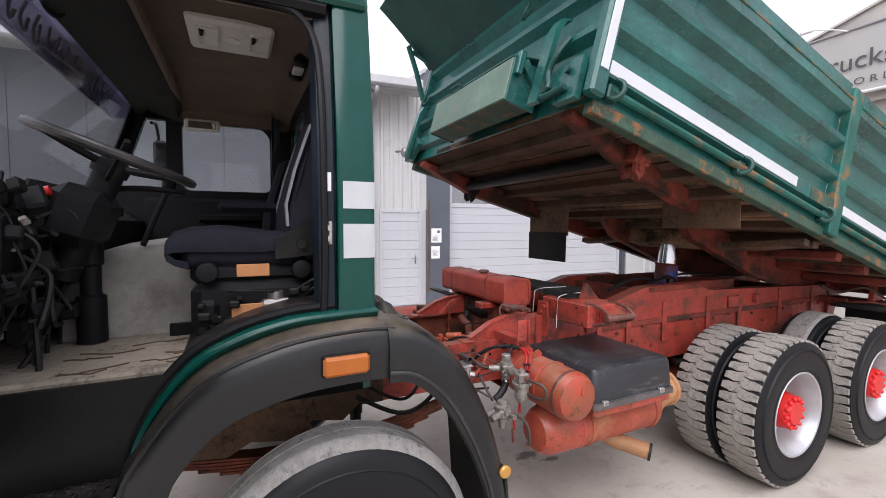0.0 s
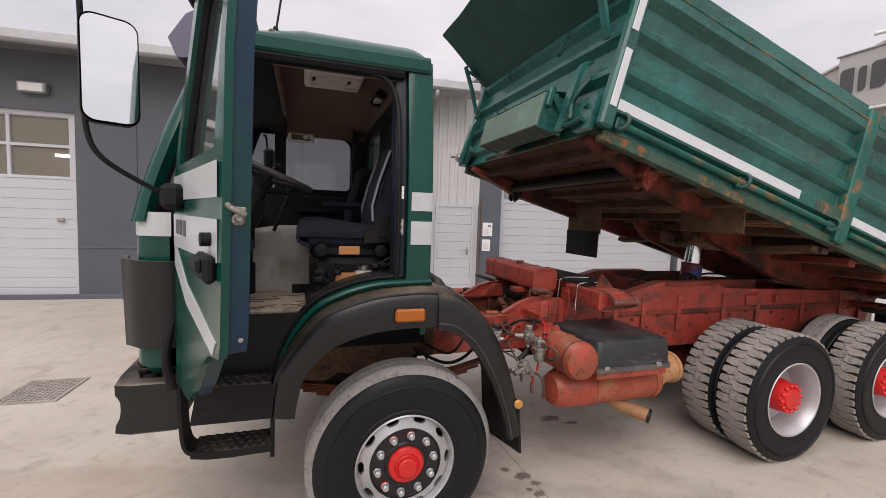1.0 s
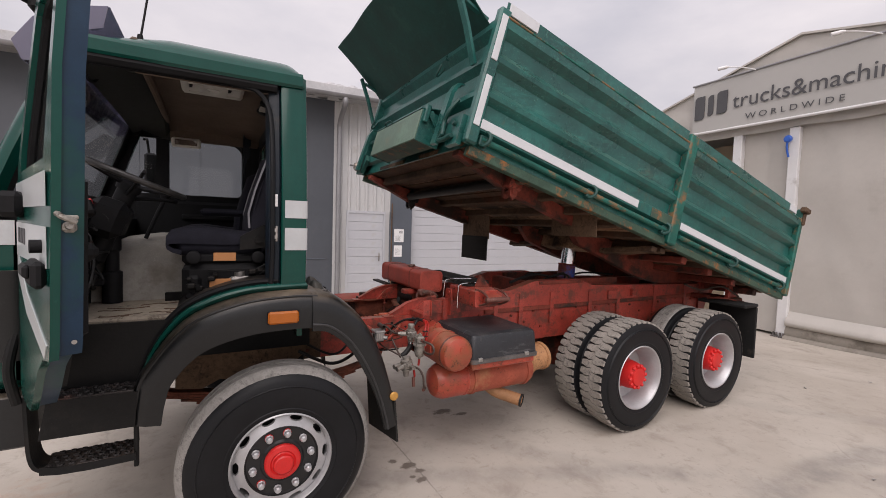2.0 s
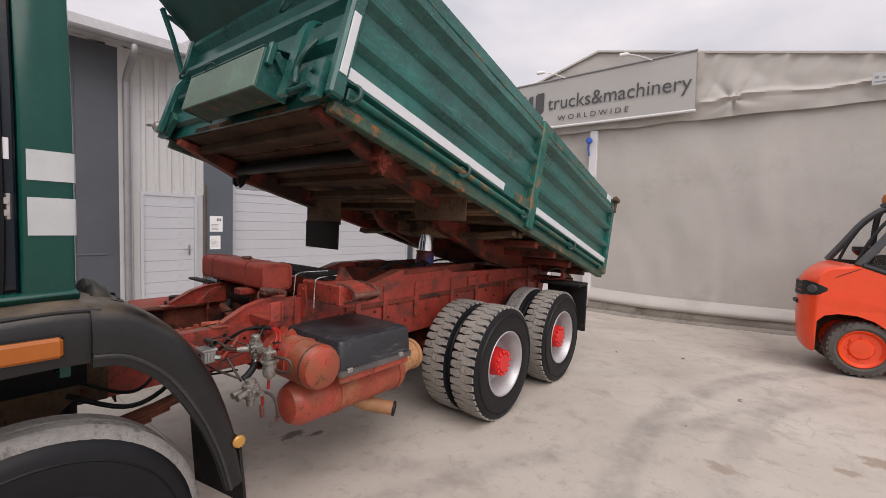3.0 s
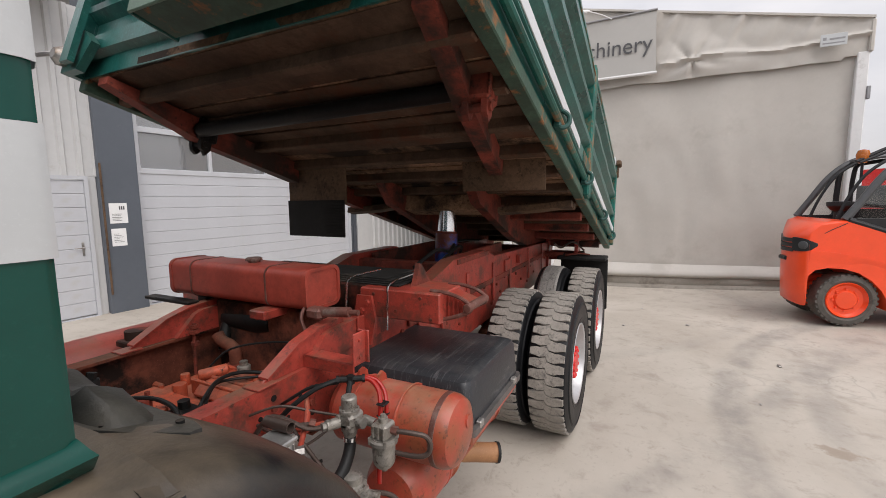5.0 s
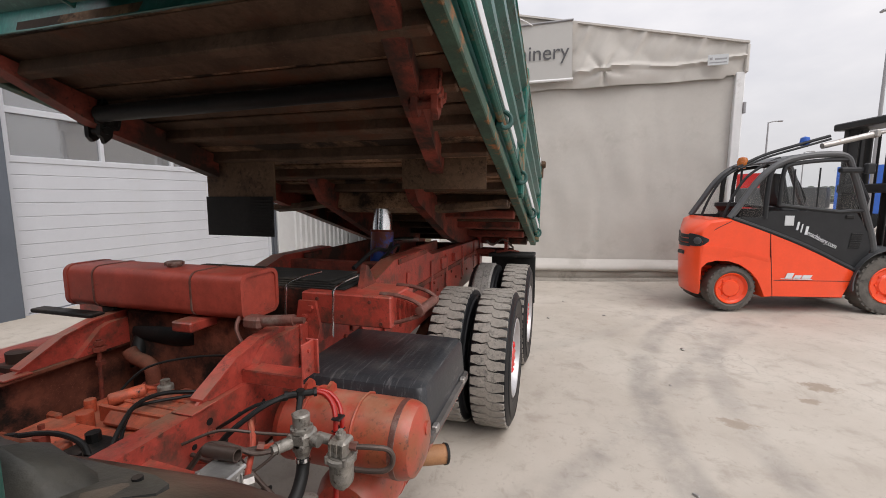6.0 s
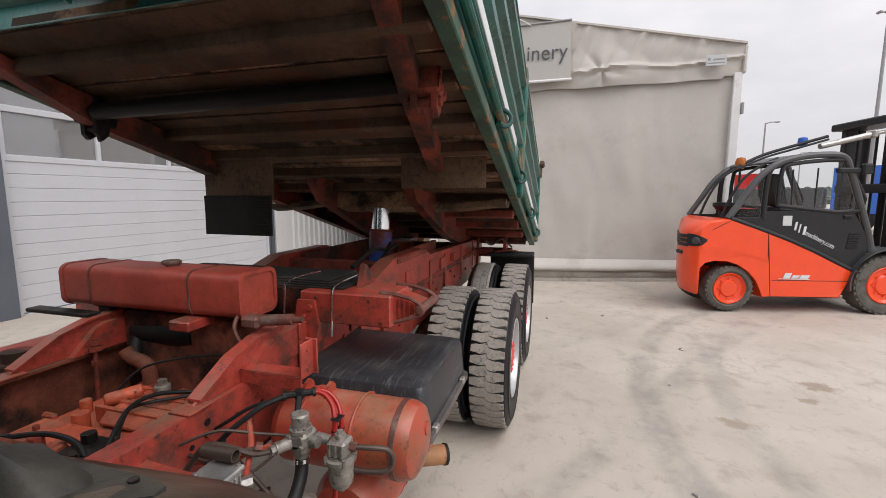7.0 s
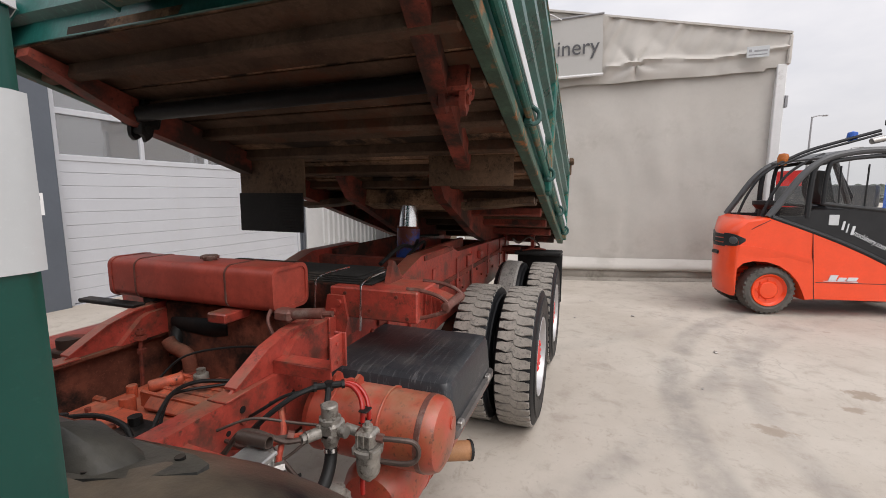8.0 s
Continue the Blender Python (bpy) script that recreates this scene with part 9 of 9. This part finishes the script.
F_OUT = [(-0.7, 0.86), (-0.69, 0.98), (-0.655, 1.11), (-0.47, 1.35), (-0.22, 1.455), (0.03, 1.485), (0.19, 1.48)]
F_IN = [(-0.57, 0.84), (-0.553, 0.95), (-0.515, 1.06), (-0.385, 1.19), (-0.18, 1.255), (0.04, 1.272), (0.19, 1.268)]
R_OUT = [(0.16, 1.478), (0.3, 1.44), (0.465, 1.305), (0.59, 1.09), (0.67, 0.84), (0.715, 0.6)]
R_IN = [(0.16, 1.255), (0.26, 1.235), (0.38, 1.13), (0.49, 0.95), (0.57, 0.76), (0.62, 0.58)]
for sgn in (-1, 1):
    # tops reach far inboard, which also keeps light out of the arch
    ff = fender(F_OUT, F_IN, 1.25, 0.64, "front_fender", "black plastic wheel arch with dusty top", sgn)
    fr = fender(R_OUT, R_IN, 1.265, 0.72, "rear_fender", "black plastic rear wheel arch section", sgn)
    lip = smooth_path([(x, 0, z) for x, z in [(a[0] * 0.86 + b[0] * 0.14, a[1] * 0.86 + b[1] * 0.14) for a, b in zip(F_OUT, F_IN)]], 5)
    part("fender_lip", tube(B(), [(p.x, sgn * 1.232, p.z) for p in lip], 0.009, 8, smooth=False), M_PLASTIC, ff)
    line = smooth_path([(x, 0, z) for x, z in [(a[0] * 0.17 + b[0] * 0.83, a[1] * 0.17 + b[1] * 0.83) for a, b in zip(R_OUT, R_IN)]], 4)
    part("moulded_crease", tube(B(), [(p.x, sgn * 1.27, p.z) for p in line], 0.008, 6, smooth=False), M_CREASE, fr)
    bm = B()
    rows = [[(0.67 + 0.03 * t, sgn * y, 0.8 - (0.32 + 0.11 * (1.26 - y) / 0.54) * t) for y in (1.26, 1.06, 0.89, 0.72)] for t in (0, 0.3, 0.6, 1.0)]
    slab(bm, rows, (0.012, 0, 0))
    part("mud_flap", bm, M_FLAP, truck)
    mk = part("side_marker_lamp", rbox(B(), -0.08, 0.082, *sorted((sgn * 1.285, sgn * 1.252)), 1.312, 1.381, 0.01), M_AMBER, truck, "amber side marker lamp")
    part("lamp_base", rbox(B(), -0.083, 0.085, *sorted((sgn * 1.268, sgn * 1.24)), 1.308, 1.385, 0.006), M_TRIM, mk)
    rf = part("round_reflector", lathe(B(), (0.67, sgn * 1.265, 0.79), (0, sgn, 0), [(0.028, 0), (0.028, 0.008), (0.023, 0.014), (0, 0.018)], 20), M_BRASS, truck, "round amber reflector")
# bracket casting bolted on the fender top behind the pillar
def on_fender(x):
    return 1.491 - 0.27 * (x - 0.12)


bm = B()
outline = [(0.185, -0.75), (0.295, -0.75), (0.297, -1.09), (0.287, -1.122), (0.265, -1.13), (0.222, -1.085), (0.192, -1.04)]
prism(bm, outline, "z", -0.008, 0.009)
for v in bm.verts:
    v.co.z += on_fender(v.co.x)
fbk = part("fender_plate", bm, M_RUBBER_PAD, truck, "black rubber mounting plate on the dusty fender")
bm = B()
HUMP = ((0.0, 0.006), (0.1, 0.03), (0.3, 0.05), (0.42, 0.036), (0.58, 0.038), (0.74, 0.058), (0.88, 0.05), (1.0, 0.006))
lines = []
for f, h in HUMP:
    y = -1.06 + 0.29 * f
    w = 0.029 + 0.012 * math.sin(3.14 * f)
    lines.append([(0.243 + k * w, y, on_fender(0.243 + k * w) + 0.004 + (h - 0.004) * g) for k, g in ((-1.35, 0), (-0.9, 0.75), (-0.55, 1.0), (0.1, 0.92), (0.6, 0.78), (1.1, 0))])
strip(bm, lines)
part("hump", bm, M_RUBBER_PAD, fbk, sharp=32)
for x, y in ((0.28, -1.085), (0.21, -1.04), (0.285, -0.79), (0.2, -0.95)):
    part("plate_bolt", cyl(B(), (x, y, on_fender(x) + 0.004), (x, y, on_fender(x) + 0.013), 0.006, seg=8), M_BLACK, fbk)
# grimy cab mount behind the fender plate
bm = B()
prism(bm, [(0.22, 1.36), (0.44, 1.3), (0.44, 1.33), (0.36, 1.4), (0.22, 1.44)], "y", -0.66, -0.58)
mount_blk = part("cab_mount", bm, M_RED_INNER, truck, "grimy cab mount with bolts and fittings")
for x, z, r, y in ((0.25, 1.45, 0.014, -0.6), (0.285, 1.45, 0.017, -0.62), (0.33, 1.42, 0.013, -0.6), (0.37, 1.4, 0.016, -0.63), (0.415, 1.34, 0.014, -0.6)):
    bm = B()
    cyl(bm, (x, y, z - 0.04), (x, y, z), r, seg=8, round_end=0.003)
    cyl(bm, (x, y, z), (x + 0.004, y, z + 0.014), r * 0.6, seg=6)
    part("mount_bolt", bm, M_BLACK if r > 0.0135 else M_STEEL, mount_blk)


# ---- forklift parked beside the tent: x from counterweight to mast, y = 0 its near side ----
MF = pose(7.3, -4.09, 0, 0, 0, -79.18) @ Matrix.Scale(0.955, 4)
fork = thing("forklift", "orange-red diesel forklift with dark cab, parked", "forklift", MF)


def wheel_arch(cx, cz, r, a0, a1, n=12):
    return [(cx + r * math.cos(radians(a0 + (a1 - a0) * i / n)), cz + r * math.sin(radians(a0 + (a1 - a0) * i / n))) for i in range(n + 1)]


# counterweight and body: one outline lofted in from the side, with rounded shoulders
OUT = [(-0.62, 0.27), (-0.76, 0.35), (-0.84, 0.48), (-0.88, 0.7), (-0.885, 1.0), (-0.88, 1.15), (-0.86, 1.25), (-0.72, 1.34), (-0.42, 1.45), (-0.1, 1.5), (0.25, 1.375), (0.52, 1.27), (0.87, 1.13), (1.24, 0.96), (1.57, 0.79), (1.81, 0.67), (1.78, 0.55), (1.66, 0.25), (0.6, 0.25),
       (0.49, 0.235), (0.44, 0.36), (0.36, 0.52), (0.24, 0.655), (0.08, 0.765), (-0.1, 0.822), (-0.3, 0.83), (-0.45, 0.79), (-0.56, 0.7), (-0.62, 0.55), (-0.6, 0.36)]


def shrink(poly, k, cx=0.3, cz=0.8):
    return [(cx + (x - cx) * k, cz + (z - cz) * k) for x, z in poly]


REAR = ((0.0, -0.515), (0.04, -0.57), (0.1, -0.62), (0.2, -0.66), (0.35, -0.672), (0.5, -0.63), (0.7, -0.54), (0.9, -0.46), (1.15, -0.36), (1.32, -0.28), (1.39, -0.22))


def tail(x, y):
    """The counterweight rounds off towards the rear."""
    if x > -0.2:
        return x
    r = REAR[-1][1]
    for (ya, ra), (yb, rb) in zip(REAR, REAR[1:]):
        if y <= yb:
            r = ra + (rb - ra) * (y - ya) / (yb - ya)
            break
    if r < -0.51:
        return x if x > -0.5 else -0.5 + (x + 0.5) * (r + 0.5) / -0.38
    return -0.2 + (x + 0.2) * (r + 0.2) / -0.68


bm = B()
layers = [(0.0, 0.965), (0.02, 0.985), (0.06, 1.0), (0.13, 1.0), (0.25, 1.0), (0.45, 1.0), (0.7, 1.0), (0.95, 1.0), (1.15, 1.0), (1.26, 1.0), (1.32, 1.0), (1.37, 0.985), (1.39, 0.965)]
rows = []
for y, k in layers:
    rows.append([bm.verts.new((tail(x, y), y, z)) for x, z in shrink(OUT, k)])
for p, q in zip(rows, rows[1:]):
    for i in range(len(p)):
        j = (i + 1) % len(p)
        bm.faces.new((p[i], p[j], q[j], q[i]))
bm.faces.new(rows[0])
bm.faces.new(rows[-1])
bmesh.ops.recalc_face_normals(bm, faces=bm.faces)
body = part("body", bm, M_FK, fork, "glossy orange-red body and counterweight", sharp=40)
bm = B()
flare = [(-0.5, 1.07), (-0.3, 1.06), (-0.05, 1.025), (0.2, 0.975), (0.42, 0.915), (0.56, 0.88)]
slab(bm, [[(x, 0.002 - 0.016 * k, z - d) for (x, z), k in zip(flare, (0.6, 1, 1, 1, 1, 0.3))] for d in (0.0, 0.03)] + [[(x, 0.004, 0.845 if x < 0.1 else z - 0.1) for x, z in flare]], (0, 0.03, 0))
part("body_crease", bm, M_FK, body)
bm = B()
rbox(bm, 0.6, 1.77, -0.003, 0.02, 0.52, 0.53, 0.003)
slab(bm, [[(0.488, -0.004, 1.28), (0.52, -0.018, 0.9), (0.54, -0.004, 0.8), (0.597, -0.004, 0.26)], [(0.495, -0.004, 1.28), (0.527, -0.018, 0.9), (0.547, -0.004, 0.8), (0.604, -0.004, 0.26)]], (0, 0.02, 0))
slab(bm, [[(-0.43, 0.004, 1.265), (-0.27, -0.004, 1.37), (-0.1, -0.002, 1.46)], [(-0.425, 0.004, 1.257), (-0.265, -0.004, 1.362), (-0.095, -0.002, 1.452)]], (0, 0.02, 0))
part("panel_gap", bm, M_FK_BLACK, body)
bm = B()
for z in (1.21, 1.14, 1.07):
    slab(bm, [[(tail(-0.885, y) - 0.014, y, zz) for y in (0.14, 0.25, 0.35, 0.5, 0.7, 0.9, 1.05, 1.19)] for zz in (z - 0.03, z + 0.022)], (0.05, 0, 0))
part("grille_slat", bm, M_FK_BLACK, fork, "black ventilation grille slat")
bm = slab(B(), [[(x, y, z0 + (z1 - z0) * k) for x, y, z0, z1 in ((-0.42, -0.004, 1.135, 1.17), (-0.5, -0.006, 1.075, 1.205), (-0.535, 0.01, 1.06, 1.225), (-0.585, 0.04, 1.055, 1.24), (-0.635, 0.09, 1.055, 1.25), (-0.66, 0.14, 1.06, 1.25))] for k in (0, 0.5, 1)], (0.03, 0.02, 0))
hl2 = part("headlight", bm, M_FK_BLACK, fork, "dark headlight wrapping the corner", sharp=50)
part("lamp_glass", lathe(B(), (-0.565, 0.045, 1.145), (-0.75, -0.66, 0), [(0.058, 0), (0.055, 0.022), (0.045, 0.028), (0, 0.03)], 20), M_FK_GREY, hl2)
part("tow_eye", rbox(B(), -0.69, -0.6, 0.25, 0.45, 0.9, 0.96, 0.015), M_FK_BLACK, fork)
bm = B()
for x0, x1, z0, z1 in ((0.76, 0.86, 0.56, 0.645), (0.88, 0.98, 0.56, 0.61), (1.0, 1.13, 0.56, 0.615)):
    prism(bm, [(x0, z0), (x1, z0), (x1 + 0.03, z1), (x0 + 0.03, z1)], "y", -0.012, 0.0)
slab(bm, [[(0.7, -0.01, 0.548), (0.8, -0.01, 0.546), (1.16, -0.01, 0.542)], [(0.7, -0.01, 0.556), (0.8, -0.01, 0.556), (1.16, -0.01, 0.552)]], (0, 0.006, 0))
part("logo_shape", bm, M_WHITE, body, "white script-like logo shape")

# dark lower cab side and door
side = [(-0.1, 1.52), (0.25, 1.385), (0.52, 1.28), (0.87, 1.14), (1.24, 0.97), (1.57, 0.8), (1.82, 0.67), (1.93, 0.86), (2.02, 1.12), (1.72, 1.62), (0.5, 1.62), (0.36, 1.52)]
bm = B()
prism(bm, side, "y", 0.04, 0.1)
dk = part("cab_side", bm, M_FK_BLACK, fork, "dark grey cab side")
bm = B()
prism(bm, [(x, z) for x, z in side], "y", 1.3, 1.36)
part("cab_side", bm, M_FK_BLACK, fork)
bm = B()
rail_pts = [(-0.08, 0.02, 1.505), (0.25, 0.02, 1.385), (0.52, 0.02, 1.285), (0.87, 0.02, 1.145), (1.24, 0.02, 0.975), (1.57, 0.02, 0.805), (1.84, 0.02, 0.67)]
tube(bm, rail_pts, 0.035, 8, 4)
part("side_moulding", bm, M_FK_BLACK, dk)
frame_line = [(-0.1, 1.5), (0.08, 1.78), (0.3, 2.12), (0.55, 2.34), (0.85, 2.44), (1.2, 2.48), (1.5, 2.45), (1.62, 2.25), (1.82, 1.72), (2.0, 1.2), (2.05, 0.95)]
for y in (0.06, 1.34):
    bm = B()
    tube(bm, [(x, y, z) for x, z in frame_line], 0.05, 10, 4)
    part("cab_frame", bm, M_FK_GREY, fork)
    bm = B()
    tube(bm, [(0.42, y, 1.5), (0.45, y, 2.2), (0.6, y, 2.32)], 0.04, 8, 4)
    tube(bm, [(0.61, y - 0.01, 1.7), (0.63, y - 0.01, 2.2), (0.76, y - 0.01, 2.34), (1.47, y - 0.01, 2.4), (1.6, y - 0.01, 2.27), (1.84, y - 0.01, 1.63), (0.61, y - 0.01, 1.71)], 0.032, 8, 3)
    part("door_frame", bm, M_FK_BLACK, fork)
    bm = B()
    prism(bm, [(0.62, 1.7), (0.64, 2.19), (0.77, 2.33), (1.46, 2.39), (1.58, 2.26), (1.82, 1.64)], "y", y - 0.005, y)
    part("side_window", bm, M_GLASS, fork)
    bm = B()
    prism(bm, [(0.02, 1.5), (0.4, 1.5), (0.42, 2.16), (0.3, 2.08), (0.12, 1.78)], "y", y - 0.005, y)
    part("quarter_window", bm, M_GLASS, fork)
bm = B()
slab(bm, [[(x, y, z + 0.02) for x, z in frame_line[3:7]] for y in (0.08, 0.5, 0.9, 1.32)], (0, 0, 0.03))
part("cab_top", bm, M_FK_GREY, fork, sharp=60)
bm = B()
tube(bm, [(0.82, 0.055, 1.68), (0.8, 0.055, 2.26)], 0.012, 6, smooth=False)
tube(bm, [(1.16, 0.055, 1.66), (1.16, 0.055, 2.28)], 0.012, 6, smooth=False)
part("window_bar", bm, M_FK_BLACK, fork)
bm = B()
prism(bm, [(0.9, 1.7), (1.15, 1.65), (1.05, 1.75), (0.95, 2.2), (0.8, 2.22), (0.82, 1.9)], "y", 0.5, 0.9)
rbox(bm, 0.9, 1.35, 0.45, 0.95, 1.2, 1.66, 0.04)
part("operator_seat", bm, M_FK_BLACK, fork)
part("door_handle", rbox(B(), 1.58, 1.7, 0.02, 0.05, 1.5, 1.56, 0.01), M_HOSE, fork)
bm = B()
for i in range(9):
    rbox(bm, 1.66 + i * 0.004, 1.82 + i * 0.004, 0.025, 0.045, 1.04 + i * 0.028, 1.052 + i * 0.028, 0.003)
part("vent_slot", bm, M_HOSE, fork)
part("data_plate", rbox(B(), 0.705, 0.84, 0.03, 0.042, 1.39, 1.545, 0.003), M_SILVER, fork)
bm = B()
for i, (w, h) in enumerate(((0.05, 0.13), (0.03, 0.13), (0.06, 0.13))):
    prism(bm, [(0.88 + i * 0.065, 1.32 - i * 0.035), (0.88 + i * 0.065 + w * 0.6, 1.32 - i * 0.035), (0.9 + i * 0.065 + w * 0.6, 1.32 + h - i * 0.035), (0.9 + i * 0.065, 1.32 + h - i * 0.035)], "y", 0.03, 0.042)
part("door_print", bm, M_WHITE, fork, "white slanted logo mark")
lettering("door_writing", "machinery.com", 0.075, 0.48, M_WHITE, fork, pose(1.05, 0.036, 1.25, 90, 0, 0) @ pose(0, 0, 0, 0, 0, -27))

# guard bars, beacon, hose boom
for y in (0.35, 1.05):
    bm = B()
    tube(bm, [(-0.06, y, 1.43), (-0.02, y, 1.58), (0.08, y, 1.84), (0.24, y, 2.12), (0.46, y, 2.31), (0.75, y, 2.46)], 0.022, 8, 4)
    part("guard_bar", bm, M_FK_BLACK, fork)
bc = part("beacon", lathe(B(), (0.3, 0.55, 2.3), (0, 0, 1), [(0, 0), (0.05, 0), (0.05, 0.04), (0.075, 0.05), (0.08, 0.12), (0.06, 0.18), (0, 0.2)], 16), M_AMBER, fork, "amber rotating beacon")
part("beacon_stalk", cyl(B(), (0.3, 0.55, 2.05), (0.3, 0.55, 2.3), 0.018, seg=8), M_FK_BLACK, fork)
part("blue_lamp", lathe(B(), (1.2, 0.5, 2.66), (0, 0, 1), [(0, 0), (0.06, 0), (0.07, 0.06), (0.06, 0.13), (0, 0.15)], 14), M_BLUECAP, fork, "blue warning lamp")
bm = B()
lathe(bm, (0.15, 0.7, 1.4), (0, 0, 1), [(0, 0), (0.06, 0), (0.06, 0.2), (0.1, 0.22), (0.15, 0.28), (0.15, 0.34), (0, 0.35)], 16)
part("air_intake", bm, M_FK_BLACK, fork)
bm = B()
tube(bm, [(0.2, 0.5, 2.32), (0.6, 0.5, 2.52), (1.1, 0.45, 2.68), (1.5, 0.4, 2.8)], 0.025, 8, 4)
tube(bm, [(0.2, 0.42, 2.3), (0.6, 0.42, 2.48), (1.1, 0.4, 2.63), (1.5, 0.38, 2.75)], 0.018, 8, 4)
part("boom_hose", bm, M_FK_BLACK, fork)
bm = B()
cyl(bm, (1.25, 0.2, 2.62), (2.0, 0.2, 2.8), 0.045, seg=14)
cyl(bm, (2.0, 0.2, 2.8), (2.36, 0.2, 2.88), 0.028, seg=12)
rbox(bm, 1.95, 2.03, 0.13, 0.27, 2.74, 2.86, 0.02)
part("tilt_cylinder", bm, M_STEEL, fork, "grey steel tilt cylinder")
bm = B()
for y in (0.12, 1.1):
    rbox(bm, 2.32, 2.5, y, y + 0.12, 0.35, 3.0, 0.015)
    rbox(bm, 2.56, 2.68, y + 0.05, y + 0.17, 0.12, 3.05, 0.015)
rbox(bm, 2.18, 2.75, 0.08, 1.28, 2.98, 3.1, 0.02)
rbox(bm, 2.32, 2.7, 0.1, 1.26, 1.9, 2.05, 0.02)
part("mast_upright", bm, M_FK_BLACK, fork, "black lifting mast")
bm = B()
for y in (0.45, 0.85):
    cyl(bm, (2.45, y, 0.3), (2.45, y, 2.9), 0.05, seg=12)
tube(bm, [(2.4, 0.6, 0.5), (2.4, 0.6, 2.9)], 0.02, 8, smooth=False)
part("lift_cylinder", bm, M_HOSE, fork)
bm = B()
rbox(bm, 1.4, 1.85, -0.02, 0.06, 2.2, 2.28, 0.02)
rbox(bm, 1.72, 1.86, -0.06, 0.02, 2.18, 2.34, 0.02)
part("work_lamp", bm, M_FK_BLACK, fork)
for y in (0.25, 0.95):
    bm = B()
    rbox(bm, 2.72, 2.78, y, y + 0.14, 0.05, 0.6, 0.01)
    rbox(bm, 2.72, 3.8, y, y + 0.14, 0.05, 0.1, 0.01)
    part("fork_tine", bm, M_FK_BLACK, fork)
arch = wheel_arch(2.28, 0.47, 0.56, 60, 190, 12)
bm = B()
slab(bm, [[(x, y, z) for x, z in arch] for y in (-0.05, 0.34)], (0.02, 0, 0.03))
part("front_mudguard", bm, M_FK_GREY, fork, sharp=60)
part("lower_frame", rbox(B(), 0.5, 2.3, 0.35, 1.05, 0.22, 0.6, 0.03), M_FK_GREY, fork)


def fork_wheel(x, y, r, w, rim):
    wl2 = part("wheel", lathe(B(), (x, y, r), (0, 1, 0), [(rim * 0.9, 0.05), (rim * 1.02, 0.02), (r * 0.78, -0.005), (r * 0.93, 0.01), (r * 0.985, 0.04), (r, 0.07), (r, w - 0.07), (r * 0.985, w - 0.04), (r * 0.9, w), (rim, w)], 40), M_FK_TYRE, fork)
    part("rim", lathe(B(), (x, y, r), (0, 1, 0), [(rim * 1.04, 0.015), (rim, 0.0), (rim * 0.95, 0.02), (rim * 0.85, 0.045), (rim * 0.6, 0.05), (rim * 0.5, 0.02), (rim * 0.2, 0.015), (0, 0.015)], 32), M_FK, wl2)
    bm = B()
    for i in range(8):
        a = 2 * math.pi * i / 8
        cyl(bm, (x + rim * 0.62 * math.cos(a), y + 0.05, r + rim * 0.62 * math.sin(a)), (x + rim * 0.62 * math.cos(a), y + 0.03, r + rim * 0.62 * math.sin(a)), 0.016, seg=6)
    part("wheel_bolt", bm, M_FK, wl2)
    bm = B()
    n = 30
    for i in range(n):
        a = 2 * math.pi * i / n
        m = Matrix.Translation((x, 0, r)) @ Matrix.Rotation(a, 4, "Y")
        rbox(bm, -r * 0.055, r * 0.055, y + 0.015, y + w * 0.4, r * 0.93, r * 0.999, 0.004, m)
        m = Matrix.Translation((x, 0, r)) @ Matrix.Rotation(a + math.pi / n, 4, "Y")
        rbox(bm, -r * 0.055, r * 0.055, y + w * 0.6, y + w - 0.015, r * 0.93, r * 0.999, 0.004, m)
    part("tread", bm, M_FK_TYRE, wl2)


fork_wheel(0.0, 0.03, 0.37, 0.28, 0.245)
fork_wheel(0.0, 0.83, 0.37, 0.28, 0.245)
fork_wheel(2.28, -0.02, 0.47, 0.32, 0.28)
fork_wheel(2.28, 1.08, 0.47, 0.32, 0.28)
